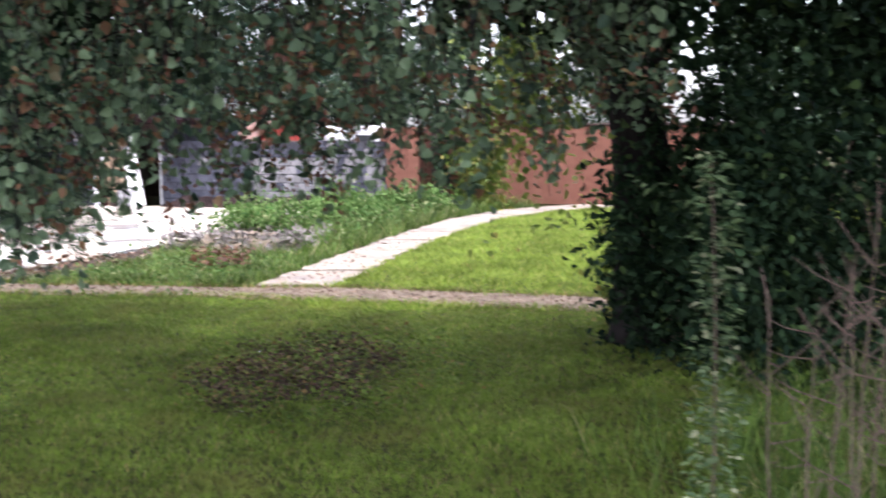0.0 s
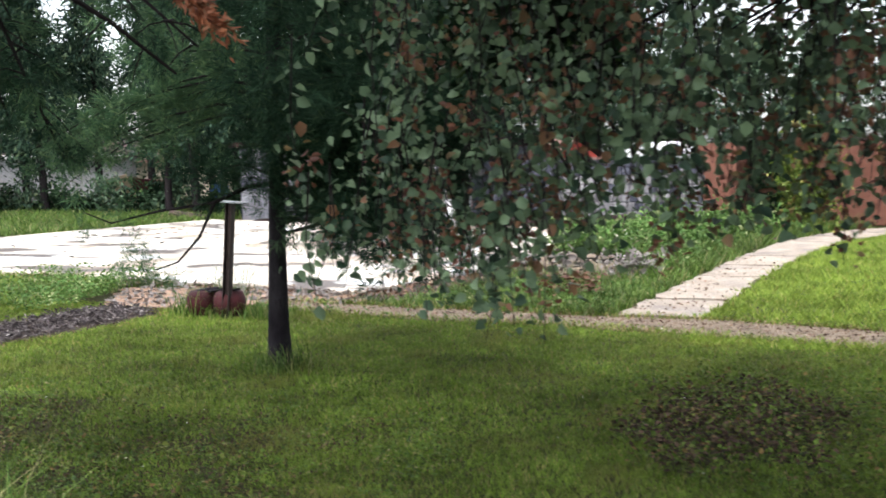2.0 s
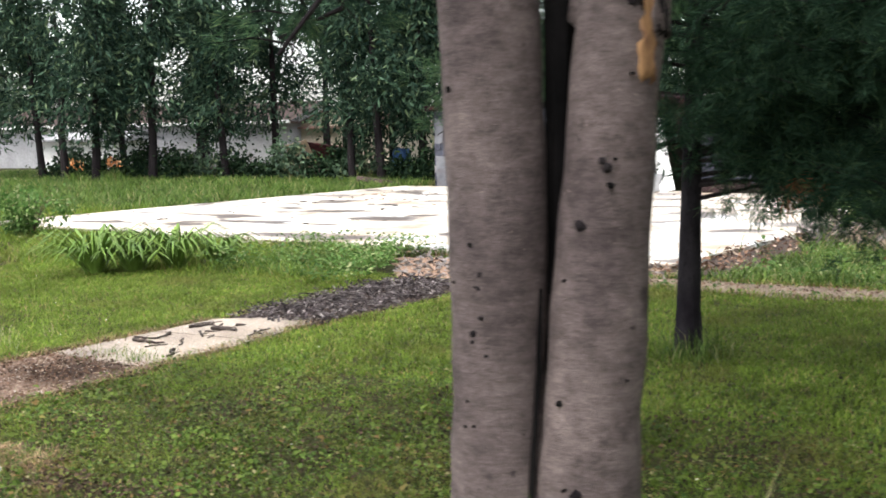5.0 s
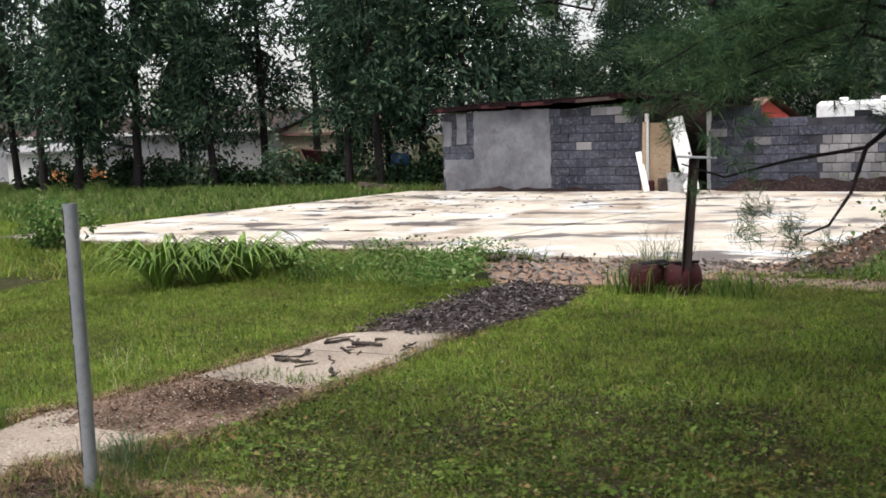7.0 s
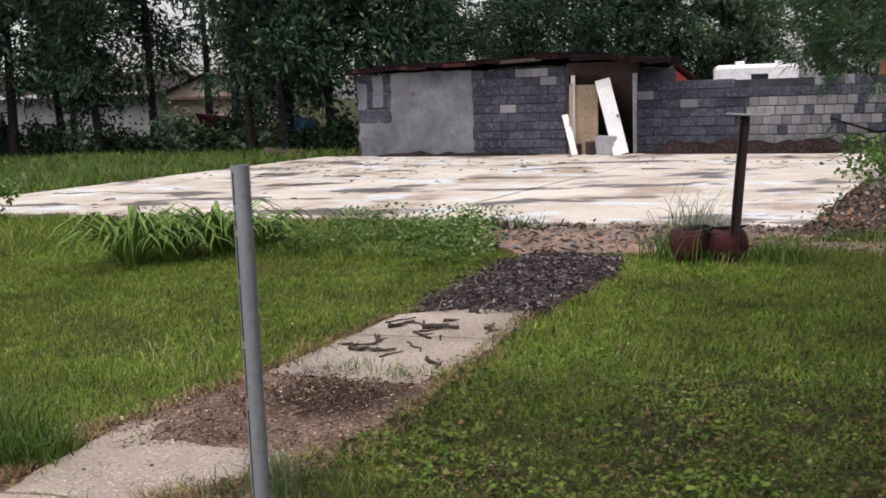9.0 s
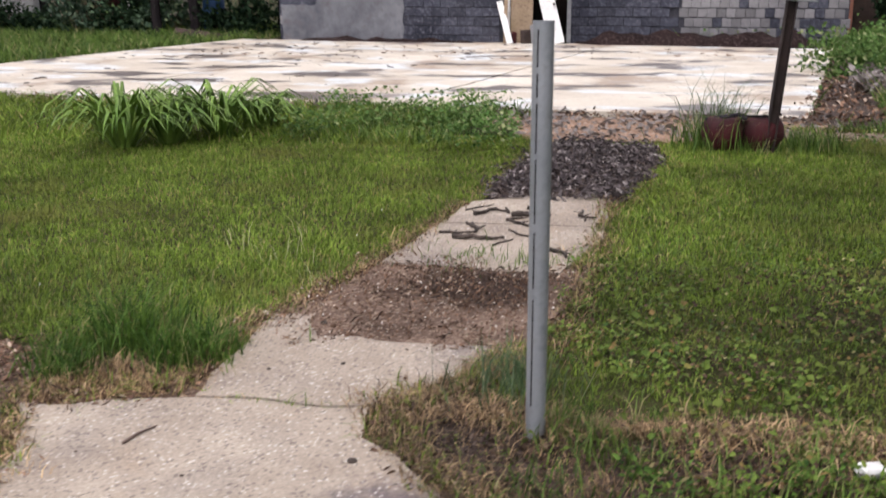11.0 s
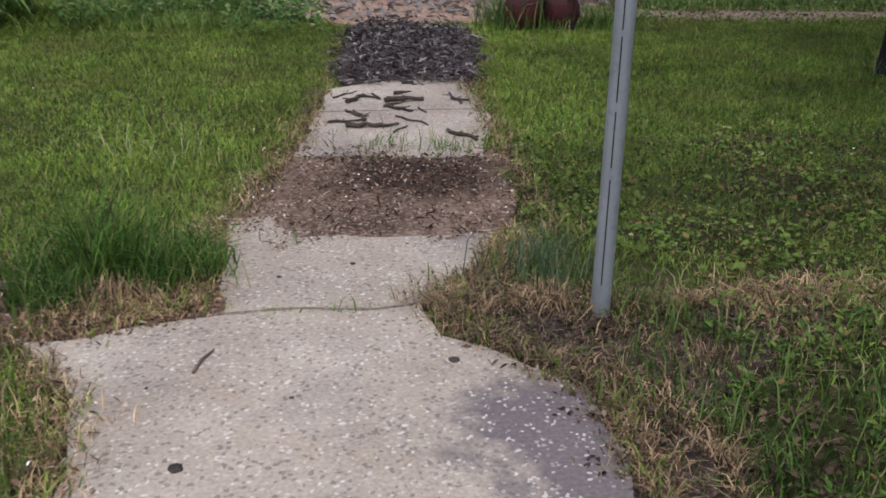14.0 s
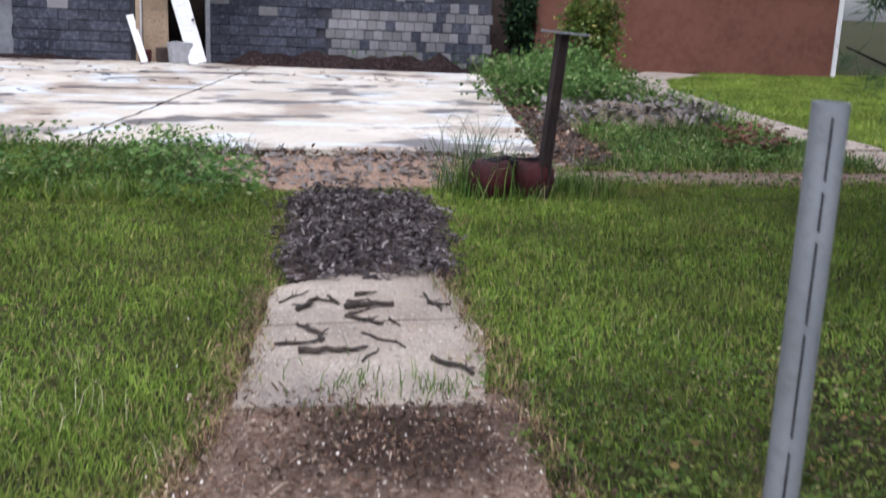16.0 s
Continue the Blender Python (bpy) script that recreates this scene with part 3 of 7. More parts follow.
pad = thing("floor_slab", (0, 0, 0), "large bare concrete floor slab, pale with damp dark stains", "concrete slab", kind="structure")
cuts_u, cuts_v = [0.0, 5.6, PAD_DEEP], [0.0, 4.6, 9.2, PAD_WIDE]
for i in range(2):
    for j in range(3):
        u0, u1, v0, v1 = cuts_u[i] + 0.02, cuts_u[i + 1] - 0.02, cuts_v[j] + 0.025, cuts_v[j + 1] - 0.025
        g = Geo()
        g.prism(ragged([pad_at(u0, v0), pad_at(u1, v0), pad_at(u1, v1), pad_at(u0, v1)], 0.2, 0.05), -0.1, 0.05)
        part("panel", g, M_PAD, pad)
g = Geo()
g.prism([pad_at(0.03, 0.03), pad_at(PAD_DEEP - 0.03, 0.03), pad_at(PAD_DEEP - 0.03, PAD_WIDE - 0.03), pad_at(0.03, PAD_WIDE - 0.03)], -0.12, 0.028)
part("joint_filler", g, M_DARKDIRT, pad, "dark soil in the slab joints")


# ---- the ruined block building ----
WALL_A0, WALL_A1 = Vector((-14.38, 26.4, 0)), Vector((-8.98, 25.4, 0))
WALL_B0, WALL_B1 = Vector((-7.48, 25.75, 0)), Vector((-1.75, 24.4, 0))


def wall_axes(a, b):
    way = (b - a).normalized()
    return way, Vector((-way.y, way.x, 0)), (b - a).length


def block_mesh(name, lx, ly, lz, seed):
    r = random.Random(seed)
    g = Geo()
    g.box((lx, ly, lz), bevel=0.008)
    g.v = [(x + r.uniform(-.003, .003), y + r.uniform(-.004, .004), z + r.uniform(-.003, .003)) for x, y, z in g.v]
    return g.mesh(name)


BLOCKS, HALVES = {}, {}
for key, m in (("grey", M_BLOCK), ("pale", M_BLOCK_PALE)):
    BLOCKS[key] = [block_mesh("block", 0.396, 0.19, 0.190, i) for i in range(4)]
    HALVES[key] = [block_mesh("half_block", 0.195, 0.19, 0.190, 9 + i) for i in range(3)]
    for me in BLOCKS[key] + HALVES[key]:
        me.materials.append(m)


def block_wall(name, a, b, rows, label, pale, skip, seed, patched=0.0):
    """A wall of single concrete blocks in half bond, with dark mortar set back."""
    r = random.Random(seed)
    way, back, length = wall_axes(a, b)
    wall = thing(name, a, label, "block wall", kind="structure", turn=math.degrees(math.atan2(way.y, way.x)))
    g = Geo()
    top = rows * 0.205
    g.box((length - 0.02, 0.15, top - 0.03), Matrix.Translation((length / 2, 0.1, top / 2 - 0.02)))
    part("mortar", g, M_MORTAR, wall)
    for row in range(rows):
        x = 0.0
        if row % 2:
            x = 0.2
        cells = ([(0.1, True)] if row % 2 else [])
        while x + 0.4 <= length + 0.01:
            cells.append((x + 0.2, False))
            x += 0.4
        if length - x > 0.15:
            cells.append((x + 0.1, True))
        if patched:
            cells = [c for c in cells if c[0] < patched] + [(patched + 0.1 + 0.2 * i + 0.06 * (row % 3), True) for i in range(int((length - patched) / 0.2))]
        for cx, half in cells:
            if skip(cx, row):
                continue
            key = "pale" if pale(cx, row, r) else "grey"
            me = r.choice(HALVES[key] if half else BLOCKS[key])
            part("block", me, None, wall, at=pose(cx, 0.1 + r.uniform(-0.016, 0.012), row * 0.205 + 0.1, r.uniform(-1, 1), 0, r.uniform(-0.8, 0.8)))
    return wall


wall_b = block_wall("wall_2", WALL_B0, WALL_B1, 8, "ruined grey concrete block wall with a paler repaired part", lambda x, row, r: (2.35 < x < 4.4 and row < 6 and r.random() < 0.88) or (x > 4.4 and r.random() < 0.5) or r.random() < 0.04,
                    lambda x, row: row == 7 and (x > 2.2 and not 3.9 < x < 4.9 or x < 0.3), 5, 2.4)
wall_a = block_wall("wall_1", WALL_A0, WALL_A1, 10, "grey concrete block wall partly rendered with pale cement", lambda x, row, r: r.random() < 0.03,
                    lambda x, row: row == 9 and 3.3 < x < 3.9, 6)
# cement render on the left part of the wall, with gaps that show the blocks
for x0, x1, z0, z1 in ((0.06, 3.12, 0.02, 0.86), (0.95, 3.12, 0.86, 2.06), (0.45, 0.75, 1.25, 2.02), (0.04, 0.30, 1.2, 1.85)):
    g = Geo()
    g.prism(ragged([(x0, z0), (x1, z0), (x1, z1), (x0, z1)], 0.1, 0.045), 0.0, 0.012)
    g.v = [(x, -0.002 - z, y) for x, y, z in g.v]
    part("cement_render", g, M_PARGE, wall_a, "pale grey cement render")
# return walls and the dark inside of the shed
way_a, back_a, len_a = wall_axes(WALL_A0, WALL_A1)
for nm, p, ln in (("wall_3", WALL_A0 + back_a * 0.2, 4.0), ("wall_4", WALL_B0 + Vector((0, 0.25, 0)), 4.2)):
    q = p + back_a * ln
    g = Geo()
    mid = (p + q) / 2
    g.box((0.2, ln, 2.0 if nm == "wall_3" else 1.95), Matrix.Translation((mid.x, mid.y, 1.0)) @ Matrix.Rotation(math.atan2(back_a.y, back_a.x) - math.pi / 2, 4, "Z"), 0.01)
    tagged(part(nm, g, M_BLOCK), "side wall of the grey block shed", "block wall", kind="structure")
g = Geo()
p = WALL_A0 + back_a * 4.2
q = WALL_B0 + back_a * 4.4
g.box(((q - p).length, 0.2, 2.1), Matrix.Translation(((p.x + q.x) / 2, (p.y + q.y) / 2, 1.05)) @ Matrix.Rotation(math.atan2(q.y - p.y, q.x - p.x), 4, "Z"))
tagged(part("wall_5", g, M_DARKWOOD), "dark back wall of the shed", "wall", kind="structure")

roof = thing("shed_roof", (0, 0, 0), "low rotten dark roof sagging over the block shed", "roof", kind="structure")


def roof_slab(name, a, b, depth, z0, z1, thick, mat=M_ROOF, over=0.25):
    """A sagging roof with an uneven front edge from a to b."""
    way, back, length = wall_axes(a, b)
    g = Geo()
    n = 14
    for i in range(n + 1):
        s = i / n
        for t, dz in ((-over, 0.0), (depth * 0.5, 0.06), (depth, 0.02)):
            p = a + way * (length * s) + back * (t + 0.08 * noise.noise((s * 7, t, 2)))
            z = z0 + (z1 - z0) * s + dz + 0.05 * noise.noise((s * 5, t * 0.7, 4))
            g.v += [(p.x, p.y, z), (p.x, p.y, z - thick * (1 + 0.4 * noise.noise((s * 9, t, 6))))]
    for i in range(n):
        o, e = i * 6, (i + 1) * 6
        g.f += [(o, e, e + 2, o + 2), (o + 2, e + 2, e + 4, o + 4), (o + 1, o + 3, e + 3, e + 1), (o + 3, o + 5, e + 5, e + 3), (o, o + 1, e + 1, e), (o + 4, e + 4, e + 5, o + 5)]
    g.f += [(0, 2, 3, 1), (2, 4, 5, 3), tuple(n * 6 + k for k in (0, 1, 3, 2)), tuple(n * 6 + k for k in (2, 3, 5, 4))]
    return part(name, g, mat, roof)


roof_slab("roof_deck", WALL_A0 + Vector((-0.15, 0, 0)), WALL_A1 + Vector((0.1, 0, 0)), 4.4, 2.21, 2.36, 0.13)
roof_slab("canopy", WALL_A1 + Vector((0.05, -0.2, 0)), WALL_B0 + Vector((1.0, -0.35, 0)), 4.2, 2.33, 2.12, 0.14)
for s in (0.05, 0.3, 0.52, 0.8):
    g = Geo()
    p = WALL_A0.lerp(WALL_A1, s)
    g.box((0.5 + 0.6 * s, 0.03, 0.08), Matrix.Translation((p.x, p.y - 0.27, 2.13 + 0.11 * s)) @ Matrix.Rotation(radians(-8 + 4 * s), 4, "Z") @ Matrix.Rotation(radians(2 - 5 * s), 4, "Y"), 0.004)
    part("fascia_board", g, M_RUST if s < 0.6 else M_DARKWOOD, roof, "peeling dark red fascia board" if s < 0.6 else "torn brown fascia board")
g = Geo()
p = WALL_A1.lerp(WALL_B0, 0.5)
g.box(((WALL_B0 - WALL_A1).length + 0.1, 0.14, 0.28), Matrix.Translation((p.x, p.y + 0.1, 1.98)) @ Matrix.Rotation(math.atan2(WALL_B0.y - WALL_A1.y, WALL_B0.x - WALL_A1.x), 4, "Z"), 0.01)
part("lintel", g, M_DARKWOOD, roof, "dark timber lintel over the doorway")
for s, w in ((0.06, 0.09), (0.98, 0.11)):
    g = Geo()
    p = WALL_A1.lerp(WALL_B0, s)
    g.box((w, 0.12, 1.9), Matrix.Translation((p.x, p.y + 0.1, 0.97)), 0.006)
    part("door_post", g, M_WHITE if s < 0.5 else M_GREYSIDE, roof, "white door post" if s < 0.5 else "grey door post")


def slanted(name, foot, top, width, thick, material, label, category, detail=None):
    """A board that stands on its foot and leans."""
    foot, top = Vector(foot), Vector(top)
    ob = thing(name, foot, label, category)
    way = top - foot
    side = Vector((1, 0, 0)) - way.normalized() * way.normalized().x
    side.normalize()
    m = Matrix((side, way.normalized(), side.cross(way.normalized()))).transposed().to_4x4()
    g = Geo()
    g.box((width, way.length, thick), m @ Matrix.Translation((0, way.length / 2, thick / 2)), 0.006)
    part("panel", g, material, ob)
    if detail:
        for k in range(3):
            g = Geo()
            g.box((width * 0.62, way.length * 0.22, 0.012), m @ Matrix.Translation((0, way.length * (0.2 + 0.29 * k), thick + 0.006)), 0.004)
            part("raised_field", g, material, ob)
        g = Geo()
        g.tube([m @ Vector((width * 0.38, way.length * 0.48, thick)), m @ Vector((width * 0.38, way.length * 0.48, thick + 0.06))], [0.02, 0.03], 8)
        part("knob", g, M_BLACKSTEEL, ob, "dark door knob")
    return ob


slanted("door", (-7.78, 24.90, 0.05), (-8.22, 25.35, 1.72), 0.34, 0.04, M_WHITE, "white panelled door leaning in the shed doorway", "door", True)
slanted("board", (-8.58, 25.35, 0.05), (-8.58, 25.55, 1.62), 0.5, 0.02, M_BOARD, "brown plywood board leaning in the shed doorway", "board")
slanted("plank", (-8.82, 24.95, 0.05), (-9.08, 25.38, 0.95), 0.14, 0.03, M_WHITE, "broken white plank leaning on the block wall", "plank")
slanted("plank", (-8.94, 25.20, 0.05), (-8.92, 25.35, 1.65), 0.08, 0.04, M_BOARD, "narrow raw timber stud leaning in the doorway", "plank")
for x, y, s, m, nm, lb in ((-8.80, 25.15, 0.24, M_RUST, "rag", "crumpled dark red rag on the shed floor"), (-8.12, 25.00, 0.42, M_GREYSIDE, "crate", "grey weathered crate in the shed doorway"), (-8.45, 25.10, 0.3, M_DARKWOOD, "debris", "dark broken boards in the shed doorway")):
    g = Geo()
    g.box((s, s * 0.7, s), Matrix.Translation((0, 0, s / 2)) @ Matrix.Rotation(0.4, 4, "Z"), 0.02)
    g.v = [(a + 0.05 * noise.noise((a * 9, b * 9, c * 9)), b, c * (1 + 0.15 * noise.noise((a * 7, b * 7, 3)))) for a, b, c in g.v]
    ob = part(nm, g, m)
    ob.location = (x, y, 0.05)
    tagged(ob, lb, nm)


def mound(name, a, b, width, height, material, label, category="rubble", front=True):
    """A long uneven heap along a line."""
    a, b = Vector((*a, 0)), Vector((*b, 0))
    way, back, length = wall_axes(a, b)
    nu, nv = max(8, int(length / 0.15)), 8
    g = Geo()
    for i in range(nu + 1):
        for j in range(nv + 1):
            s, t = i / nu, j / nv
            p = a + way * (length * s) + back * ((t - 0.5) * width)
            z = height * math.sin(math.pi * t) ** 0.8 * min(1, 6 * s, 6 * (1 - s)) * (0.75 + 0.5 * noise.noise((p.x * 2.3, p.y * 2.3, 1))) + 0.05 * noise.noise((p.x * 7, p.y * 7, 2)) * math.sin(math.pi * t)
            g.v.append((p.x, p.y, max(z, -0.02) if 0 < j < nv else -0.03))
    for i in range(nu):
        for j in range(nv):
            k = i * (nv + 1) + j
            g.f.append((k, k + nv + 1, k + nv + 2, k + 1))
    return tagged(part(name, g, material, smooth=True), label, category)


mound("soil_mound", (-7.5, 25.3), (-1.9, 23.95), 1.0, 0.42, M_MOUND, "low heap of dark brown soil and rubble along the block wall")
mound("soil_mound", (-14.2, 26.2), (-9.2, 25.25), 0.5, 0.16, M_MOUND, "thin line of dark debris along the block wall")
mound("gravel_heap", (-3.75, 15.8), (-2.2, 15.6), 1.8, 0.32, M_GRAVEL, "grey heap of gravel and broken bricks among weeds")

# ---- terracotta building ----
HALL_A, HALL_B = Vector((0.1, 26.5, 0)), Vector((7.7, 25.4, 0))
hall = thing("building", (0, 0, 0), "low terracotta brick building with plain walls", "building")
hall_way, hall_back, hall_long = wall_axes(HALL_A, HALL_B)
HALL = Matrix.Translation(HALL_A) @ Matrix.Rotation(math.atan2(hall_way.y, hall_way.x), 4, "Z")
g = Geo()
g.box((1.05, 1.5, 1.95), Matrix.Translation((-1.46, 27.45, 0.975)) @ Matrix.Rotation(radians(-10), 4, "Z"), 0.012)
part("pier", g, M_TERRACOTTA, hall, "smooth terracotta corner pier")
g = Geo()
g.box((hall_long, 5.0, 1.95), HALL @ Matrix.Translation((hall_long / 2, 2.5, 0.975)), 0.01)
part("wall", g, M_TERRACOTTA, hall)
# dark sheet gives the recess beside the pier its shade by colour
g = Geo()
g.box((1.1, 0.2, 1.9), Matrix.Translation((-0.35, 28.0, 0.95)), 0.01)
part("recess", g, M_DARKWOOD, hall, "back of the recess, its shade put into dark brown")
g = Geo()
g.box((hall_long + 0.2, 5.2, 0.07), HALL @ Matrix.Translation((hall_long / 2, 2.55, 1.99)), 0.02)
part("roof", g, M_DARKWOOD, hall, "flat dark roof edge")
g = Geo()
g.box((0.12, 0.12, 1.94), HALL @ Matrix.Translation((hall_long - 0.02, 0.02, 0.97)), 0.01)
part("corner_trim", g, M_WHITE, hall, "white corner trim")


# ---- trees ----
def double_tree():
    """Two smooth grey trunks grown together at the foot; the right one is broken off and stripped."""
    ob = thing("double_tree", (-3.935, 4.25, 0.1), "tree with two smooth grey trunks, one of them broken off", "tree")
    seg = 26

    def trunk(cx, rad, top, lean_y=0.0):
        g = Geo()
        zs = np.linspace(-0.25, top, 42)
        pts = [(np.interp(z, cx[0], cx[1]), lean_y * z + 0.02 * noise.noise((z * 1.5, cx[1][0], 3)), z) for z in zs]
        rr = [np.interp(z, rad[0], rad[1]) for z in zs]
        g.tube(pts, rr, seg, 0.10, 5.0)
        return g
    left = trunk(((0, 0.5, 0.8, 1.2, 1.9, 2.3, 5.0), (-0.15, -0.145, -0.145, -0.138, -0.165, -0.18, -0.36)), ((0, 0.4, 0.7, 1.2, 1.9, 5.0), (0.185, 0.155, 0.143, 0.158, 0.155, 0.09)), 5.0)
    part("trunk", left, M_BARK, ob, smooth=True)
    right = trunk(((0, 0.5, 0.8, 1.2, 1.85, 2.4), (0.12, 0.145, 0.165, 0.192, 0.238, 0.255)), ((0, 0.4, 0.7, 1.2, 1.65, 1.9, 2.1, 2.4), (0.18, 0.155, 0.145, 0.138, 0.13, 0.124, 0.105, 0.085)), 2.14, 0.01)
    part("trunk", right, M_BARK, ob, "broken grey trunk with bare wood", smooth=True)

    def scab(name, z0, z1, a0, a1, mat, label, off=0.006, rag=0.1):
        """A ragged sheet on the right trunk's skin between two angles."""
        g = Geo()
        nz, na = 12, 10
        for i in range(nz + 1):
            for j in range(na + 1):
                s, t = i / nz, j / na
                z = z0 + (z1 - z0) * s
                a = a0 + (a1 - a0) * t
                a += rag * noise.noise((s * 6, t * 2, z0 * 3)) * abs(2 * t - 1)
                z += 0.05 * noise.noise((t * 7, s, 2)) * abs(2 * s - 1)
                r = np.interp(z, (0, 0.4, 0.7, 1.2, 1.65, 1.9, 2.1, 2.4), (0.18, 0.155, 0.145, 0.138, 0.13, 0.124, 0.105, 0.085)) * 1.05
                edge = min(s, 1 - s, t, 1 - t)
                r += off * (1 if edge > 0 else -3) + 0.006 * noise.noise((a * 9, z * 9, 1))
                g.v.append((np.interp(z, (0, 0.5, 0.8, 1.2, 1.85, 2.4), (0.12, 0.145, 0.165, 0.192, 0.238, 0.255)) + r * math.cos(a), 0.01 * z + r * math.sin(a), z))
        for i in range(nz):
            for j in range(na):
                k = i * (na + 1) + j
                g.f.append((k, k + 1, k + na + 2, k + na + 1))
        part(name, g, mat, ob, label, smooth=True)
    scab("bare_wood", 1.83, 2.16, radians(-145), radians(-58), M_BAREWOOD, "pale bare wood where the bark is gone", 0.010, 0.3)
    scab("bark_flap", 1.70, 2.10, radians(-40), radians(20), M_BARK, "dark torn bark", 0.012, 0.25)
    scab("bark_flap", 1.75, 2.2, radians(-215), radians(-160), M_BARK, "dark torn bark", 0.012, 0.25)
    scab("raw_wood", 1.59, 1.84, radians(-50), radians(-24), M_FRESHWOOD, "raw orange wood in a fresh wound", 0.007, 0.22)
    scab("bark_flap", 1.71, 1.95, radians(-30), radians(2), M_BARK_DARK, "dark torn bark", 0.012, 0.25)
    scab("bark_flap", 1.79, 1.90, radians(-66), radians(-44), M_BARK_DARK, "dark torn bark", 0.008)
    r = random.Random(14)
    for k in range(11):
        a = radians(-175 + 33 * k)
        cx, top = 0.245 + 0.078 * math.cos(a), 2.17 + 0.13 * r.random() * (1.0 if math.cos(a) < 0.3 else 0.45)
        g = Geo()
        g.tube([(cx, 0.02 + 0.078 * math.sin(a), 1.98), (cx, 0.02 + 0.078 * math.sin(a), 2.1), (cx + r.uniform(-0.012, 0.012), 0.02 + 0.07 * math.sin(a), (2.1 + top) / 2 + 0.02), (cx + r.uniform(-0.02, 0.02), 0.02 + 0.062 * math.sin(a), top)], [0.028, 0.032, 0.024, 0.006], 7, 0.4, 30.0)
        part("splinter", g, M_BAREWOOD if k % 3 else M_BARK, ob, "grey splintered wood at the break")
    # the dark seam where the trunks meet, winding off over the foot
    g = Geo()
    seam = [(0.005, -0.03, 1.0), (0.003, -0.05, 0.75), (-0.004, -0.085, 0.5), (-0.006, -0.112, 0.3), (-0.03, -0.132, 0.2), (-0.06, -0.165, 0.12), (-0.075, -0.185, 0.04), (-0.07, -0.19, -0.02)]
    # black filler puts the shade of the gap between the trunks into shape
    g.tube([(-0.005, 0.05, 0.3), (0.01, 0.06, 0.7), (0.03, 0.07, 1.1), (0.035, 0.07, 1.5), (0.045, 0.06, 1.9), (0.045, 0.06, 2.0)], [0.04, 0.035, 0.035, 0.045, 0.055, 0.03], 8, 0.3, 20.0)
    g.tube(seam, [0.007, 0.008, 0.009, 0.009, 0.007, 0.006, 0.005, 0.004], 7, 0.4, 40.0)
    part("crack", g, M_BLACK, ob, "black filler for the gap's shade, and the crack below")
    # pecked holes and knots
    r = random.Random(4)
    for _ in range(22):
        on_right = r.random() < 0.55
        z = r.uniform(0.25, 2.0)
        a = radians(r.uniform(-150, -30))
        if on_right:
            cx, rad = np.interp(z, (0, 0.5, 0.8, 1.2, 1.85, 2.4), (0.12, 0.145, 0.165, 0.192, 0.238, 0.255)), np.interp(z, (0, 0.4, 0.7, 1.2, 1.65, 1.9, 2.1), (0.18, 0.155, 0.145, 0.138, 0.13, 0.124, 0.105))
        else:
            cx, rad = np.interp(z, (0, 0.5, 0.8, 1.2, 1.9), (-0.15, -0.145, -0.145, -0.138, -0.165)), np.interp(z, (0, 0.4, 0.7, 1.2, 1.9), (0.185, 0.155, 0.143, 0.158, 0.155))
        size = r.choice((0.002, 0.003, 0.003, 0.004, 0.006))
        g = Geo()
        c = Vector((cx + rad * 1.0 * math.cos(a), rad * 1.0 * math.sin(a), z))
        out = Vector((math.cos(a), math.sin(a), 0))
        g.tube([c - out * 0.02, c + out * 0.004, c + out * 0.006], [size * 1.8, size * 1.6, size * 0.8], 7, 0.5, 90.0)
        part("knot", g, M_BLACK, ob)
    for z, a, s in ((1.36, -75, 0.013), (1.38, -82, 0.010), (1.2, -105, 0.016), (0.42, -88, 0.014), (0.36, -60, 0.013)):
        g = Geo()
        a = radians(a)
        cx, rad = np.interp(z, (0, 0.5, 0.8, 1.2, 1.85), (0.12, 0.145, 0.165, 0.192, 0.238)), np.interp(z, (0, 0.4, 0.7, 1.2, 1.65), (0.18, 0.155, 0.145, 0.138, 0.13))
        c, out = Vector((cx + rad * math.cos(a), rad * math.sin(a), z)), Vector((math.cos(a), math.sin(a), 0))
        g.tube([c - out * 0.02, c + out * 0.001, c + out * 0.008], [s * 1.2, s, s * 0.4], 10, 0.5, 60.0)
        part("knot", g, M_BARK_DARK, ob)
    for cz, ca, num in ((1.02, -97, 3), (0.88, -104, 3), (1.95, -75, 2)):
        for _ in range(num):
            z, a = cz + r.gauss(0, 0.05), radians(ca + r.gauss(0, 9))
            cx, rad = np.interp(z, (0, 0.5, 0.8, 1.2, 1.9), (-0.15, -0.145, -0.145, -0.138, -0.165)), np.interp(z, (0, 0.4, 0.7, 1.2, 1.9), (0.185, 0.155, 0.143, 0.158, 0.155))
            c, out = Vector((cx + rad * math.cos(a), rad * math.sin(a), z)), Vector((math.cos(a), math.sin(a), 0))
            g = Geo()
            g.tube([c - out * 0.03, c + out * 0.003, c + out * 0.006], [0.012, r.uniform(0.005, 0.010), 0.003], 9, 0.6, 70.0)
            part("knot", g, M_BARK_DARK, ob)
    # dead boughs with withered needles high on the left trunk
    boughs = [[(-0.25, 0, 2.9), (0.1, 0.3, 2.75), (0.5, 0.55, 2.5), (0.8, 0.75, 2.25), (1.0, 0.85, 2.05)], [(-0.25, 0, 2.5), (-0.6, 0.2, 2.3), (-0.9, 0.3, 1.95), (-1.1, 0.3, 1.75)],
              [(-0.2, 0.05, 2.8), (0.2, 0.6, 2.45), (0.45, 1.0, 2.2), (0.6, 1.3, 1.98)], [(-0.3, 0, 2.6), (-0.9, 0.9, 2.35), (-1.5, 1.5, 2.05), (-2.0, 1.7, 1.95)]]
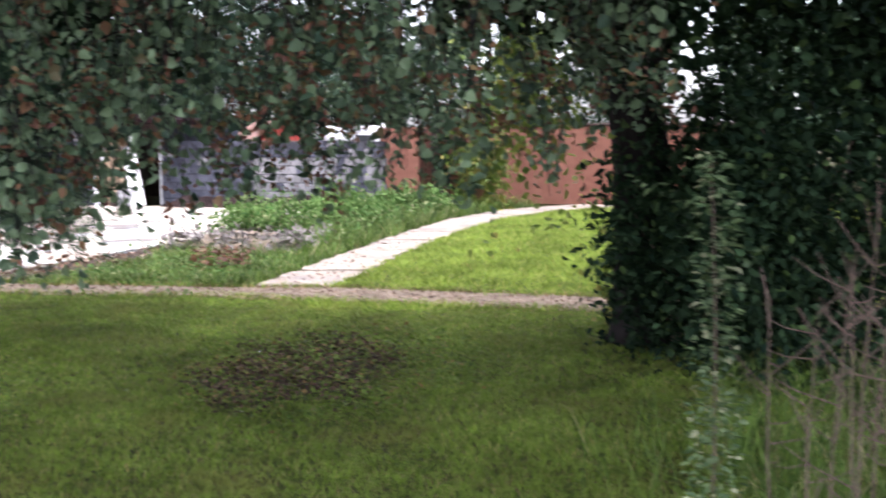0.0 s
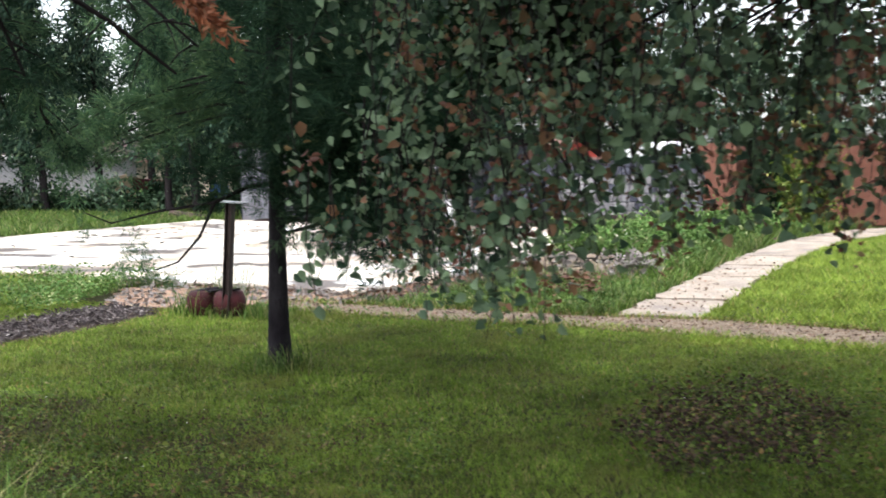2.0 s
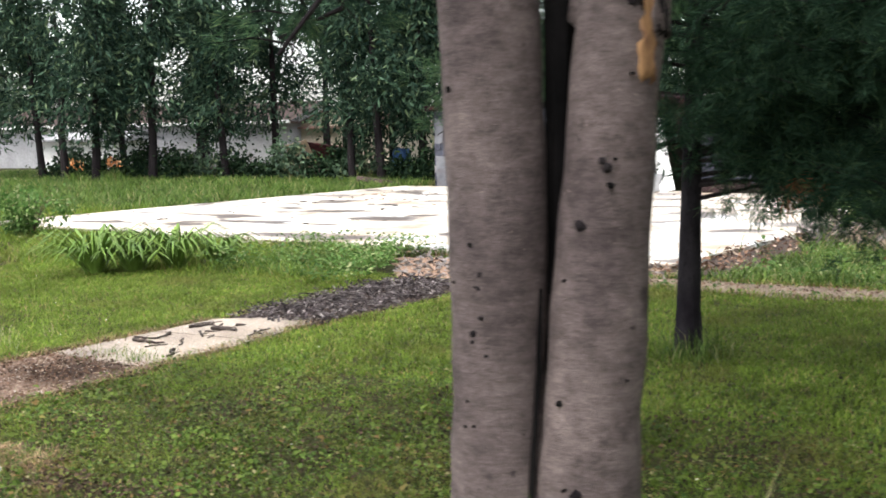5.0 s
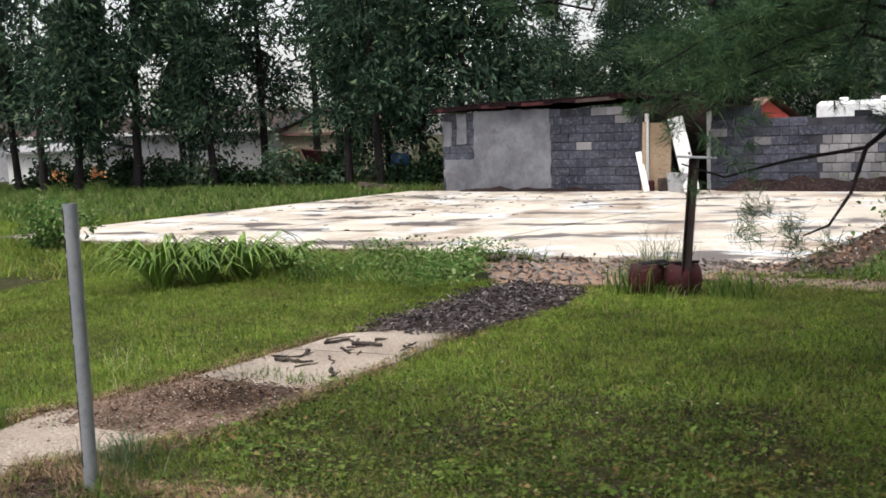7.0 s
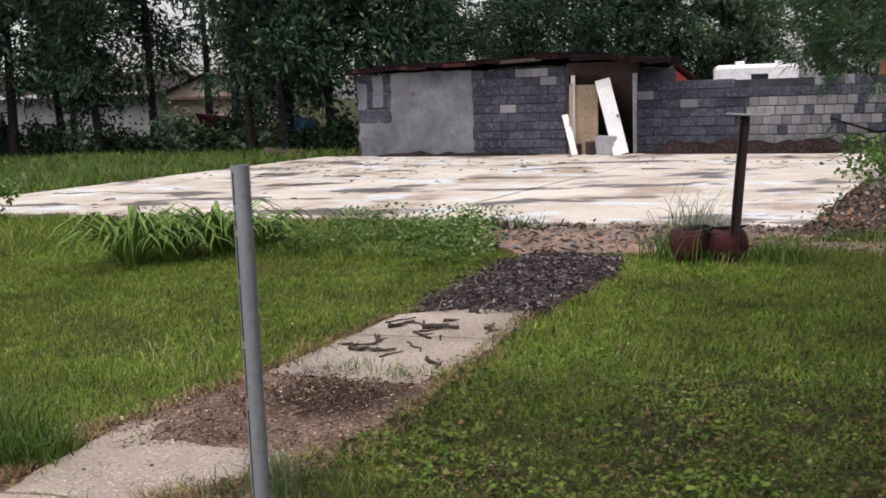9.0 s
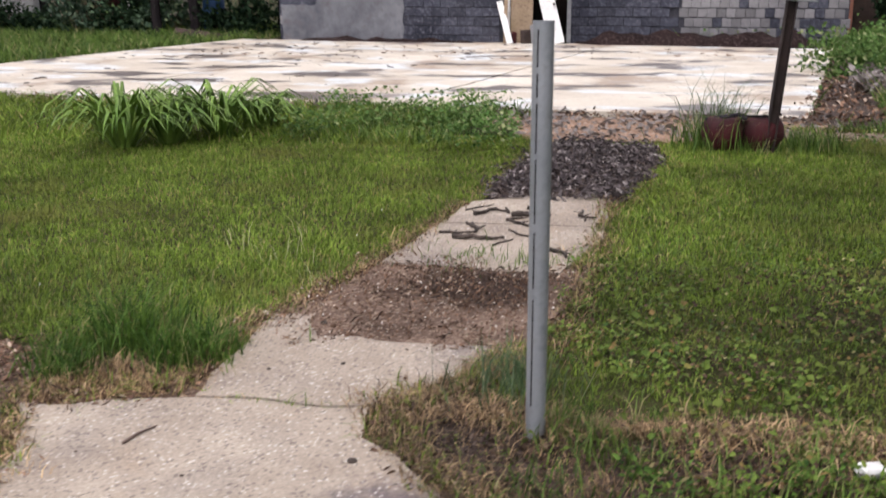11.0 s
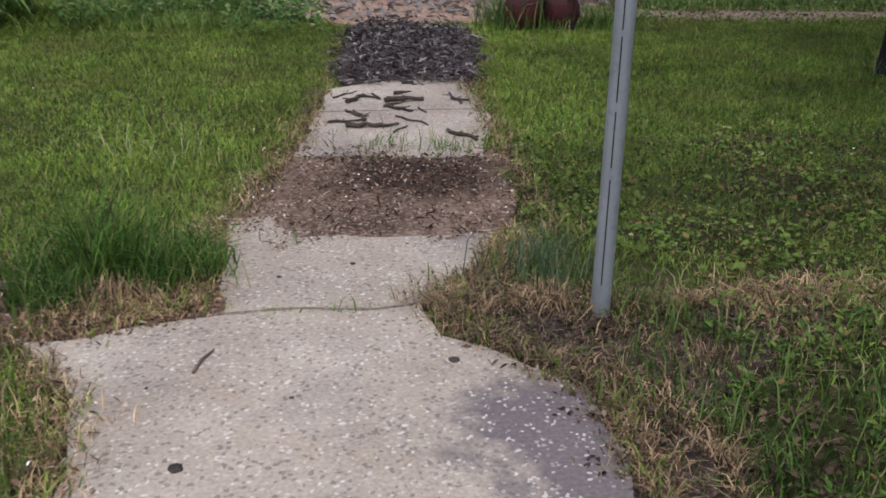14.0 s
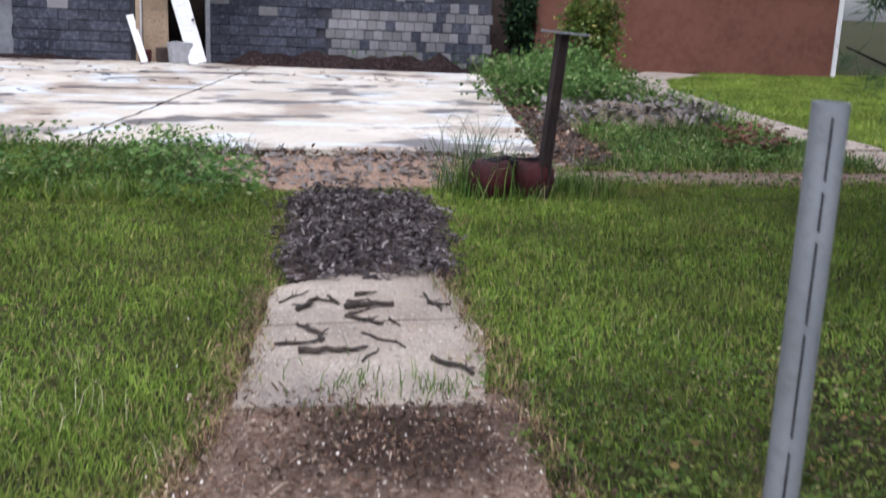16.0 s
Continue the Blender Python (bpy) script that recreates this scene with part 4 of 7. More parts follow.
    for b in boughs:
        g = Geo()
        g.tube(b, [0.022, 0.016, 0.012, 0.008, 0.005][:len(b)], 6, 0.2)
        for k in range(7):
            q = Vector(b[-1]).lerp(Vector(b[-3]), r.random())
            e = q + Vector((r.uniform(-.2, .2), r.uniform(-.2, .2), r.uniform(-.18, .05)))
            g.tube([q, q.lerp(e, 0.5) + Vector((0, 0, 0.02)), e], [0.006, 0.004, 0.002], 4)
        part("dead_bough", g, M_BARK_DARK, ob, "thin dark dead bough")
    # unseen crown, added above the view to cast shade on the lawn
    n = 2600
    d = unit(rng.normal(0, 1, (n, 3)))
    p = np.array([-0.6, 0.1, 5.3]) + d * rng.uniform(0.3, 1.0, (n, 1)) ** 0.5 * np.array([2.4, 2.4, 1.7])
    p = p[p[:, 2] > 3.2]
    n = len(p)
    part("crown", leaf_mesh("crown", p, rng.normal(0, 1, (n, 3)), rng.normal(0, 1, (n, 3)) + np.array([0, 0, 0.8]), rng.uniform(0.14, 0.24, n), 0.13, 0.2, False), M_NEEDLE, ob, "unseen crown added to shade the lawn")
    n = 420
    p = np.array([0.99, 0.86, 2.24]) + rng.normal(0, 1, (n, 3)) * np.array([0.075, 0.035, 0.03])
    p[:, 2] -= (p[:, 0] - 0.99) * 0.85
    ax = rng.normal(0, 0.5, (n, 3)) + np.array([0.6, 0, -0.6])
    part("withered_spray", leaf_mesh("withered_spray", p, ax, rng.normal(0, 1, (n, 3)), rng.uniform(0.04, 0.075, n), 0.016, 0.1, False), M_NEEDLE_DEAD, ob, "hanging spray of orange dead needles")
    return ob


double = double_tree()
double.scale = (1.05, 1.05, 1.065)


def needle_tufts(name, centres, ways, count, length, spread=0.75, width=0.004):
    """Fans of long needles at twig ends."""
    c = np.repeat(centres, count, 0)
    w = np.repeat(ways, count, 0)
    n = len(c)
    d = unit(w + rng.normal(0, spread, (n, 3)))
    return leaf_mesh(name, c + rng.normal(0, 0.02, (n, 3)), d, rng.normal(0, 1, (n, 3)), rng.uniform(0.7, 1.15, n) * length, width, 0.1, False)


def live_boughs(ob):
    """Drooping needled boughs that hang from high on the double tree."""
    r = random.Random(61)
    tufts = {"dark": [], "green": []}
    plan = [((-0.3, 0.1, 3.3), (-0.5, 0.9, 2.75), (-0.65, 1.6, 1.78)), ((-0.3, 0.1, 3.2), (-0.35, 1.0, 2.5), (-0.42, 1.75, 1.6)), ((-0.3, 0.1, 3.5), (-0.45, 0.9, 3.0), (-0.55, 1.6, 2.25)), ((-0.3, 0.0, 3.4), (-1.1, 0.8, 2.75), (-1.7, 1.35, 1.9)),
            ((-0.3, 0.0, 3.5), (-1.3, 1.0, 2.8), (-2.15, 1.85, 2.0)), ((-0.3, 0.0, 3.7), (-1.2, 0.8, 3.2), (-2.0, 1.5, 2.45)), ((-0.3, 0.0, 3.4), (-0.9, 1.2, 2.9), (-1.35, 2.0, 2.15)), ((-0.3, 0.1, 3.6), (-0.2, 1.3, 3.0), (0.0, 2.1, 2.3))]
    for k, (a, m, b) in enumerate(plan):
        a, m, b = Vector(a), Vector(m), Vector(b)
        pts = [a.lerp(m, s) if s <= 1 else m.lerp(b, s - 1) for s in (0, 0.5, 1.0, 1.35, 1.7, 2.0)]
        pts = [q + Vector((0.03 * noise.noise((i, k, 1)), 0.03 * noise.noise((i, k, 5)), 0.06 * math.sin(i))) for i, q in enumerate(pts)]
        g = Geo()
        g.tube(pts, [0.02, 0.017, 0.014, 0.011, 0.008, 0.004], 6, 0.2)
        for j in range(16):
            s = r.uniform(0.9, 3.99) + 1.0
            q = pts[int(s)].lerp(pts[min(int(s) + 1, 5)], s - int(s)) if s < 5 else pts[5]
            e = q + Vector((r.uniform(-0.32, 0.32), r.uniform(-0.2, 0.25), r.uniform(-0.28, 0.06)))
            g.tube([q, q.lerp(e, 0.5) + Vector((0, 0, 0.03)), e], [0.006, 0.004, 0.002], 4)
            for t in (0.45, 0.7, 0.9, 1.0):
                tufts["green" if r.random() < 0.3 else "dark"].append((q.lerp(e, t), ((e - q).normalized() + Vector((0, 0, -0.2))).normalized()))
        part("bough", g, M_BARK_DARK, ob, "drooping dark needled bough")
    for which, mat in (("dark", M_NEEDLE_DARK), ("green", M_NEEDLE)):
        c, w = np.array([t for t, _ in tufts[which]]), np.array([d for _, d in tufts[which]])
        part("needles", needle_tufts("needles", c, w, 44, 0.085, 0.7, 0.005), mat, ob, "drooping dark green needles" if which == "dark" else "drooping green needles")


live_boughs(double)


def pine_tree():
    ob = thing("pine_tree", (-4.28, 8.63, 0), "young pine with a dark bare lower trunk and drooping boughs", "tree")
    g = Geo()
    zs = [-0.05, 0.05, 0.3, 0.8, 1.3, 2.0, 3.0, 4.5, 6.5]
    g.tube([(0.02 * noise.noise((z, 1, 1)) + 0.012 * z, 0, z) for z in zs], [0.145, 0.105, 0.082, 0.072, 0.065, 0.06, 0.055, 0.042, 0.02], 16, 0.18, 7.0)
    part("trunk", g, M_BARK_PINE, ob, smooth=True)
    r = random.Random(11)
    groups = {"dark": [], "green": []}
    # height, heading, reach, droop, which foliage
    plan = []
    # right-hand boughs take the darker needles, with that side's shade in the colour
    for z, boughs, reach in ((1.3, 3, 1.3), (1.46, 3, 1.6), (1.68, 5, 1.9), (1.88, 6, 2.2), (2.08, 6, 2.4), (2.3, 6, 2.4), (2.55, 6, 2.3)):
        for k in range(boughs):
            plan.append((z + r.uniform(-0.03, 0.03), radians(r.uniform(-85, 25)), reach * r.uniform(0.7, 1.0), r.uniform(0.02, 0.15), "dark"))
    for k in range(10):
        plan.append((2.15 + 0.2 * k, radians(r.uniform(120, 265)), r.uniform(0.7, 1.5), r.uniform(0.0, 0.25), "green"))
    for k in range(15):
        plan.append((2.35 + 0.08 * k, radians(r.uniform(-65, 45)), r.uniform(1.1, 1.9), r.uniform(0.0, 0.35), "dark"))
    for k in range(18):
        plan.append((1.28 + 0.05 * k, radians(r.uniform(-35, 40)), r.uniform(1.0, 1.85), r.uniform(-0.1, 0.4), "dark"))
    for k in range(6):
        plan.append((1.02 + 0.05 * k, radians(r.uniform(-42, 18)), r.uniform(1.4, 2.1), r.uniform(0.1, 0.32), "dark" if k % 3 else "tip"))
    for k in range(5):
        plan.append((1.85 + 0.09 * k, radians(r.uniform(182, 222)), r.uniform(1.35, 1.9), r.uniform(0.3, 0.55), "tip"))
    for k in range(18):
        plan.append((2.6 + 0.14 * k, radians(r.uniform(0, 360)), r.uniform(0.9, 1.8) * (1 - k / 45), r.uniform(0.0, 0.3), "dark" if k % 2 else "green"))
    for z, head, reach, droop, which in plan:
        way = Vector((math.cos(head), math.sin(head), 0))
        pts = [Vector((0.012 * z, 0, z)) + way * (reach * s) + Vector((0, 0, 0.08 * math.sin(s * 3) - droop * s * s + 0.03 * r.uniform(-1, 1))) for s in (0, 0.25, 0.5, 0.75, 1.0)]
        limb = Geo()
        limb.tube(pts, [0.016, 0.010, 0.007, 0.005, 0.003], 6, 0.2)
        part("bough", limb, M_BARK_DARK, ob)
        for s in np.linspace(0.22, 1.0, 10):
            base = pts[min(3, int(s * 4))].lerp(pts[min(4, int(s * 4) + 1)], s * 4 - int(s * 4))
            for _ in range(5):
                side = Vector((r.uniform(-1, 1), r.uniform(-1, 1), r.uniform(-0.6, 0.3))).normalized()
                tip = base + (way * 0.5 + side).normalized() * r.uniform(0.1, 0.36)
                groups["green" if which == "tip" else which].append((tip, (way * 0.6 + side).normalized()))
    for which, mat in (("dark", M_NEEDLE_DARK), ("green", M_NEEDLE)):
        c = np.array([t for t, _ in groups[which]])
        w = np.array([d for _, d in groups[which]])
        part("needles", needle_tufts("needles", c, w, 40, 0.11, 0.8, 0.006), mat, ob, "dense needles, shade put into their dark green" if which == "dark" else "soft green needles")
    # the low crooked dead bough with a few live tufts at its end
    g = Geo()
    crook = [(-0.02, -0.08, 1.38), (-0.12, -0.25, 1.36), (-0.26, -0.5, 1.26), (-0.34, -0.6, 1.02), (-0.46, -0.72, 0.85), (-0.6, -0.8, 0.80)]
    g.tube(crook, [0.02, 0.017, 0.014, 0.011, 0.008, 0.005], 7, 0.25)
    g.tube([crook[2], (-0.7, -0.6, 1.2), (-1.05, -0.7, 1.12), (-1.3, -0.7, 1.2)], [0.011, 0.008, 0.006, 0.004], 6, 0.2)
    part("dead_bough", g, M_BARK_DARK, ob, "crooked dark dead bough")
    tips = [(-0.62, -0.8, 0.83), (-0.75, -0.75, 0.9), (-0.9, -0.8, 0.82), (-0.85, -0.7, 0.95), (-1.0, -0.75, 0.9), (-0.7, -0.85, 0.72), (-0.5, -0.8, 0.75), (0.3, -0.4, 0.95), (0.55, -0.5, 0.9), (-0.95, -0.7, 1.1), (-1.25, -0.7, 1.15)]
    c = np.repeat(np.array(tips), 3, 0) + rng.normal(0, 0.07, (33, 3))
    part("needles", needle_tufts("needles", c, unit(rng.normal(0, 1, (33, 3)) + np.array([-0.5, 0, 0.2])), 34, 0.12, 0.8, 0.004), M_NEEDLE, ob, "sparse green needle tufts")
    c = np.array([[0.75, -0.55, 1.15], [0.85, -0.6, 1.1], [0.7, -0.6, 1.05]])
    part("dead_spray", needle_tufts("dead_spray", c, np.array([[0.3, 0, -0.8]] * 3), 40, 0.12, 0.8, 0.005), M_NEEDLE_DEAD, ob, "small spray of brown dead needles")
    return ob


pine_tree().scale = (1.05, 1.05, 1.12)


def shade_tree():
    """The broadleaf tree whose long boughs hang down over the lawn."""
    ob = thing("broadleaf_tree", (2.12, 8.8, 0), "dark-trunked broadleaf tree with low hanging leafy boughs", "tree")
    g = Geo()
    g.tube([(0, 0, -0.05), (0, 0, 0.2), (-0.02, 0, 0.8), (-0.07, 0, 1.6), (-0.17, 0, 2.4), (-0.34, -0.1, 3.2), (-0.4, -0.2, 4.5), (-0.3, -0.3, 6.0)], [0.34, 0.28, 0.25, 0.235, 0.22, 0.19, 0.13, 0.06], 18, 0.15, 4.0)
    g.tube([(-0.1, 0, 2.0), (0.25, -0.1, 2.9), (0.7, -0.3, 3.9), (1.1, -0.4, 5.0)], [0.14, 0.12, 0.09, 0.05], 12, 0.15, 4.0)
    part("trunk", g, M_BARK_DARK, ob, smooth=True)
    r = random.Random(23)
    twigs = Geo()
    p, ax, rust = [], [], []

    def low(x):
        """How far down the hanging twigs come, over x in the world."""
        return np.interp(x, (-2.9, -2.5, -2.2, -2.0, -1.81, -1.63, -1.4, -1.24, -1.02, -0.84, -0.69, -0.55, -0.32, -0.12, 0.07, 0.37, 0.55, 0.8, 1.0, 1.3, 1.5), (1.12, 1.06, 1.0, 0.96, 0.84, 1.15, 0.80, 1.2, 1.42, 1.28, 1.25, 1.38, 1.2, 1.22, 1.6, 1.21, 1.19, 1.26, 1.3, 1.55, 1.7))
    for k in range(30):
        ex, ey = r.uniform(-2.0, 1.5), r.uniform(5.1, 6.8)
        end = Vector((ex - 2.12, ey - 8.8, r.uniform(2.2, 3.2)))
        start = Vector((-0.3, -0.1, r.uniform(2.6, 4.2)))
        mid = start.lerp(end, 0.5) + Vector((0, 0, r.uniform(0.3, 0.9)))
        pts = [start.lerp(mid, s) for s in (0, 0.5)] + [mid.lerp(end, s) for s in (0, 0.35, 0.7, 1.0)]
        limb = Geo()
        limb.tube(pts, [0.035, 0.028, 0.022, 0.016, 0.011, 0.006], 6, 0.2)
        part("bough", limb, M_BARK_DARK, ob)
    # sprays of leaves hang in clumps, with gaps between them
    def clumps(count, x0, x1, middle, deep, z0, z1):
        return [(r.uniform(x0, x1), r.gauss(middle, deep), r.uniform(z0, z1)) for _ in range(count)]
    CLUMPS = clumps(8, -1.4, -0.8, 5.8, 0.3, 1.7, 2.6) + clumps(60, -2.35, 1.6, 5.8, 0.5, 1.8, 3.9) + clumps(16, -2.4, -1.0, 5.8, 0.4, 1.6, 3.0) + clumps(26, -1.0, 0.4, 5.9, 0.4, 2.0, 3.2) + clumps(12, -2.1, -0.6, 6.1, 0.5, 2.5, 3.6) + clumps(30, 0.1, 2.0, 7.0, 0.5, 2.7, 4.0)
    for k in range(450):
        cx, cy, cz = CLUMPS[k % len(CLUMPS)]
        ex, ey = max(cx + r.gauss(0, 0.12), -2.55), cy + r.gauss(0, 0.12)
        top = min(cz + r.gauss(0, 0.25), 2.0 + (ex + 2.6) * 2.2)
        bottom = max(top - r.uniform(0.5, 1.1), low(ex) + (abs(r.gauss(0, 0.34 if ex < -1.1 else 0.2)) if r.random() < 0.8 else r.uniform(0, 0.06)))
        if k < 26:
            ex, ey, top = r.uniform(-2.5, -1.15), r.uniform(5.2, 6.0), r.uniform(1.6, 2.0)
            bottom = low(ex) + r.uniform(-0.03, 0.2)
        if bottom > top - 0.15:
            continue
        lean = Vector((r.uniform(-0.16, 0.2), r.uniform(-0.25, 0.15), 0))
        a, b = Vector((ex - 2.12, ey - 8.8, top)), Vector((ex - 2.12, ey - 8.8, bottom)) + lean
        m = a.lerp(b, 0.5) + Vector((r.uniform(-.08, .08), r.uniform(-.08, .08), 0))
        twigs.tube([a, m, b], [0.005, 0.0035, 0.0018], 4, cap=False)
        steps = int((top - bottom) / 0.034)
        for i in range(steps):
            s = i / steps
            q = a.lerp(m, 2 * s) if s < 0.5 else m.lerp(b, 2 * s - 1)
            p.append(q + Vector((r.gauss(0, 0.055), r.gauss(0, 0.055), 0)))
            ax.append((r.gauss(0, 0.9), r.gauss(0, 0.9), -0.6))
        if r.random() < 0.42:
            q = a.lerp(b, r.uniform(0.2, 0.95))
            for _ in range(20):
                rust.append(q + Vector((r.gauss(0, 0.05), r.gauss(0, 0.05), r.gauss(0, 0.06))))
    part("twig_spray", twigs, M_BARK_DARK, ob, "thin hanging twigs")
    p, ax = np.array(p), np.array(ax)
    n = len(p)
    size = rng.uniform(0.034, 0.080, n)
    part("leaves", leaf_mesh("leaves", p, ax, rng.normal(0, 1, (n, 3)) + np.array([0, -0.6, 0.5]), size, size * 0.78, 0.2), M_LEAF, ob, "green pointed hanging leaves")
    rust = np.array(rust)
    n = len(rust)
    part("withered_leaves", leaf_mesh("withered_leaves", rust, rng.normal(0, 1, (n, 3)), rng.normal(0, 1, (n, 3)), rng.uniform(0.03, 0.055, n), 0.026), M_RUSTLEAF, ob, "reddish brown withered clusters")
    # the crown above, unseen and spread wide to shade the lawn
    n = 26000
    d = unit(rng.normal(0, 1, (n, 3)))
    p = np.array([-1.0, -4.0, 5.0]) + d * rng.uniform(0.3, 1.0, (n, 1)) ** 0.5 * np.array([4.1, 4.9, 2.3])
    p = p[(p[:, 2] > 3.2) & (p[:, 1] < -1.6)]
    n = len(p)
    part("crown", leaf_mesh("crown", p, rng.normal(0, 1, (n, 3)) - np.array([0, 0, 0.6]), rng.normal(0, 1, (n, 3)) + np.array([0, 0, 0.8]), rng.uniform(0.16, 0.26, n), 0.15, 0.2, False), M_LEAF, ob, "dense unseen leaf crown added to shade the lawn")
    # the tree's inner shade, put into dark leaf lumps behind the hanging sprays
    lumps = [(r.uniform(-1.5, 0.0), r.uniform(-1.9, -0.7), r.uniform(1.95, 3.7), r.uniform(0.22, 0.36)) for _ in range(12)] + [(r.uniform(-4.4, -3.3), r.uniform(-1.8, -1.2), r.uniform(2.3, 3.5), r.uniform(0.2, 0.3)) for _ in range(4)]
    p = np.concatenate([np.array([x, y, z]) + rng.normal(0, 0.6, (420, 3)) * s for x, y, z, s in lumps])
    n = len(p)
    part("inner_leaves", leaf_mesh("inner_leaves", p, rng.normal(0, 1, (n, 3)) - np.array([0, 0, 0.6]), rng.normal(0, 1, (n, 3)), rng.uniform(0.07, 0.12, n), 0.075), M_SHADELEAF, ob, "inner leaves with the tree's shade in their colour")
    # leaves near the trunk and towards the thicket, shade put into their colour
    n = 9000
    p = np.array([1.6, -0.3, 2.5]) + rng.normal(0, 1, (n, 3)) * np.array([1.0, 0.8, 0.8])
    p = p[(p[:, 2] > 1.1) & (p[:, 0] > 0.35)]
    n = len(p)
    part("inner_leaves", leaf_mesh("inner_leaves", p, rng.normal(0, 1, (n, 3)) - np.array([0, 0, 0.6]), rng.normal(0, 1, (n, 3)), rng.uniform(0.06, 0.11, n), 0.065), M_SHADELEAF, ob, "inner leaves darkened in colour for shade")
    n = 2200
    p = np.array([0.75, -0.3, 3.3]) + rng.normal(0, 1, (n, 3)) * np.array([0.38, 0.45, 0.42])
    part("inner_leaves", leaf_mesh("inner_leaves", p, rng.normal(0, 1, (n, 3)) - np.array([0, 0, 0.6]), rng.normal(0, 1, (n, 3)), rng.uniform(0.07, 0.13, n), 0.075), M_SHADELEAF, ob, "leaves in the fork darkened in colour for shade")
    # sunlight on the outer leaves comes from their yellow-green colour
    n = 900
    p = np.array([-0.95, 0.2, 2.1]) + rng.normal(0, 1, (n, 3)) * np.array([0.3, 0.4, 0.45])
    part("sunlit_leaves", leaf_mesh("sunlit_leaves", p, rng.normal(0, 1, (n, 3)) - np.array([0, 0, 0.5]), rng.normal(0, 1, (n, 3)), rng.uniform(0.06, 0.1, n), 0.06), M_YELLOWGREEN, ob, "leaves coloured yellow-green as if sunlit")
    return ob


shade_tree()


def bush(name, place, size, count, leaf, mat, label, category="bush", stems=9, seed=1):
    """Stems and a shell of leaves with an uneven outline."""
    ob = thing(name, place, label, category)
    r = random.Random(seed)
    for _ in range(stems):
        g = Geo()
        a, s = r.uniform(0, 6.28), r.uniform(0.3, 0.9)
        g.tube([(0.05 * math.cos(a), 0.05 * math.sin(a), 0), (size[0] * 0.4 * s * math.cos(a), size[1] * 0.4 * s * math.sin(a), size[2] * 0.5), (size[0] * 0.8 * s * math.cos(a), size[1] * 0.8 * s * math.sin(a), size[2] * r.uniform(0.7, 1.0))], [0.012, 0.008, 0.004], 5)
        part("stem", g, M_TWIG, ob)
    lumps = [(r.uniform(-0.6, 0.6), r.uniform(-0.6, 0.6), r.uniform(0.15, 0.85), r.uniform(0.25, 0.6)) for _ in range(12)]
    k = count // len(lumps)
    pts = []
    for x, y, z, s in lumps:
        pts.append(np.array([x, y, z]) + rng.normal(0, 0.55, (k, 3)) * s)
    p = np.concatenate(pts) * np.array(size)
    p[:, 2] = np.maximum(p[:, 2], 0.02)
    n = len(p)
    part("leaves", leaf_mesh("leaves", p, rng.normal(0, 1, (n, 3)) + p * np.array([0.8, 0.8, 0.1]) - np.array([0, 0, 0.2]), rng.normal(0, 0.7, (n, 3)) + np.array([0, 0, 0.7]), rng.uniform(0.6, 1.2, n) * leaf, leaf * 0.55, 0.2), mat, ob)
    return ob


# these three shrubs use the leaf colour that already holds shade
bush("shrub", (2.34, 8.45, 0), (0.66, 0.5, 1.25), 8500, 0.085, M_SHADELEAF, "dark dense shrub around the foot of the tree", seed=3)
bush("shrub", (3.12, 7.8, 0), (1.1, 0.8, 1.9), 13000, 0.085, M_SHADELEAF, "dark tangled shrub beside the tree", seed=4)
bush("shrub", (5.02, 8.2, 0), (1.9, 1.0, 3.4), 12000, 0.10, M_SHADELEAF, "tall dark tangled thicket", seed=5)
bush("shrub", (2.04, 9.5, 0), (0.35, 0.3, 1.1), 800, 0.08, M_YELLOWGREEN, "shrub edge coloured yellow-green as if sunlit", seed=6)
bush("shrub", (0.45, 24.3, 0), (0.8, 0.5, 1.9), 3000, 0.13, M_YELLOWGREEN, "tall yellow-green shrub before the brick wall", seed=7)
# the recess's shade is also in this shrub's darkened leaf colour
bush("shrub", (-0.35, 26.6, 0), (0.5, 0.4, 1.7), 2600, 0.13, M_SHADELEAF, "dark shrub in the recess beside the brick pier", seed=17)
bush("shrub", (-1.08, 22.51, 0), (1.0, 1.2, 0.6), 1800, 0.11, M_WEED, "low weedy green shrub", seed=8)
bush("shrub", (-1.92, 19.7, 0), (0.9, 1.6, 0.45), 1800, 0.10, M_WEED, "low weedy green shrub", seed=9)
bush("shrub", (-2.74, 16.59, 0), (0.8, 0.6, 0.5), 1400, 0.10, M_WEED, "leafy green weeds behind the gravel heap", seed=10)
bush("shrub", (-3.3, 18.2, 0), (0.9, 0.9, 0.6), 1600, 0.10, M_WEED, "tall leafy green weeds beside the slab", "weeds", seed=21)
bush("shrub", (-2.3, 20.0, 0), (0.8, 1.0, 0.75), 1600, 0.10, M_WEED, "tall leafy green weeds beside the slab", "weeds", seed=22)
bush("shrub", (-16.11, 13.87, 0), (0.6, 0.6, 0.75), 1500, 0.09, M_WEED, "rounded green bush at the lawn edge", seed=12)


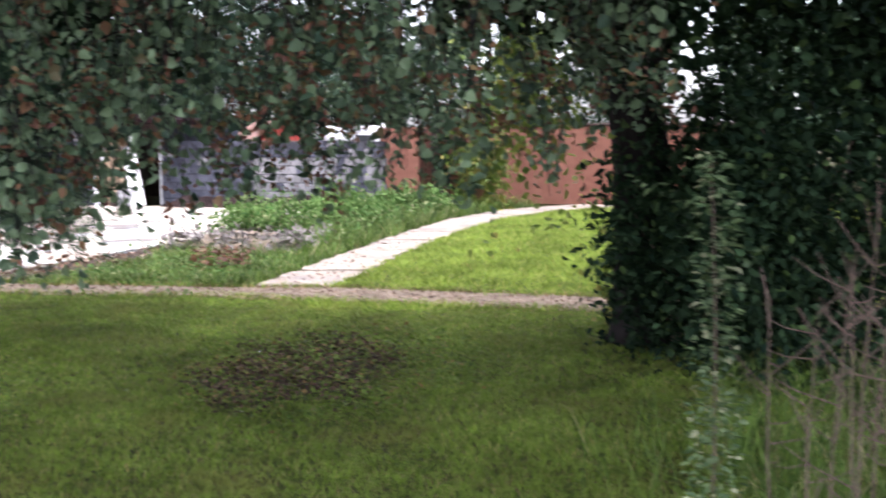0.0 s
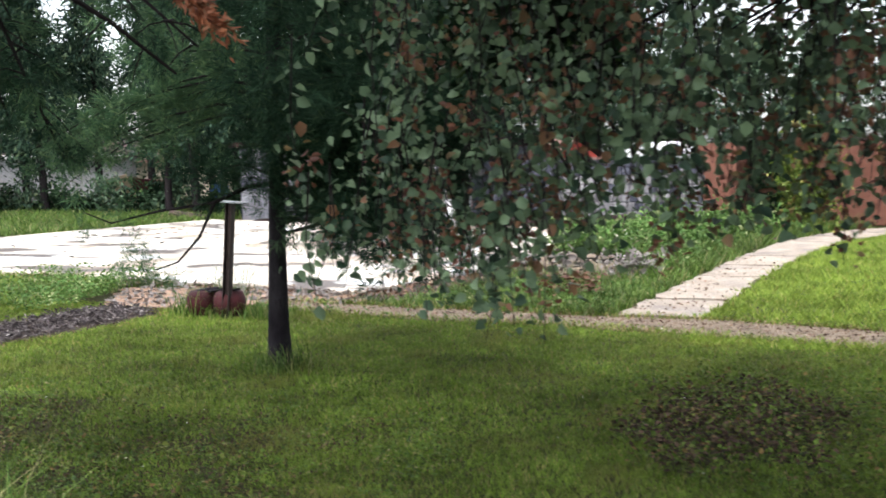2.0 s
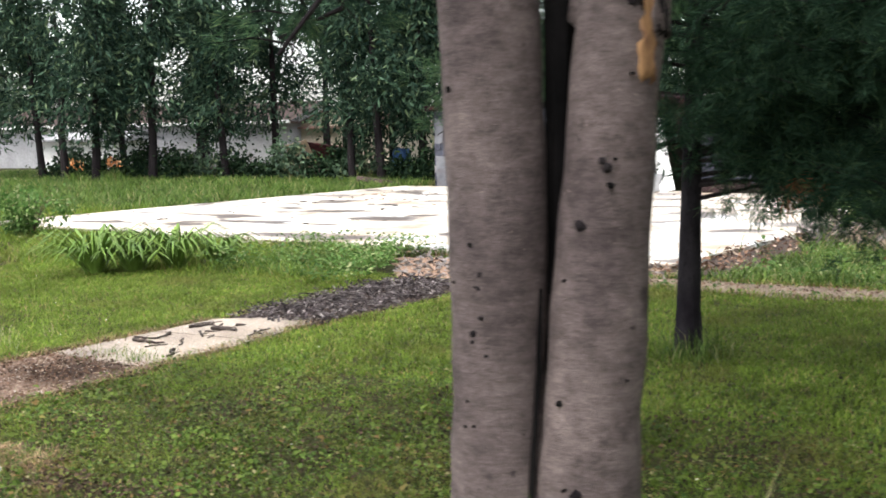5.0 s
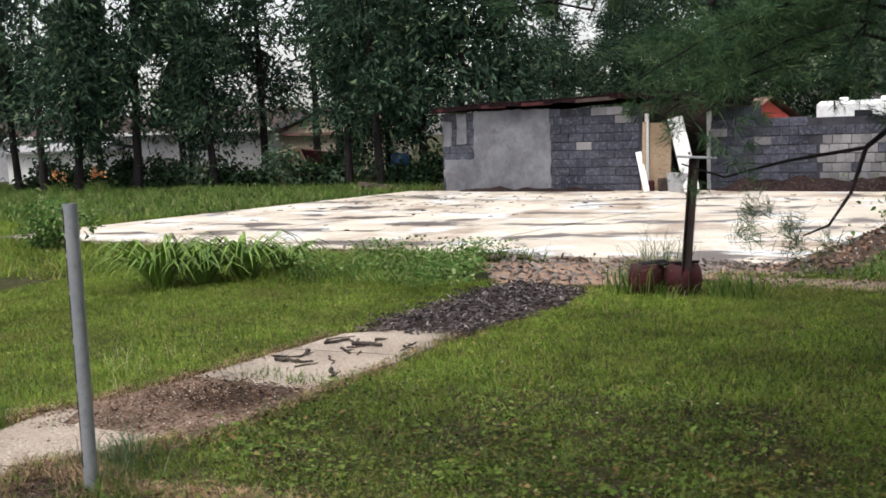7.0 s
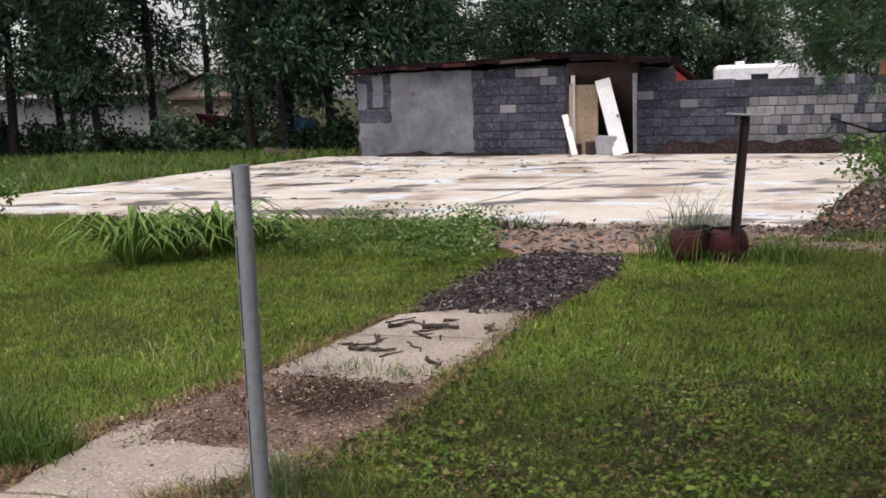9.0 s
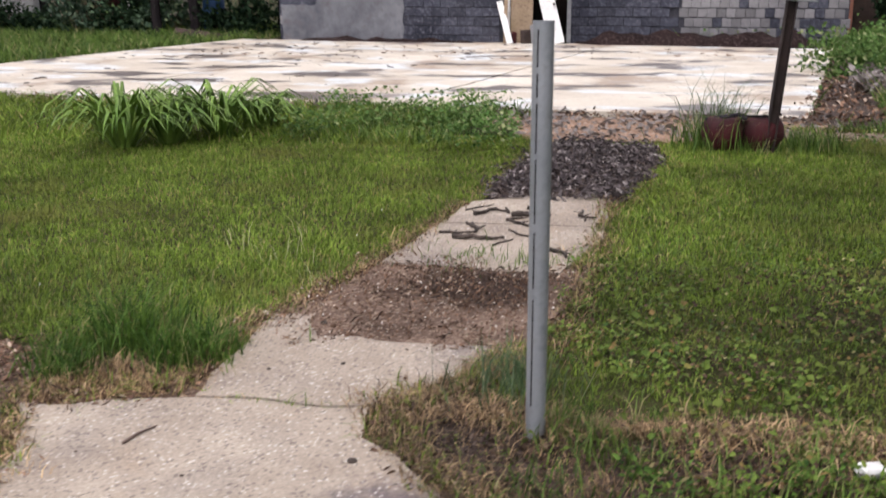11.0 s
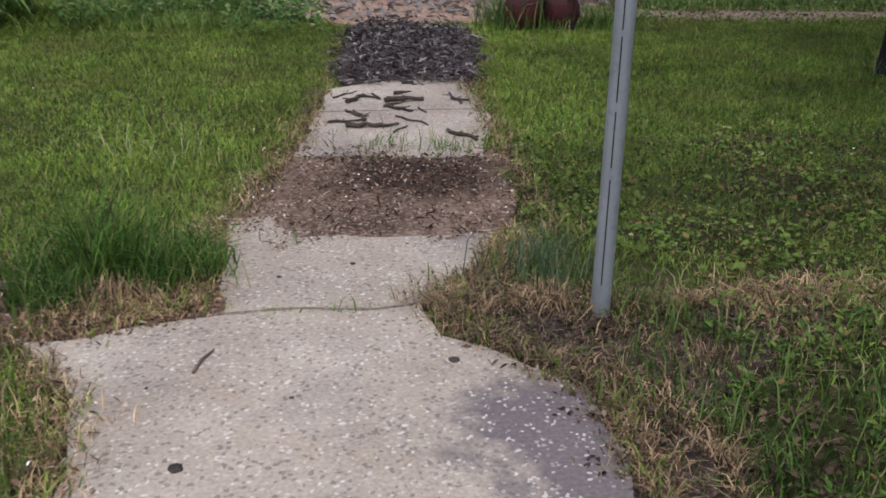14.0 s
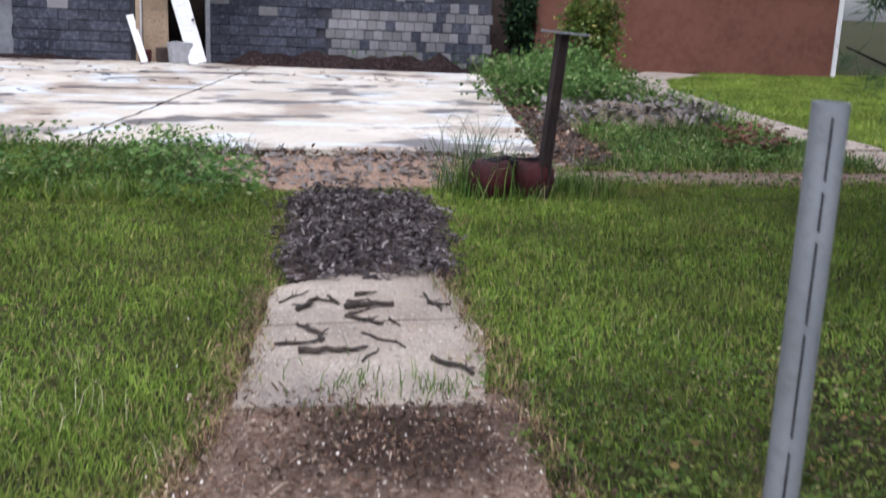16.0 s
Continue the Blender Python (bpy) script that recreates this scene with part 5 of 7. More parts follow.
def tall_weed(place, height, seed):
    ob = thing("tall_weed", place, "tall single weed with pale drooping leaves", "weed")
    r = random.Random(seed)
    g = Geo()
    pts = [Vector((0.03 * math.sin(3 * s), 0.02 * s, height * s)) for s in np.linspace(0, 1, 7)]
    g.tube(pts, list(np.linspace(0.0055, 0.002, 7)), 6)
    part("stem", g, M_TWIG, ob)
    p, ax = [], []
    for i in range(900):
        s = r.uniform(0.08, 1.0)
        a = r.uniform(0, 6.28)
        reach = r.uniform(0.0, 0.075) * (1.25 - 0.5 * s)
        p.append((0.03 * math.sin(3 * s) + reach * math.cos(a), reach * math.sin(a), height * s + 0.02))
        ax.append((math.cos(a), math.sin(a), r.uniform(-0.6, 0.5)))
    for br in ((0.92, -1.0, 0.22), (0.80, 1.0, 0.15), (0.55, 0.9, 0.14)):
        for i in range(14):
            s = i / 14
            p.append((br[1] * br[2] * s, r.uniform(-.03, .03), height * br[0] + 0.08 * s + r.uniform(-.02, .02)))
            ax.append((br[1] * 0.6, r.uniform(-1, 1), r.uniform(-0.7, 0.3)))
    n = len(p)
    part("leaves", leaf_mesh("leaves", np.array(p), np.array(ax), rng.normal(0, 0.5, (n, 3)) + np.array([0, 0, 1.0]), rng.uniform(0.014, 0.036, n), 0.016), M_PALEWEED, ob)
    return ob


tall_weed((1.46, 3.2, 0), 1.62, 2)


def dry_stems(place, seed, height):
    ob = thing("dry_stalk", place, "dry reddish branching stalk without leaves", "stalk", "dry stalks")
    r = random.Random(seed)
    g = Geo()
    top = Vector((r.uniform(-.08, .1), r.uniform(-.05, .05), height))
    g.tube([(0, 0, 0), top * 0.3 + Vector((0.012, 0.01, 0)), top * 0.6 + Vector((-0.01, 0, 0)), top], [0.005, 0.0042, 0.0034, 0.0015], 6, 0.2)
    for _ in range(11):
        q = top * r.uniform(0.35, 1.0)
        e = q + Vector((r.uniform(-.2, .2), r.uniform(-.1, .1), r.uniform(0.0, 0.2)))
        twig = Geo()
        twig.tube([q, q.lerp(e, 0.6) + Vector((0, 0, -0.01)), e], [0.0024, 0.0018, 0.001], 4)
        part("twig", twig, M_TWIG, ob)
    part("stem", g, M_TWIG, ob)
    return ob


for k, (x, y, h) in enumerate(((1.80, 3.25, 1.3), (1.88, 3.1, 1.35), (1.95, 3.35, 1.4), (1.72, 3.4, 1.2), (2.02, 3.2, 1.25), (1.83, 3.5, 1.15), (1.90, 3.3, 1.5), (1.98, 3.1, 1.1), (1.76, 3.1, 0.95), (2.1, 3.4, 1.3))):
    dry_stems((x, y, 0), k, h)


# ---- woods behind ----
def cedar(name, seed, height, radius, count, mat, bare=1.2):
    """A dark ragged conifer with bare lower trunk."""
    ob = thing(name, (0, 0, 0), "tall dark evergreen with a bare lower trunk", "tree", "evergreen row")
    r = random.Random(seed)
    g = Geo()
    lean = r.uniform(-0.06, 0.06)
    g.tube([(lean * z, 0.1 * noise.noise((z, seed, 0)), z) for z in np.linspace(-0.1, height * 0.9, 9)], list(np.linspace(0.15, 0.03, 9)), 9, 0.15)
    part("trunk", g, M_BARK_DARK, ob)
    lumps = 46
    pts = []
    for i in range(lumps):
        z = bare + (height - bare) * (i / lumps) ** 0.9
        reach = radius * (0.55 + 0.6 * r.random()) * (1 - 0.75 * ((z - bare) / (height - bare)) ** 2)
        a = r.uniform(0, 6.28)
        k = int(count * 1.05) // lumps
        c = np.array([lean * z + math.cos(a) * reach * 0.65, math.sin(a) * reach * 0.65, z])
        pts.append(c + rng.normal(0, 1, (k, 3)) * np.array([reach * 0.36, reach * 0.36, 0.30]))
    p = np.concatenate(pts)
    n = len(p)
    size = rng.uniform(0.16, 0.36, n)
    part("crown", leaf_mesh("crown", p, rng.normal(0, 0.6, (n, 3)) + p * np.array([0.5, 0.5, 0]) - np.array([0, 0, 0.5]), rng.normal(0, 1, (n, 3)), size, size * 0.26, 0.15, False), mat, ob)
    return ob


def wood_tree(name, seed, height, radius, count, mat, label):
    ob = thing(name, (0, 0, 0), label, "tree", "woods")
    r = random.Random(seed)
    g = Geo()
    g.tube([(0.15 * noise.noise((z, seed, 0)), 0, z) for z in np.linspace(-0.1, height * 0.75, 8)], list(np.linspace(0.2, 0.05, 8)), 8, 0.15)
    for _ in range(9):
        z, a, s = r.uniform(0.3, 0.7) * height, r.uniform(0, 6.28), r.uniform(0.5, 1.0) * radius
        limb = Geo()
        limb.tube([(0, 0, z), (s * 0.5 * math.cos(a), s * 0.5 * math.sin(a), z + 0.5), (s * math.cos(a), s * math.sin(a), z + 1.0)], [0.07, 0.045, 0.02], 6)
        part("limb", limb, M_BARK_PINE, ob)
    part("trunk", g, M_BARK_PINE, ob)
    pts = []
    lumps = 24
    for i in range(lumps):
        a, s, z = r.uniform(0, 6.28), radius * r.uniform(0.1, 0.85), height * r.uniform(0.28, 0.95)
        s *= 1.15 - abs(z / height - 0.5)
        k = count // lumps
        d = unit(rng.normal(0, 1, (k, 3))) * rng.uniform(0.4, 1.0, (k, 1))
        pts.append(np.array([s * math.cos(a), s * math.sin(a), z]) + d * np.array([1, 1, 0.75]) * radius * r.uniform(0.28, 0.45))
    p = np.concatenate(pts)
    n = len(p)
    size = rng.uniform(0.2, 0.42, n)
    part("crown", leaf_mesh("crown", p, rng.normal(0, 1, (n, 3)) - np.array([0, 0, 0.4]), rng.normal(0, 1, (n, 3)) + np.array([0, 0, 0.5]), size, size * 0.6, 0.2, False), mat, ob)
    return ob


CEDARS = [cedar("cedar", 31, 8.5, 1.25, 7600, M_CEDAR, 1.6), cedar("cedar", 32, 9.5, 1.5, 8200, M_CEDAR, 2.1), cedar("cedar", 33, 8.0, 1.1, 1900, M_CEDAR, 3.0)]
WOODS = [wood_tree("oak", 41, 9.5, 3.2, 5200, M_WOODS, "leafy green tree in the woods behind"), wood_tree("maple", 42, 11.5, 3.6, 5600, M_WOODS, "tall leafy green tree in the woods behind"),
         cedar("spruce", 43, 12.0, 2.3, 13000, M_CEDAR, 1.0)]
placed = {}


def stand(ob, x, y, turn=0.0, size=1.0):
    m = pose(x, y, 0, 0, 0, turn) @ Matrix.Scale(size, 4)
    if ob.name not in placed:
        placed[ob.name] = 1
        ob.matrix_basis = m
        return ob
    made = copy_thing(ob, Matrix())
    made.matrix_basis = m
    return made


ROW = [(-33.84, 28.51, 0), (-31.62, 29.58, 1), (-29.81, 28.82, 2), (-27.80, 28.16, 0), (-26.39, 29.38, 1), (-25.07, 30.60, 2), (-23.86, 30.09, 0), (-23.08, 32.05, 1), (-21.55, 32.99, 2), (-20.11, 31.82, 2),
       (-18.60, 29.42, 0), (-17.40, 29.10, 1), (-16.25, 29.73, 0), (-15.29, 30.17, 1), (-14.33, 30.79, 0), (-18.10, 31.26, 1), (-27.18, 33.17, 1), (-31.14, 33.43, 0), (-36.86, 29.78, 1)]
for k, (x, y, kind) in enumerate(ROW):
    stand(CEDARS[kind], x, y, 67 * k, 0.9 + 0.05 * (k % 5))
FAR = [(-19.52, 56.52, 0, 0.68), (-14.01, 47.25, 2, 0.68), (-9.59, 55.14, 0, 0.80), (-7.33, 59.08, 2, 0.72), (-4.57, 53.49, 0, 0.68), (-2.71, 57.42, 2, 0.76), (2.60, 57.70, 0, 0.80), (5.95, 50.23, 2, 0.64), (8.60, 56.11, 1, 0.72), (-26.60, 50.41, 0, 0.88), (-37.41, 49.83, 0, 0.88), (-42.13, 45.75, 1, 0.80), (-46.95, 43.58, 0, 0.88), (-53.05, 47.08, 1, 0.96), (12.44, 48.67, 0, 0.80), (16.08, 45.04, 1, 0.80), (10.78, 33.28, 0, 0.60), (14.42, 29.65, 1, 0.64), (8.92, 21.71, 1, 0.48), (10.28, 14.61, 0, 0.60), (8.02, 10.67, 1, 0.48), (-10.42, 42.67, 2, 0.85), (-14.99, 45.29, 0, 0.5), (-13.08, 50.17, 1, 0.66), (-4.86, 45.83, 1, 0.62), (-1.05, 44.60, 0, 0.7), (1.87, 45.23, 2, 0.7), (-8.55, 48.50, 0, 0.8), (-21.39, 54.51, 1, 0.62), (-12.8, 44.5, 2, 0.78), (-10.0, 47.0, 2, 0.9), (-6.9, 46.0, 2, 0.82), (-4.2, 49.0, 2, 0.85), (-15.4, 42.0, 2, 0.7)]
for k, (x, y, kind, s) in enumerate(FAR):
    stand(WOODS[kind], x, y, 101 * k, s)

# low green growth under the evergreen row
r = random.Random(8)
for k in range(15):
    x = -31.3 + k * 1.1 + r.uniform(-0.3, 0.3)
    y = 30.6 - abs(k - 4) * 0.12 + r.uniform(-0.7, 0.7)
    # two bushes of three get their shade from the darkened leaf colour
    bush("undergrowth", (x, y, 0), (r.uniform(0.8, 1.5), 0.8, r.uniform(0.5, 1.25)), 700, 0.17, M_SHADELEAF if k % 3 else M_WOODS, "dark green undergrowth beneath the evergreens", "undergrowth", 6, 50 + k)


# ---- buildings and things behind ----
def house(place, size, roof_h, wall_mat, roof_mat, label, category="house", windows=2, turn=0.0, trim=True):
    ob = thing("house", place, label, category, turn=turn)
    w, d, h = size
    g = Geo()
    g.box((w, d, h), Matrix.Translation((0, 0, h / 2)), 0.01)
    part("wall", g, wall_mat, ob)
    g = Geo()
    o = 0.3
    g.add([(-w / 2 - o, -d / 2 - o, h), (w / 2 + o, -d / 2 - o, h), (w / 2 + o, d / 2 + o, h), (-w / 2 - o, d / 2 + o, h), (-w / 2 - o, 0, h + roof_h), (w / 2 + o, 0, h + roof_h),
           (-w / 2 - o, -d / 2 - o, h - 0.1), (w / 2 + o, -d / 2 - o, h - 0.1), (w / 2 + o, d / 2 + o, h - 0.1), (-w / 2 - o, d / 2 + o, h - 0.1)],
          [(0, 1, 5, 4), (2, 3, 4, 5), (0, 6, 7, 1), (1, 7, 8, 2), (2, 8, 9, 3), (3, 9, 6, 0), (6, 9, 8, 7)])
    part("roof", g, roof_mat, ob)
    for sx in (-1, 1):
        g = Geo()
        x = sx * (w / 2 + 0.02)
        g.add([(x, -d / 2, h - 0.02), (x, d / 2, h - 0.02), (x, 0, h + roof_h - 0.1), (x - sx * 0.1, -d / 2, h - 0.02), (x - sx * 0.1, d / 2, h - 0.02), (x - sx * 0.1, 0, h + roof_h - 0.1)], [(0, 1, 2), (3, 5, 4), (0, 3, 4, 1), (1, 4, 5, 2), (2, 5, 3, 0)])
        part("gable", g, wall_mat, ob)
    if trim:
        g = Geo()
        g.box((w + 0.62, 0.05, 0.14), Matrix.Translation((0, -d / 2 - 0.34, h - 0.02)), 0.005)
        part("gutter", g, M_WHITE, ob, "white gutter board")
    for k in range(windows):
        x = (k + 0.5) / windows * w - w / 2
        win = part("window", Geo(), M_WHITE, ob)
        g = Geo()
        for sx, sz, cx, cz in ((1.0, 0.07, 0, 0.4), (1.0, 0.07, 0, -0.4), (0.07, 0.8, -0.47, 0), (0.07, 0.8, 0.47, 0)):
            g.box((sx, 0.06, sz), Matrix.Translation((x + cx, -d / 2 - 0.03, h * 0.55 + cz * h / 2.4)))
        part("frame", g, M_WHITE, win, "white window frame")
        g = Geo()
        g.box((0.9, 0.02, 0.8 * h / 2.4), Matrix.Translation((x, -d / 2 - 0.012, h * 0.55)))
        part("pane", g, M_GLASS, win)
    return ob


house((-35.50, 41.52, 0), (17.0, 5.0, 2.0), 0.9, M_GREYSIDE, M_DARKWOOD, "long low grey house with white gutter behind the trees", windows=0)
house((-25.44, 43.30, 0), (6.0, 4.4, 1.75), 1.0, M_TAN, M_ROOFTILE, "tan house with a faded red gable roof behind the trees", windows=0, turn=-82)
house((-35.44, 36.55, 0), (4.6, 2.2, 1.4), 0.3, M_WHITE, M_GREYSIDE, "low white shed behind the trees", "shed", windows=0, trim=False)
barn = house((-7.59, 38.61, 0), (2.6, 1.7, 1.62), 0.72, M_RED, M_ROOFTILE, "small red barn with a gable roof behind the block wall", "barn", windows=0, turn=-58, trim=False)


def camper(place):
    ob = thing("camper", place, "white camper trailer behind the block wall", "camper")
    g = Geo()
    g.box((2.7, 1.8, 1.75), Matrix.Translation((0, 0, 1.25)), 0.12)
    part("body", g, M_CAMPER, ob)
    for x, s in ((-0.5, 0.3), (0.75, 0.24)):
        g = Geo()
        g.box((s, 0.3, 0.12), Matrix.Translation((x, -0.3, 2.18)), 0.03)
        part("roof_vent", g, M_CAMPER, ob)
    g = Geo()
    g.box((0.55, 0.03, 0.3), Matrix.Translation((0.1, -0.915, 1.65)), 0.01)
    part("window", g, M_GLASS, ob)
    for x in (-0.5, 0.5):
        g = Geo()
        g.tube([(x, -0.92, 0.3), (x, -0.7, 0.3)], [0.3, 0.3], 18)
        part("wheel", g, M_BLACK, ob)
    return ob


camper((-4.04, 38.61, 0))

# junk under the evergreens
g = Geo()
g.box((1.5, 0.06, 1.2), pose(0, 0, 0.62, 28, 8, 12), 0.01)
ob = part("rusty_panel", g, M_RUST)
ob.location = (-20.56, 31.03, 0)
tagged(ob, "rusty brown sheet leaning against the trees", "panel")
g = Geo()
g.box((1.1, 0.05, 1.25), pose(0, 0, 0.64, 24, -10, -16), 0.01)
ob = part("rusty_panel", g, M_BOARD)
ob.location = (-21.24, 30.81, 0)
tagged(ob, "brown board leaning against the trees", "panel")
drum = thing("barrel", (-17.26, 30.25, 0), "blue plastic barrel beneath the evergreens", "barrel")
g = Geo()
g.tube([(0, 0, 0), (0, 0, 0.08), (0, 0, 0.3), (0, 0, 0.34), (0, 0, 0.62), (0, 0, 0.66), (0, 0, 0.88), (0, 0, 0.95)], [0.28, 0.30, 0.31, 0.325, 0.325, 0.31, 0.30, 0.27], 20)
part("body", g, M_BLUE, drum, smooth=True)
g = Geo()
g.tube([(0, 0, 0.95), (0, 0, 0.99)], [0.25, 0.25], 20)
part("lid", g, M_BLUE, drum)
slanted("plank", (-19.85, 30.69, 0), (-20.01, 30.97, 0.9), 0.12, 0.03, M_WHITE, "white plank leaning beneath the evergreens", "plank")
slanted("plank", (-18.92, 29.97, 0), (-19.15, 30.54, 0.7), 0.10, 0.03, M_WHITE, "white plank leaning beneath the evergreens", "plank")
slanted("plank", (-15.93, 27.46, 0.0), (-17.42, 27.57, 0.18), 0.16, 0.05, M_DARKWOOD, "dark old plank lying beside the slab", "plank")

# overhead wire
wire = thing("overhead_wire", (0, 0, 0), "thin overhead wire between wooden poles", "wire")
for x in (-12.0, 26.0):
    g = Geo()
    g.tube([(x, 52, 0), (x, 52, 4.4)], [0.14, 0.11], 10)
    part("pole", g, M_BARK_PINE, wire)
g = Geo()
g.tube([(x, 52, 3.1 + 0.0022 * (x - 7) ** 2) for x in np.linspace(-12, 26, 20)], [0.018] * 20, 4)
part("cable", g, M_BLACK, wire)


# ---- post, sign post and planter ----
post = thing("metal_post", (-7.953, 4.95, 0), "bare grey galvanised steel post with a slotted seam, slightly leaning", "post")
g = Geo()
seg = 28
for k in range(seg):
    a = 2 * math.pi * k / seg
    for r_, z in ((0.0325, -0.05), (0.0325, 1.345), (0.0285, 1.345), (0.0285, -0.05)):
        g.v.append((r_ * math.cos(a), r_ * math.sin(a), z))
for k in range(seg):
    o, e = 4 * k, 4 * ((k + 1) % seg)
    g.f += [(o, e, e + 1, o + 1), (o + 1, e + 1, e + 2, o + 2), (o + 2, e + 2, e + 3, o + 3)]
part("tube", g, M_STEEL, post, smooth=False)
a = radians(-118)
for z0, z1 in ((0.12, 0.48), (0.52, 0.70), (0.73, 0.93), (0.95, 1.10), (1.12, 1.19), (1.21, 1.32)):
    g = Geo()
    g.box((0.0035, 0.006, z1 - z0), Matrix.Translation((0.032 * math.cos(a), 0.032 * math.sin(a), (z0 + z1) / 2)) @ Matrix.Rotation(a + math.pi / 2, 4, "Z"))
    part("seam_slot", g, M_BLACK, post, "narrow black slot in the seam")

sign = thing("sign_post", (-6.03, 10.82, 0), "dark rusty leaning steel post with a flat plate on top", "post")
g = Geo()
for dx, sx, sy in ((-0.035, 0.012, 0.09), (0.035, 0.012, 0.09), (0.0, 0.06, 0.012)):
    g.box((sx, sy, 1.31), Matrix.Translation((dx + 0.04, 0.0, 0.625)) @ Matrix.Rotation(radians(4.4), 4, "Y"), 0.003)
part("beam", g, M_BLACKSTEEL, sign)
g = Geo()
g.box((0.36, 0.12, 0.018), Matrix.Translation((0.11, 0, 1.285)) @ Matrix.Rotation(radians(4), 4, "Y"), 0.003)
part("plate", g, M_STEEL, sign, "flat grey plate")

planter = thing("planter", (-6.24, 10.98, 0), "rusted red half-barrel planter overgrown with grass", "planter")
for k, x in enumerate((-0.17, 0.17)):
    g = Geo()
    g.tube([(x, -0.02, 0.0), (x, -0.02, 0.04), (x, -0.02, 0.13), (x, -0.02, 0.22), (x, -0.02, 0.27), (x, -0.02, 0.285)], [0.13, 0.155, 0.185, 0.178, 0.15, 0.12], 20, 0.09, 7.0)
    part("drum", g, M_RUST, planter, smooth=True)
g = Geo()
g.box((0.5, 0.2, 0.2), Matrix.Translation((0, 0.02, 0.13)), 0.03)
part("soil_box", g, M_RUST, planter)
for k in range(5):
    g = Geo()
    g.box((0.25, 0.06, 0.02), pose(-0.2 + 0.1 * k, -0.02, 0.285 + 0.01 * (k % 2), 6, -10 + 6 * k, 40 * k), 0.004)
    part("shard", g, M_BARK_PINE, planter, "grey broken shard")

# ---- sticks, chips and litter ----
r = random.Random(77)
# both ends of each stick and its thickness
STICKS = [(-8.386, 8.113, -8.255, 8.29, 0.014), (-8.265, 8.287, -8.16, 8.19, 0.008), (-8.15, 8.12, -7.905, 8.115, 0.017), (-8.47, 7.515, -8.28, 7.51, 0.016), (-8.29, 7.50, -8.17, 7.53, 0.011), (-7.93, 7.35, -7.815, 7.13, 0.013),
          (-8.555, 7.625, -8.33, 7.66, 0.009), (-8.055, 8.32, -7.975, 8.335, 0.013), (-8.185, 7.97, -8.02, 7.84, 0.011), (-8.15, 7.73, -8.0, 7.5, 0.007), (-8.37, 7.86, -8.34, 7.64, 0.011), (-7.69, 8.30, -7.70, 7.99, 0.007),
          (-8.23, 7.37, -8.12, 7.51, 0.006), (-8.46, 8.27, -8.27, 8.42, 0.006), (-8.42, 7.90, -8.35, 7.76, 0.008), (-7.98, 7.91, -7.955, 7.80, 0.007), (-7.735, 8.12, -7.625, 8.08, 0.010), (-8.15, 8.02, -8.03, 8.08, 0.007), (-8.12, 8.22, -8.0, 8.25, 0.006), (-8.19, 8.33, -8.17, 8.2, 0.007)]
for k, (x0, y0, x1, y1, rad) in enumerate(STICKS):
    g = Geo()
    ln = math.hypot(x1 - x0, y1 - y0)
    pts = [Vector((ln * (s - 0.5), 0.14 * ln * noise.noise((s * 3, k * 1.7, 0.5)), rad * 0.9 + 0.006 * noise.noise((s * 4, k, 5)))) for s in np.linspace(0, 1, 9)]
    g.tube(pts, [rad * (1 - 0.35 * s) for s in np.linspace(0, 1, 9)], 8, 0.45, 45.0)
    for _ in range(1 if rad < 0.009 else 2):
        q = pts[r.randint(2, 6)]
        g.tube([q, q + Vector((r.uniform(-.05, .05), r.uniform(-.06, .06), 0.008))], [rad * 0.55, rad * 0.25], 5)
    ob = part("stick", g, M_STICK)
    ob.matrix_basis = pose((x0 + x1) / 2, (y0 + y1) / 2, 0.016, 0, 0, math.degrees(math.atan2(y1 - y0, x1 - x0)))
    tagged(ob, "thick dark wet stick on the concrete path" if rad > 0.012 else "thin dark fallen twig on the concrete path", "stick", "fallen sticks")
g = Geo()
g.tube([(-0.075, 0, 0), (0, 0.006, 0.002), (0.075, -0.004, 0)], [0.005, 0.005, 0.003], 6)
ob = part("twig", g, M_TWIG)
ob.matrix_basis = pose(-9.25, 4.8, 0.02, 0, 0, 68)
tagged(ob, "thin reddish twig on the concrete path", "twig")
for x, y, s in ((-8.516, 4.684, 0.018), (-9.317, 4.238, 0.02), (-8.985, 5.422, 0.01), (-8.710, 5.506, 0.011), (-9.014, 4.541, 0.008), (-8.891, 5.990, 0.014)):
    g = Geo()
    g.tube([(0, 0, -0.004), (0, 0, s * 0.25), (0, 0, s * 0.5)], [s, s * 0.95, s * 0.4], 8, 0.4, 60.0)
    ob = part("clod", g, M_STICK)
    ob.location = (x, y, 0.014)
    tagged(ob, "small dark clod on the concrete path", "clod")
g = Geo()
g.box((0.09, 0.05, 0.04), pose(0, 0, 0.03, 20, 10, 30), 0.008)
ob = part("litter_scrap", g, M_WHITE)
ob.location = (-6.95, 4.72, 0.01)
tagged(ob, "small crumpled white scrap in the grass", "litter")


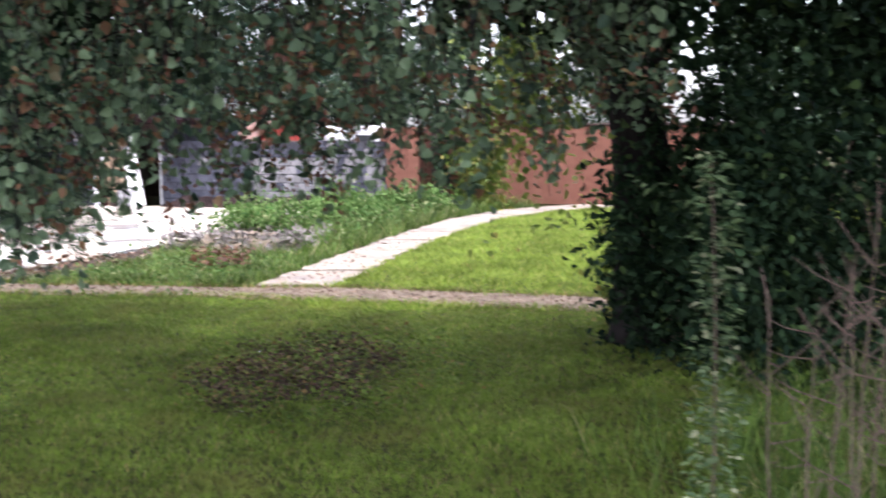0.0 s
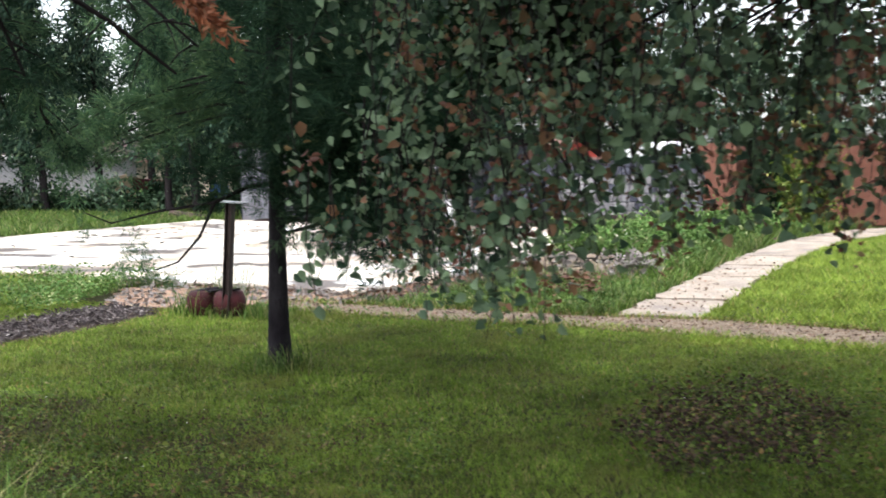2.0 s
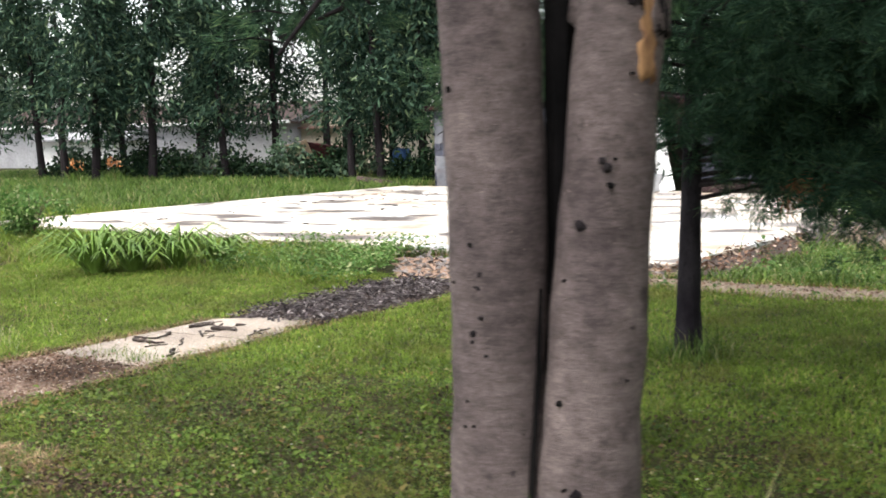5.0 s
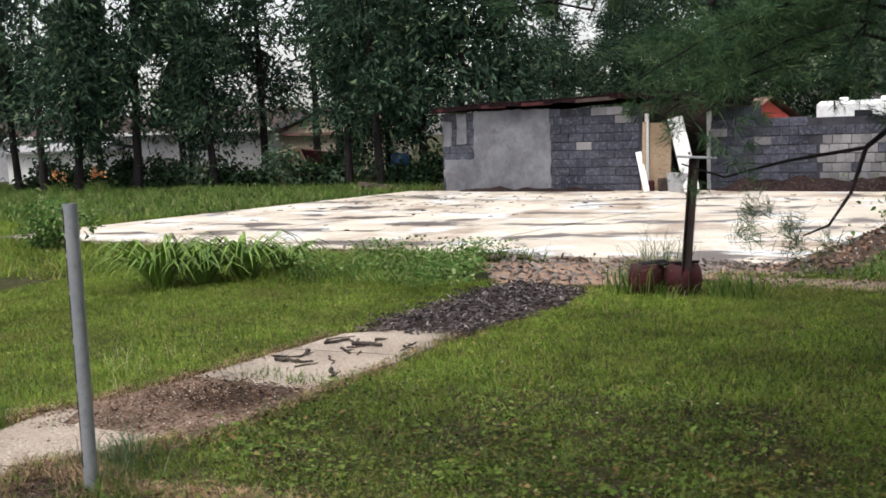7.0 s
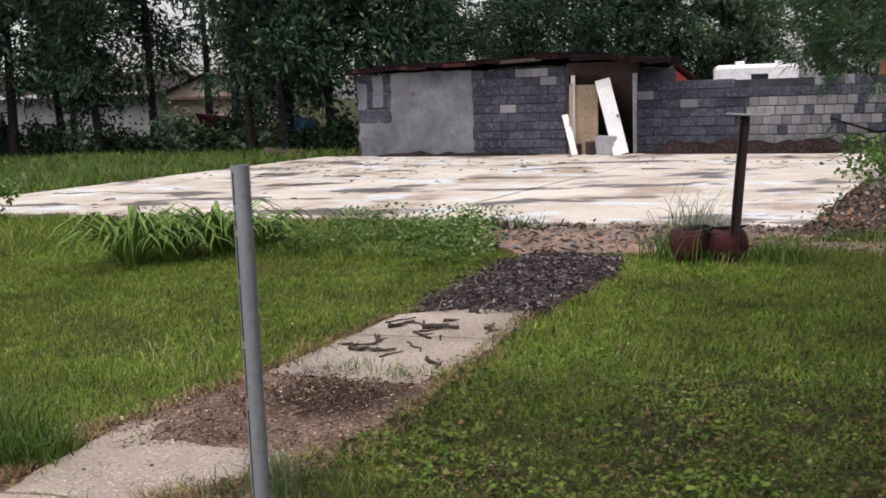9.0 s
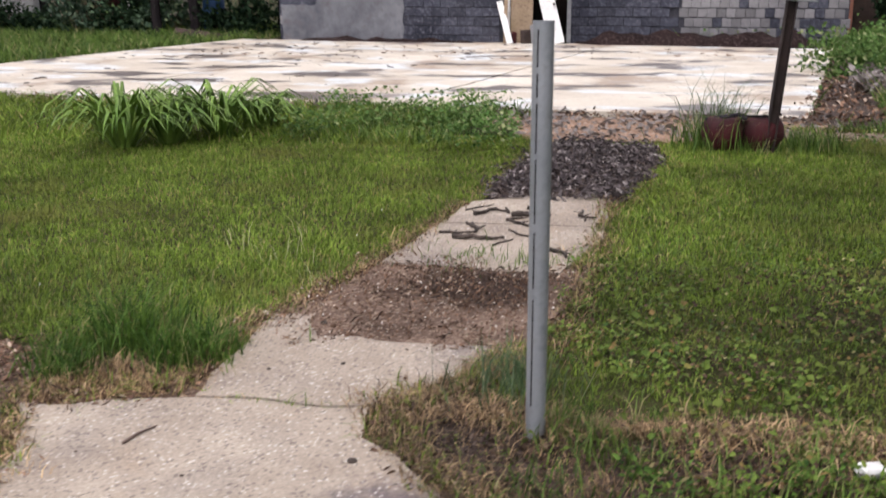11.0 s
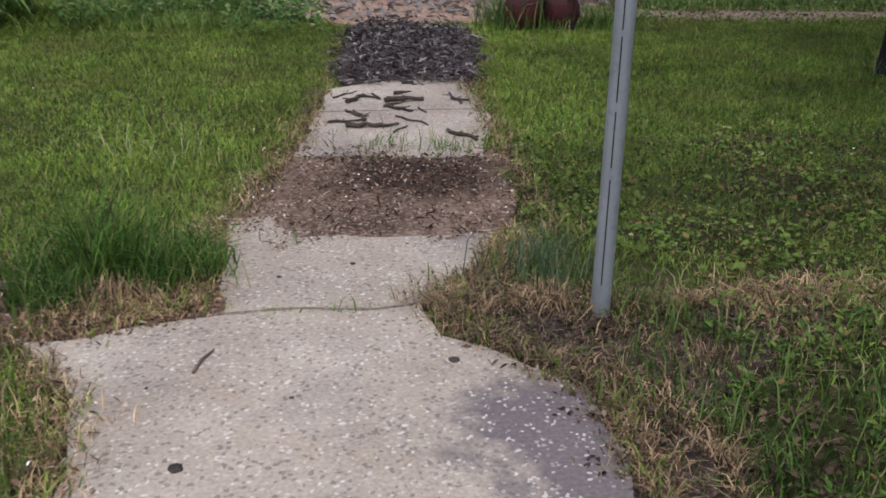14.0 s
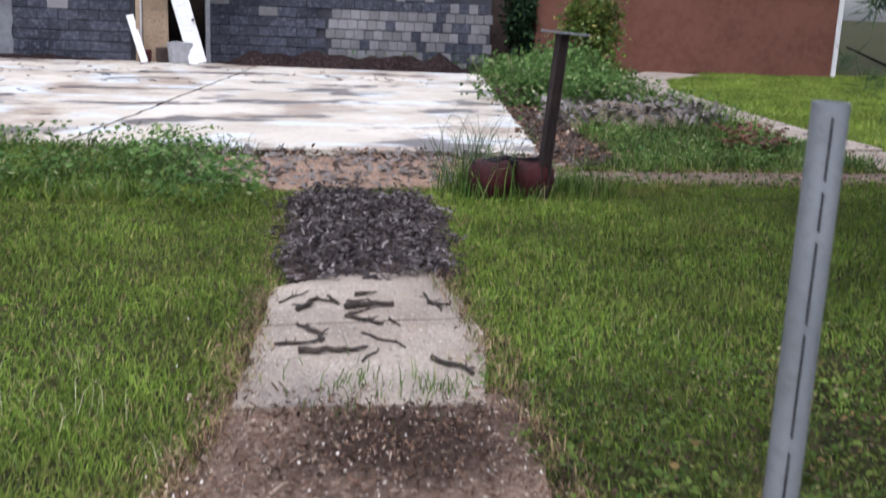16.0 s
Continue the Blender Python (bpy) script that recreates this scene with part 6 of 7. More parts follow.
def flakes(name, region, count, low, high, mat, label, category, z=0.012, flat=0.35, wide=0.5):
    """Leaf litter, chips or pebbles strewn over a bed."""
    xs, ys = [q[0] for q in region], [q[1] for q in region]
    p = np.stack([rng.uniform(min(xs), max(xs), count * 3), rng.uniform(min(ys), max(ys), count * 3), rng.uniform(0.2, 1.0, count * 3) * z + 0.006], 1)
    p = p[inside(p, region, 0.12)][:count]
    n = len(p)
    L = rng.uniform(low, high, n)
    me = leaf_mesh(name, p, rng.normal(0, 1, (n, 3)) * np.array([1, 1, flat]), rng.normal(0, 0.5, (n, 3)) + np.array([0, 0, 1.0]), L, L * wide, 0.2)
    return tagged(part(name, me, mat), label, category, kind="stuff")


flakes("leaf_litter", LITTER, 3000, 0.006, 0.024, M_LITTER, "brown dead leaves and bits strewn between the slabs", "leaf litter", 0.03)
flakes("leaf_litter", LITTER, 420, 0.025, 0.07, M_LITTER, "curled brown stalks and twigs strewn between the slabs", "leaf litter", 0.035, 0.5, 0.12)
flakes("leaf_litter", [(-8.75, 6.3), (-8.62, 6.95), (-7.85, 6.9), (-7.95, 6.25)], 420, 0.012, 0.04, M_DEADWEED, "dark rotten leaves strewn between the slabs", "leaf litter", 0.03, 0.45, 0.4)
flakes("pebbles", LITTER, 520, 0.006, 0.016, M_WHITEBITS, "small pale chips and pebbles in the leaf litter", "pebbles", 0.03, 0.4, 0.7)
flakes("leaf_litter", DIRT_LEFT, 2600, 0.010, 0.035, M_LITTER, "brown dead leaves on bare dirt", "leaf litter")
flakes("leaf_litter", DIRT_LEFT, 160, 0.025, 0.07, M_DEADWEED, "dark dead stalks on bare dirt", "leaf litter", 0.03, 0.5, 0.15)
flakes("leaf_litter", DIRT_RIGHT, 1700, 0.008, 0.03, M_DEADWEED, "dark brown dead leaves on dirt", "leaf litter")
flakes("wood_chips", CHIPS, 3800, 0.02, 0.07, M_CHIPS, "dark grey wood chips covering the path", "wood chips", 0.07, 0.5, 0.27)
CHIP_MESHES = []
r = random.Random(19)
for k in range(10):
    g = Geo()
    g.box((r.uniform(0.045, 0.11), r.uniform(0.014, 0.03), r.uniform(0.006, 0.012)), Matrix(), 0.002)
    g.v = [(x, y + 0.25 * x * x * r.choice((-1, 1)), z + r.uniform(-0.002, 0.002)) for x, y, z in g.v]
    me = g.mesh("wood_chip")
    me.materials.append(M_CHIP)
    CHIP_MESHES.append(me)
made = 0
while made < 290:
    x, y = r.uniform(-8.4, -6.95), r.uniform(8.62, 11.2)
    if inside(np.array([[x, y, 0.0]]), CHIPS)[0]:
        part("wood_chip", r.choice(CHIP_MESHES), None, chip_bed, at=pose(x, y, r.uniform(0.02, 0.06), r.uniform(-25, 25), r.uniform(-20, 20), r.uniform(0, 180)))
        made += 1
flakes("rubble", CLAY, 700, 0.03, 0.12, M_PEBBLE, "pale broken rubble on clay", "rubble", 0.03)
flakes("rubble", [pad_at(-0.35, -0.6), pad_at(0.12, -0.6), pad_at(0.12, 9.5), pad_at(-0.35, 9.5)], 1900, 0.015, 0.07, M_LITTER, "broken edge rubble along the floor slab", "rubble", 0.05, 0.6)
flakes("rubble", [pad_at(-0.3, -0.2), pad_at(0.02, -0.2), pad_at(0.02, 6.0), pad_at(-0.3, 6.0)], 420, 0.04, 0.12, M_PEBBLE, "pale concrete crumbs along the floor slab", "rubble", 0.05, 0.6)
flakes("rubble", [pad_at(0.0, -0.9), pad_at(10.8, -0.6), pad_at(10.8, 0.1), pad_at(0.0, 0.1)], 1800, 0.02, 0.09, M_LITTER, "broken rubble beside the floor slab", "rubble", 0.06, 0.6)
flakes("gravel", DIRT_LANE, 2200, 0.012, 0.04, M_LITTER, "pale gravel strewn on the lane", "gravel", 0.015)
flakes("leaf_litter", SIDE_WALK[:4] + SIDE_WALK[-4:], 260, 0.02, 0.06, M_LITTER, "brown bits and clippings on the side path", "leaf litter", 0.028)
flakes("leaf_litter", DIRT_LANE, 1500, 0.012, 0.045, M_LITTER, "brown bits along the lane", "leaf litter", 0.02)
flakes("rubble", [(-4.2, 14.9), (-1.9, 14.7), (-1.7, 16.5), (-3.8, 16.6)], 900, 0.05, 0.16, M_PEBBLE, "broken pale stones on the gravel heap", "rubble", 0.30, 0.6)
flakes("debris", [pad_at(7.5, 1.0), pad_at(11.3, 1.0), pad_at(11.3, 13.0), pad_at(5.5, 13.0)], 110, 0.06, 0.22, M_LITTER, "brown scraps strewn on the floor slab", "debris", 0.01, 0.02, 0.16)
flakes("debris", [pad_at(0.6, 6.0), pad_at(11.0, 6.0), pad_at(11.0, 13.2), pad_at(1.0, 13.2)], 80, 0.06, 0.26, M_CHIPS, "dark scraps strewn on the floor slab", "debris", 0.01, 0.02, 0.12)
for ob in scene.objects:
    if ob.name.startswith("debris") and ob.get("kind") == "stuff":
        ob.location.z = 0.045


# ---- grass ----
def lawn(name, box, density, low, high, width, mat, label, keep=None, fine=True, wobble=0.05, beds=None):
    p = scatter(*box, density)
    bad = np.zeros(len(p), bool)
    for poly in (BARE if beds is None else beds):
        bad |= inside(p, poly, wobble)
    p = p[~bad]
    if keep is not None:
        p = p[keep(p)]
    n = len(p)
    tuft = 0.75 + 0.5 * (np.sin(p[:, 0] * 3.1 + 2 * np.sin(p[:, 1] * 2.3)) * np.sin(p[:, 1] * 2.7 + 1.5 * np.sin(p[:, 0] * 1.9)) * 0.5 + 0.5)
    h = rng.uniform(low, high, n) * tuft
    me = blade_mesh(name, p - np.array([[0, 0, 0.012]]), h, np.full(n, width) * rng.uniform(0.7, 1.3, n), rng.uniform(0.3, 1.5, n), fine)
    return tagged(part(name, me, mat), label, "grass", kind="stuff")


def clumpy(p, share, f=2.1, s=0.0):
    v = np.sin(p[:, 0] * f + s + 1.7 * np.sin(p[:, 1] * f * 0.8)) * np.sin(p[:, 1] * f * 1.1 + s + 1.3 * np.sin(p[:, 0] * f * 0.9))
    return v > 1 - 2 * share


def weedy(p):
    """The worn part of the lawn, where clover and low weeds stand between bare gaps; it fades out at its rim."""
    x, y = p[:, 0] + rng.normal(0, 0.3, len(p)), p[:, 1] + rng.normal(0, 0.35, len(p))
    return (x + 0.5 * y > -5.0 + 0.35 * np.sin(p[:, 1] * 2.1)) & (p[:, 0] > -8.0) & (x < -2.6 + 0.5 * np.sin(p[:, 1] * 1.7)) & (y < 6.9 + 0.6 * np.sin(p[:, 0] * 1.9) + 0.3 * np.sin(p[:, 0] * 4.7))


def off_patch(p):
    """Thins the blades over the dark dead patch under the broadleaf tree."""
    d = ((p[:, 0] + 0.5) / 0.62) ** 2 + ((p[:, 1] - 7.55) / 1.0) ** 2 - 0.5 * np.sin(p[:, 0] * 7 + 1) * np.sin(p[:, 1] * 5)
    return (d > 1) | (rng.uniform(0, 1, len(p)) < 0.3)


def off_dirt(p):
    u = rng.uniform(0, 1, len(p))
    thin = weedy(p) & (u < np.where(clumpy(p, 0.45, 4.3, 0.7) | clumpy(p, 0.3, 7.3, 1.9), 0.9, 0.5))
    thin |= (p[:, 0] > -8.35) & (p[:, 0] < -6.0) & (p[:, 1] < 4.6) & (u < 0.86)
    return ~thin & off_patch(p) & (~inside(p, DIRT_RIGHT, 0.2) | (rng.uniform(0, 1, len(p)) < 0.08))


lawn("lawn_grass", (-12.5, 3.0, 3.0, 7.2), 5600, 0.022, 0.062, 0.0044, M_GRASS, "mown green lawn grass with yellowish patches", off_dirt)
lawn("lawn_grass", (-13.5, 4.5, 7.2, 11.6), 3600, 0.024, 0.062, 0.006, M_GRASS, "mown green lawn grass with yellowish patches", off_patch)
lawn("lawn_grass", (-13.5, 4.5, 0.0, 3.0), 500, 0.03, 0.07, 0.009, M_GRASS, "mown green lawn grass at the roadside", None, False)
lawn("lawn_grass", (-1.1, 13.0, 10.3, 26.0), 900, 0.04, 0.09, 0.02, M_GRASS_FAR, "mown lawn beside the building, coloured bright for sunlight", lambda p: p[:, 0] > np.interp(p[:, 1], [q[1] for q in SIDE_WALK_R], [q[0] for q in SIDE_WALK_R]) - 0.06, False, 0.03)
lawn("lawn_grass", (-22.0, -9.0, 11.0, 19.0), 420, 0.06, 0.16, 0.018, M_GRASS, "green lawn grass at the slab's edge", None, False)
lawn("lawn_grass", (-40.0, -15.0, 18.0, 34.0), 150, 0.08, 0.26, 0.04, M_TALL, "rough green grass before the evergreens", None, False)
lawn("rough_grass", (-10.4, -8.0, 11.0, 13.6), 600, 0.05, 0.26, 0.010, M_TALL, "tall rough grass and weeds along the slab", lambda p: ~inside(p, [(-9.0, 9.0), (-7.0, 9.0), (-7.6, 13.0), (-8.6, 13.0)]))
lawn("rough_grass", (-5.2, 0.0, 11.6, 15.2), 800, 0.06, 0.22, 0.012, M_TALL, "tall rough grass along the dirt lane", lambda p: p[:, 0] < np.interp(p[:, 1], [q[1] for q in SIDE_WALK_L], [q[0] for q in SIDE_WALK_L]) + 0.05)
lawn("rough_grass", (-5.0, 2.0, 14.5, 25.5), 300, 0.10, 0.4, 0.02, M_TALL, "tall rough grass beside the slab", lambda p: p[:, 0] < np.interp(p[:, 1], [q[1] for q in SIDE_WALK_L], [q[0] for q in SIDE_WALK_L]) + 0.05, False)
lawn("shade_grass", (1.0, 5.0, 1.8, 7.8), 380, 0.10, 0.4, 0.008, M_TALL, "tall shaded grass by the thicket", lambda p: p[:, 0] > 1.4 + 0.22 * (p[:, 1] - 2.9).clip(0, 9))
lawn("dead_grass", (-8.6, -6.4, 3.8, 5.45), 7000, 0.012, 0.05, 0.0035, M_STRAW, "straw-coloured dead grass by the post", lambda p: inside(p, DIRT_RIGHT, 0.1), True, 0.05, [SIDEWALK, WALK_NEAR])
lawn("dead_grass", (-10.6, -9.2, 4.9, 6.2), 700, 0.02, 0.08, 0.004, M_STRAW, "brown dead grass at the pavement edge", lambda p: np.abs(p[:, 0] + 9.5 - 0.28 * (p[:, 1] - 5.2)) < 0.2, True, 0.05, [WALK_NEAR, SIDEWALK])


for bed in (WALK_NEAR, WALK_FAR, LITTER, CHIPS, SIDEWALK):
    mx, my = sum(q[0] for q in bed) / len(bed), sum(q[1] for q in bed) / len(bed)
    wide = [(mx + (x - mx) * 1.22, my + (y - my) * 1.06) for x, y in bed]
    xs, ys = [q[0] for q in wide], [q[1] for q in wide]
    lawn("dead_grass", (min(xs), max(xs), min(ys), max(ys)), 3000, 0.012, 0.05, 0.004, M_STRAW, "brown dead grass fringe along the path", lambda p, wide=wide: inside(p, wide, 0.08), True, 0.03, [WALK_NEAR, WALK_FAR, SIDEWALK, CHIPS, LITTER])


def edge_points(line, count, spread):
    """Places strewn along a bent line."""
    line = np.array(line)
    step = np.linalg.norm(np.diff(line, axis=0), axis=1)
    cum = np.concatenate([[0], np.cumsum(step)])
    s = rng.uniform(0, cum[-1], count)
    x, y = np.interp(s, cum, line[:, 0]), np.interp(s, cum, line[:, 1])
    wave = 0.55 + 0.45 * np.sin(s * 9) * np.sin(s * 4.3 + 1)
    return np.stack([x + rng.normal(0, 1, count) * spread * wave, y + rng.normal(0, 1, count) * spread * wave, np.full(count, 0.0)], 1)


def fringe(line, count, low, high, spread, width, mat, label, name):
    p = edge_points(line, count, spread)
    me = blade_mesh(name, p, rng.uniform(low, high, count), np.full(count, width) * rng.uniform(0.6, 1.3, count), rng.uniform(0.5, 1.6, count), True)
    return tagged(part(name, me, mat), label, "grass", kind="stuff")


EDGES = [([(-9.60, 2.95), (-9.62, 4.64), (-9.74, 4.90)], 1.0), ([(-9.83, 5.08), (-9.29, 5.22), (-9.22, 6.05)], 1.5), ([(-8.24, 2.95), (-8.18, 4.02), (-8.13, 4.42), (-8.30, 4.71), (-8.46, 4.96)], 1.6), ([(-8.47, 5.08), (-8.21, 5.34), (-8.03, 5.74)], 1.3),
         ([(-9.14, 6.05), (-8.79, 7.08), (-8.48, 8.54)], 0.8), ([(-7.85, 5.70), (-7.69, 7.24), (-7.50, 8.75)], 0.7)]
for line, much in EDGES:
    fringe(line, int(1700 * much), 0.02, 0.085, 0.075, 0.004, M_STRAW, "matted straw-brown dead grass along the pavement edge", "dead_grass")
    fringe(line, int(220 * much), 0.03, 0.11, 0.07, 0.005, M_GRASS, "green grass hanging over the pavement edge", "edge_grass")
    p = edge_points(line, int(420 * much), 0.08) + np.array([0, 0, 0.02])
    n = len(p)
    L = rng.uniform(0.010, 0.035, n)
    tagged(part("leaf_litter", leaf_mesh("leaf_litter", p, rng.normal(0, 1, (n, 3)) * np.array([1, 1, 0.4]), rng.normal(0, 0.5, (n, 3)) + np.array([0, 0, 1.0]), L, L * 0.4, 0.2), M_LITTER), "brown dead leaves caught along the pavement edge", "leaf litter", kind="stuff")
for line, count, spread in (([(-8.5, 5.12), (-8.1, 5.08), (-7.7, 4.95), (-7.2, 4.98), (-6.8, 4.88)], 3200, 0.10), ([(-8.3, 4.6), (-8.0, 4.45), (-7.95, 4.0), (-8.12, 3.6), (-8.16, 3.2)], 800, 0.05)):
    fringe(line, count, 0.03, 0.10, spread, 0.0045, M_STRAW, "flattened straw-brown dead grass on bare dirt", "dead_grass")
for half in (DIRT_LANE[:6], DIRT_LANE[6:]):
    fringe(half, 2600, 0.03, 0.11, 0.13, 0.008, M_GRASS, "green grass breaking over the lane's edge", "edge_grass")
    fringe(half, 1500, 0.02, 0.08, 0.12, 0.007, M_STRAW, "dead grass along the lane's edge", "dead_grass")
lawn("lawn_grass", (-12.0, -8.75, 4.6, 7.0), 200, 0.05, 0.11, 0.0055, M_TALL, "longer dark green blades in the lawn", None, True, 0.1)
lawn("lawn_grass", (-7.9, -4.0, 3.0, 8.6), 150, 0.05, 0.10, 0.005, M_TALL, "longer dark green blades in the lawn", off_dirt, True, 0.1)


def tuft(place, count, low, high, spread, width, mat, label, name="grass_tuft"):
    ob = thing(name, place, label, "grass")
    p = np.concatenate([rng.normal(0, spread, (count, 2)), np.zeros((count, 1)) - 0.01], 1)
    part("blade_sheaf", blade_mesh("blade_sheaf", p, rng.uniform(low, high, count), np.full(count, width), rng.uniform(0.2, 1.0, count)), mat, ob)
    return ob


tuft((-7.55, 4.51, 0), 110, 0.06, 0.2, 0.2, 0.006, M_TALL, "green grass growing through dirt")
tuft((-6.91, 4.43, 0), 260, 0.06, 0.18, 0.22, 0.006, M_TALL, "green grass growing through dirt")
for x, y, num, low, high, spread in ((-9.80, 5.34, 150, 0.08, 0.24, 0.055), (-9.70, 5.27, 130, 0.07, 0.22, 0.05), (-9.60, 5.58, 190, 0.16, 0.42, 0.06), (-9.50, 5.66, 120, 0.16, 0.36, 0.06),
                                     (-9.40, 5.44, 190, 0.10, 0.27, 0.06), (-9.30, 5.48, 170, 0.10, 0.26, 0.055), (-9.26, 5.62, 130, 0.10, 0.24, 0.06), (-9.80, 5.60, 90, 0.10, 0.28, 0.06)):
    tuft((x, y, 0), num, low, high, spread, 0.0065, M_CLUMP, "tall dark green grass tuft at the pavement edge")
    tuft((x, y - 0.02, 0), num // 3, low, high * 0.95, spread * 1.2, 0.005, M_TALL, "fresh green blades in a grass tuft")
for x, y, num in ((-9.56, 5.33, 260), (-9.62, 5.22, 200), (-9.44, 5.30, 220), (-9.70, 5.18, 150)):
    tuft((x, y, 0), num, 0.03, 0.13, 0.065, 0.004, M_STRAW, "brown dead grass below the green tuft")
r = random.Random(53)
for k in range(46):
    x, y = r.uniform(-7.85, -6.7), r.uniform(3.5, 4.75)
    ob = thing("low_weed", (x, y, 0), "low broad-leaved green weed on worn ground", "weed")
    num = r.randint(26, 46)
    turn = rng.uniform(0, 2 * math.pi, num)
    out = np.stack([np.cos(turn), np.sin(turn), rng.uniform(0.15, 0.8, num)], 1)
    L = rng.uniform(0.014, 0.034, num)
    part("leaves", leaf_mesh("leaves", out * rng.uniform(0.01, 0.09, (num, 1)) + np.array([0, 0, 0.02]), out, rng.normal(0, 0.3, (num, 3)) + np.array([0, 0, 1.0]), L, L * 0.5, 0.25), M_CLOVER if k % 3 else M_CLUMP, ob)
for x, y in ((-9.88, 4.60), (-9.81, 4.30), (-10.04, 4.76), (-9.76, 3.98), (-10.11, 4.37)):
    tuft((x, y, 0), 170, 0.05, 0.16, 0.10, 0.005, M_TALL, "brownish green grass tuft overhanging the concrete")
    tuft((x + 0.03, y, 0), 190, 0.04, 0.13, 0.11, 0.004, M_STRAW, "brown dead grass tuft overhanging the concrete")
for x, y, num in ((-7.64, 4.14, 120), (-7.30, 4.15, 200), (-7.04, 4.58, 90), (-7.52, 3.77, 240), (-7.12, 3.84, 240), (-6.67, 4.17, 200)):
    tuft((x, y, 0), num, 0.05, 0.17, 0.13, 0.006, M_TALL, "green grass growing through dirt")
r = random.Random(37)
for k in range(34):
    tuft((r.uniform(-8.0, -6.2), r.uniform(3.0, 4.55), 0), r.randint(70, 150), 0.03, 0.12, 0.075, 0.005, M_CLUMP, "low dark green grass clump by the pavement")
r = random.Random(91)
for k in range(26):
    x, y = r.uniform(-8.2, -6.9), r.uniform(4.2, 5.05)
    if not inside(np.array([[x, y, 0.0]]), DIRT_RIGHT)[0]:
        continue
    if k % 2:
        tuft((x, y, 0), 90, 0.03, 0.10, 0.07, 0.004, M_STRAW, "straw-coloured dead grass clump on dirt")
    else:
        tuft((x, y, 0), 60, 0.04, 0.14, 0.06, 0.005, M_TALL, "small green grass clump on dirt")
tuft((-8.03, 5.30, 0), 160, 0.10, 0.32, 0.10, 0.005, M_PALEWEED, "pale tall grass at the foot of the post")
tuft((-7.85, 5.00, 0), 160, 0.06, 0.2, 0.09, 0.005, M_TALL, "green grass at the foot of the post")
tuft((-8.32, 7.03, 0), 130, 0.05, 0.14, 0.16, 0.005, M_TALL, "small grass tuft between slabs")
tuft((-7.99, 7.00, 0), 90, 0.05, 0.15, 0.08, 0.005, M_TALL, "small grass tuft between slabs")
tuft((-6.44, 11.05, 0), 420, 0.15, 0.45, 0.16, 0.010, M_TALL, "tall grass growing beside the planter")
tuft((-5.62, 11.02, 0), 300, 0.10, 0.3, 0.15, 0.010, M_TALL, "tall grass growing before the planter")
tuft((-6.14, 10.87, 0), 170, 0.08, 0.24, 0.12, 0.008, M_TALL, "grass growing before the planter")
tuft((-6.35, 11.47, 0), 120, 0.4, 0.85, 0.14, 0.007, M_PALEWEED, "pale seeding weeds behind the planter")
tuft((-3.45, 4.1, 0), 380, 0.2, 0.78, 0.15, 0.008, M_TALL, "tall grass beside the double trunk")
tuft((-3.15, 3.95, 0), 160, 0.15, 0.45, 0.18, 0.006, M_TALL, "tall grass beside the double trunk")
for x, y in ((-9.55, 7.15), (-9.42, 6.95), (-9.25, 7.05), (-9.08, 6.6), (-9.7, 7.4), (-9.35, 7.5)):
    tuft((x, y, 0), 9, 0.12, 0.2, 0.05, 0.0026, M_SEED, "pale seeding grass stems in the lawn")
tuft((-4.2, 8.5, 0), 200, 0.10, 0.3, 0.15, 0.008, M_TALL, "grass around the pine's foot")
tuft((1.75, 3.2, 0), 420, 0.2, 0.65, 0.2, 0.006, M_PALEWEED, "pale tall grass around dry stalks")
tuft((2.05, 3.6, 0), 420, 0.2, 0.6, 0.25, 0.007, M_TALL, "tall grass around dry stalks")
tuft((2.1, 5.3, 0), 260, 0.25, 0.6, 0.3, 0.008, M_TALL, "long arching grass by the thicket")


def lily(place, count, seed, size):
    """A fountain of long arching leaves."""
    ob = thing("day_lily", place, "clump of arching day lily leaves on the lawn", "lily")
    r = random.Random(seed)
    for _ in range(count):
        g = Geo()
        a, reach, h = r.uniform(0, 6.28), r.uniform(0.25, 0.6) * size, r.uniform(0.24, 0.48) * size
        d, s = Vector((math.cos(a), math.sin(a), 0)), Vector((-math.sin(a), math.cos(a), 0))
        o = d * r.uniform(0, 0.12)
        w = r.uniform(0.012, 0.021)
        prev = None
        for k, t in enumerate((0, 0.3, 0.6, 0.85, 1.0)):
            c = o + d * (reach * t) + Vector((0, 0, h * (2.6 * t - 2.2 * t * t)))
            ww = w * (1 - t ** 3)
            g.v += [tuple(c - s * ww + Vector((0, 0, 0.006))), tuple(c), tuple(c + s * ww + Vector((0, 0, 0.006)))]
            if k:
                b = len(g.v) - 6
                g.f += [(b, b + 1, b + 4, b + 3), (b + 1, b + 2, b + 5, b + 4)]
        part("leaf", g, M_LILY, ob)
    return ob


lily((-11.75, 10.65, 0), 95, 1, 1.55)
lily((-11.4, 10.95, 0), 80, 2, 1.35)
lily((-11.05, 11.3, 0), 80, 5, 1.45)
lily((-10.85, 11.9, 0), 70, 3, 1.0)
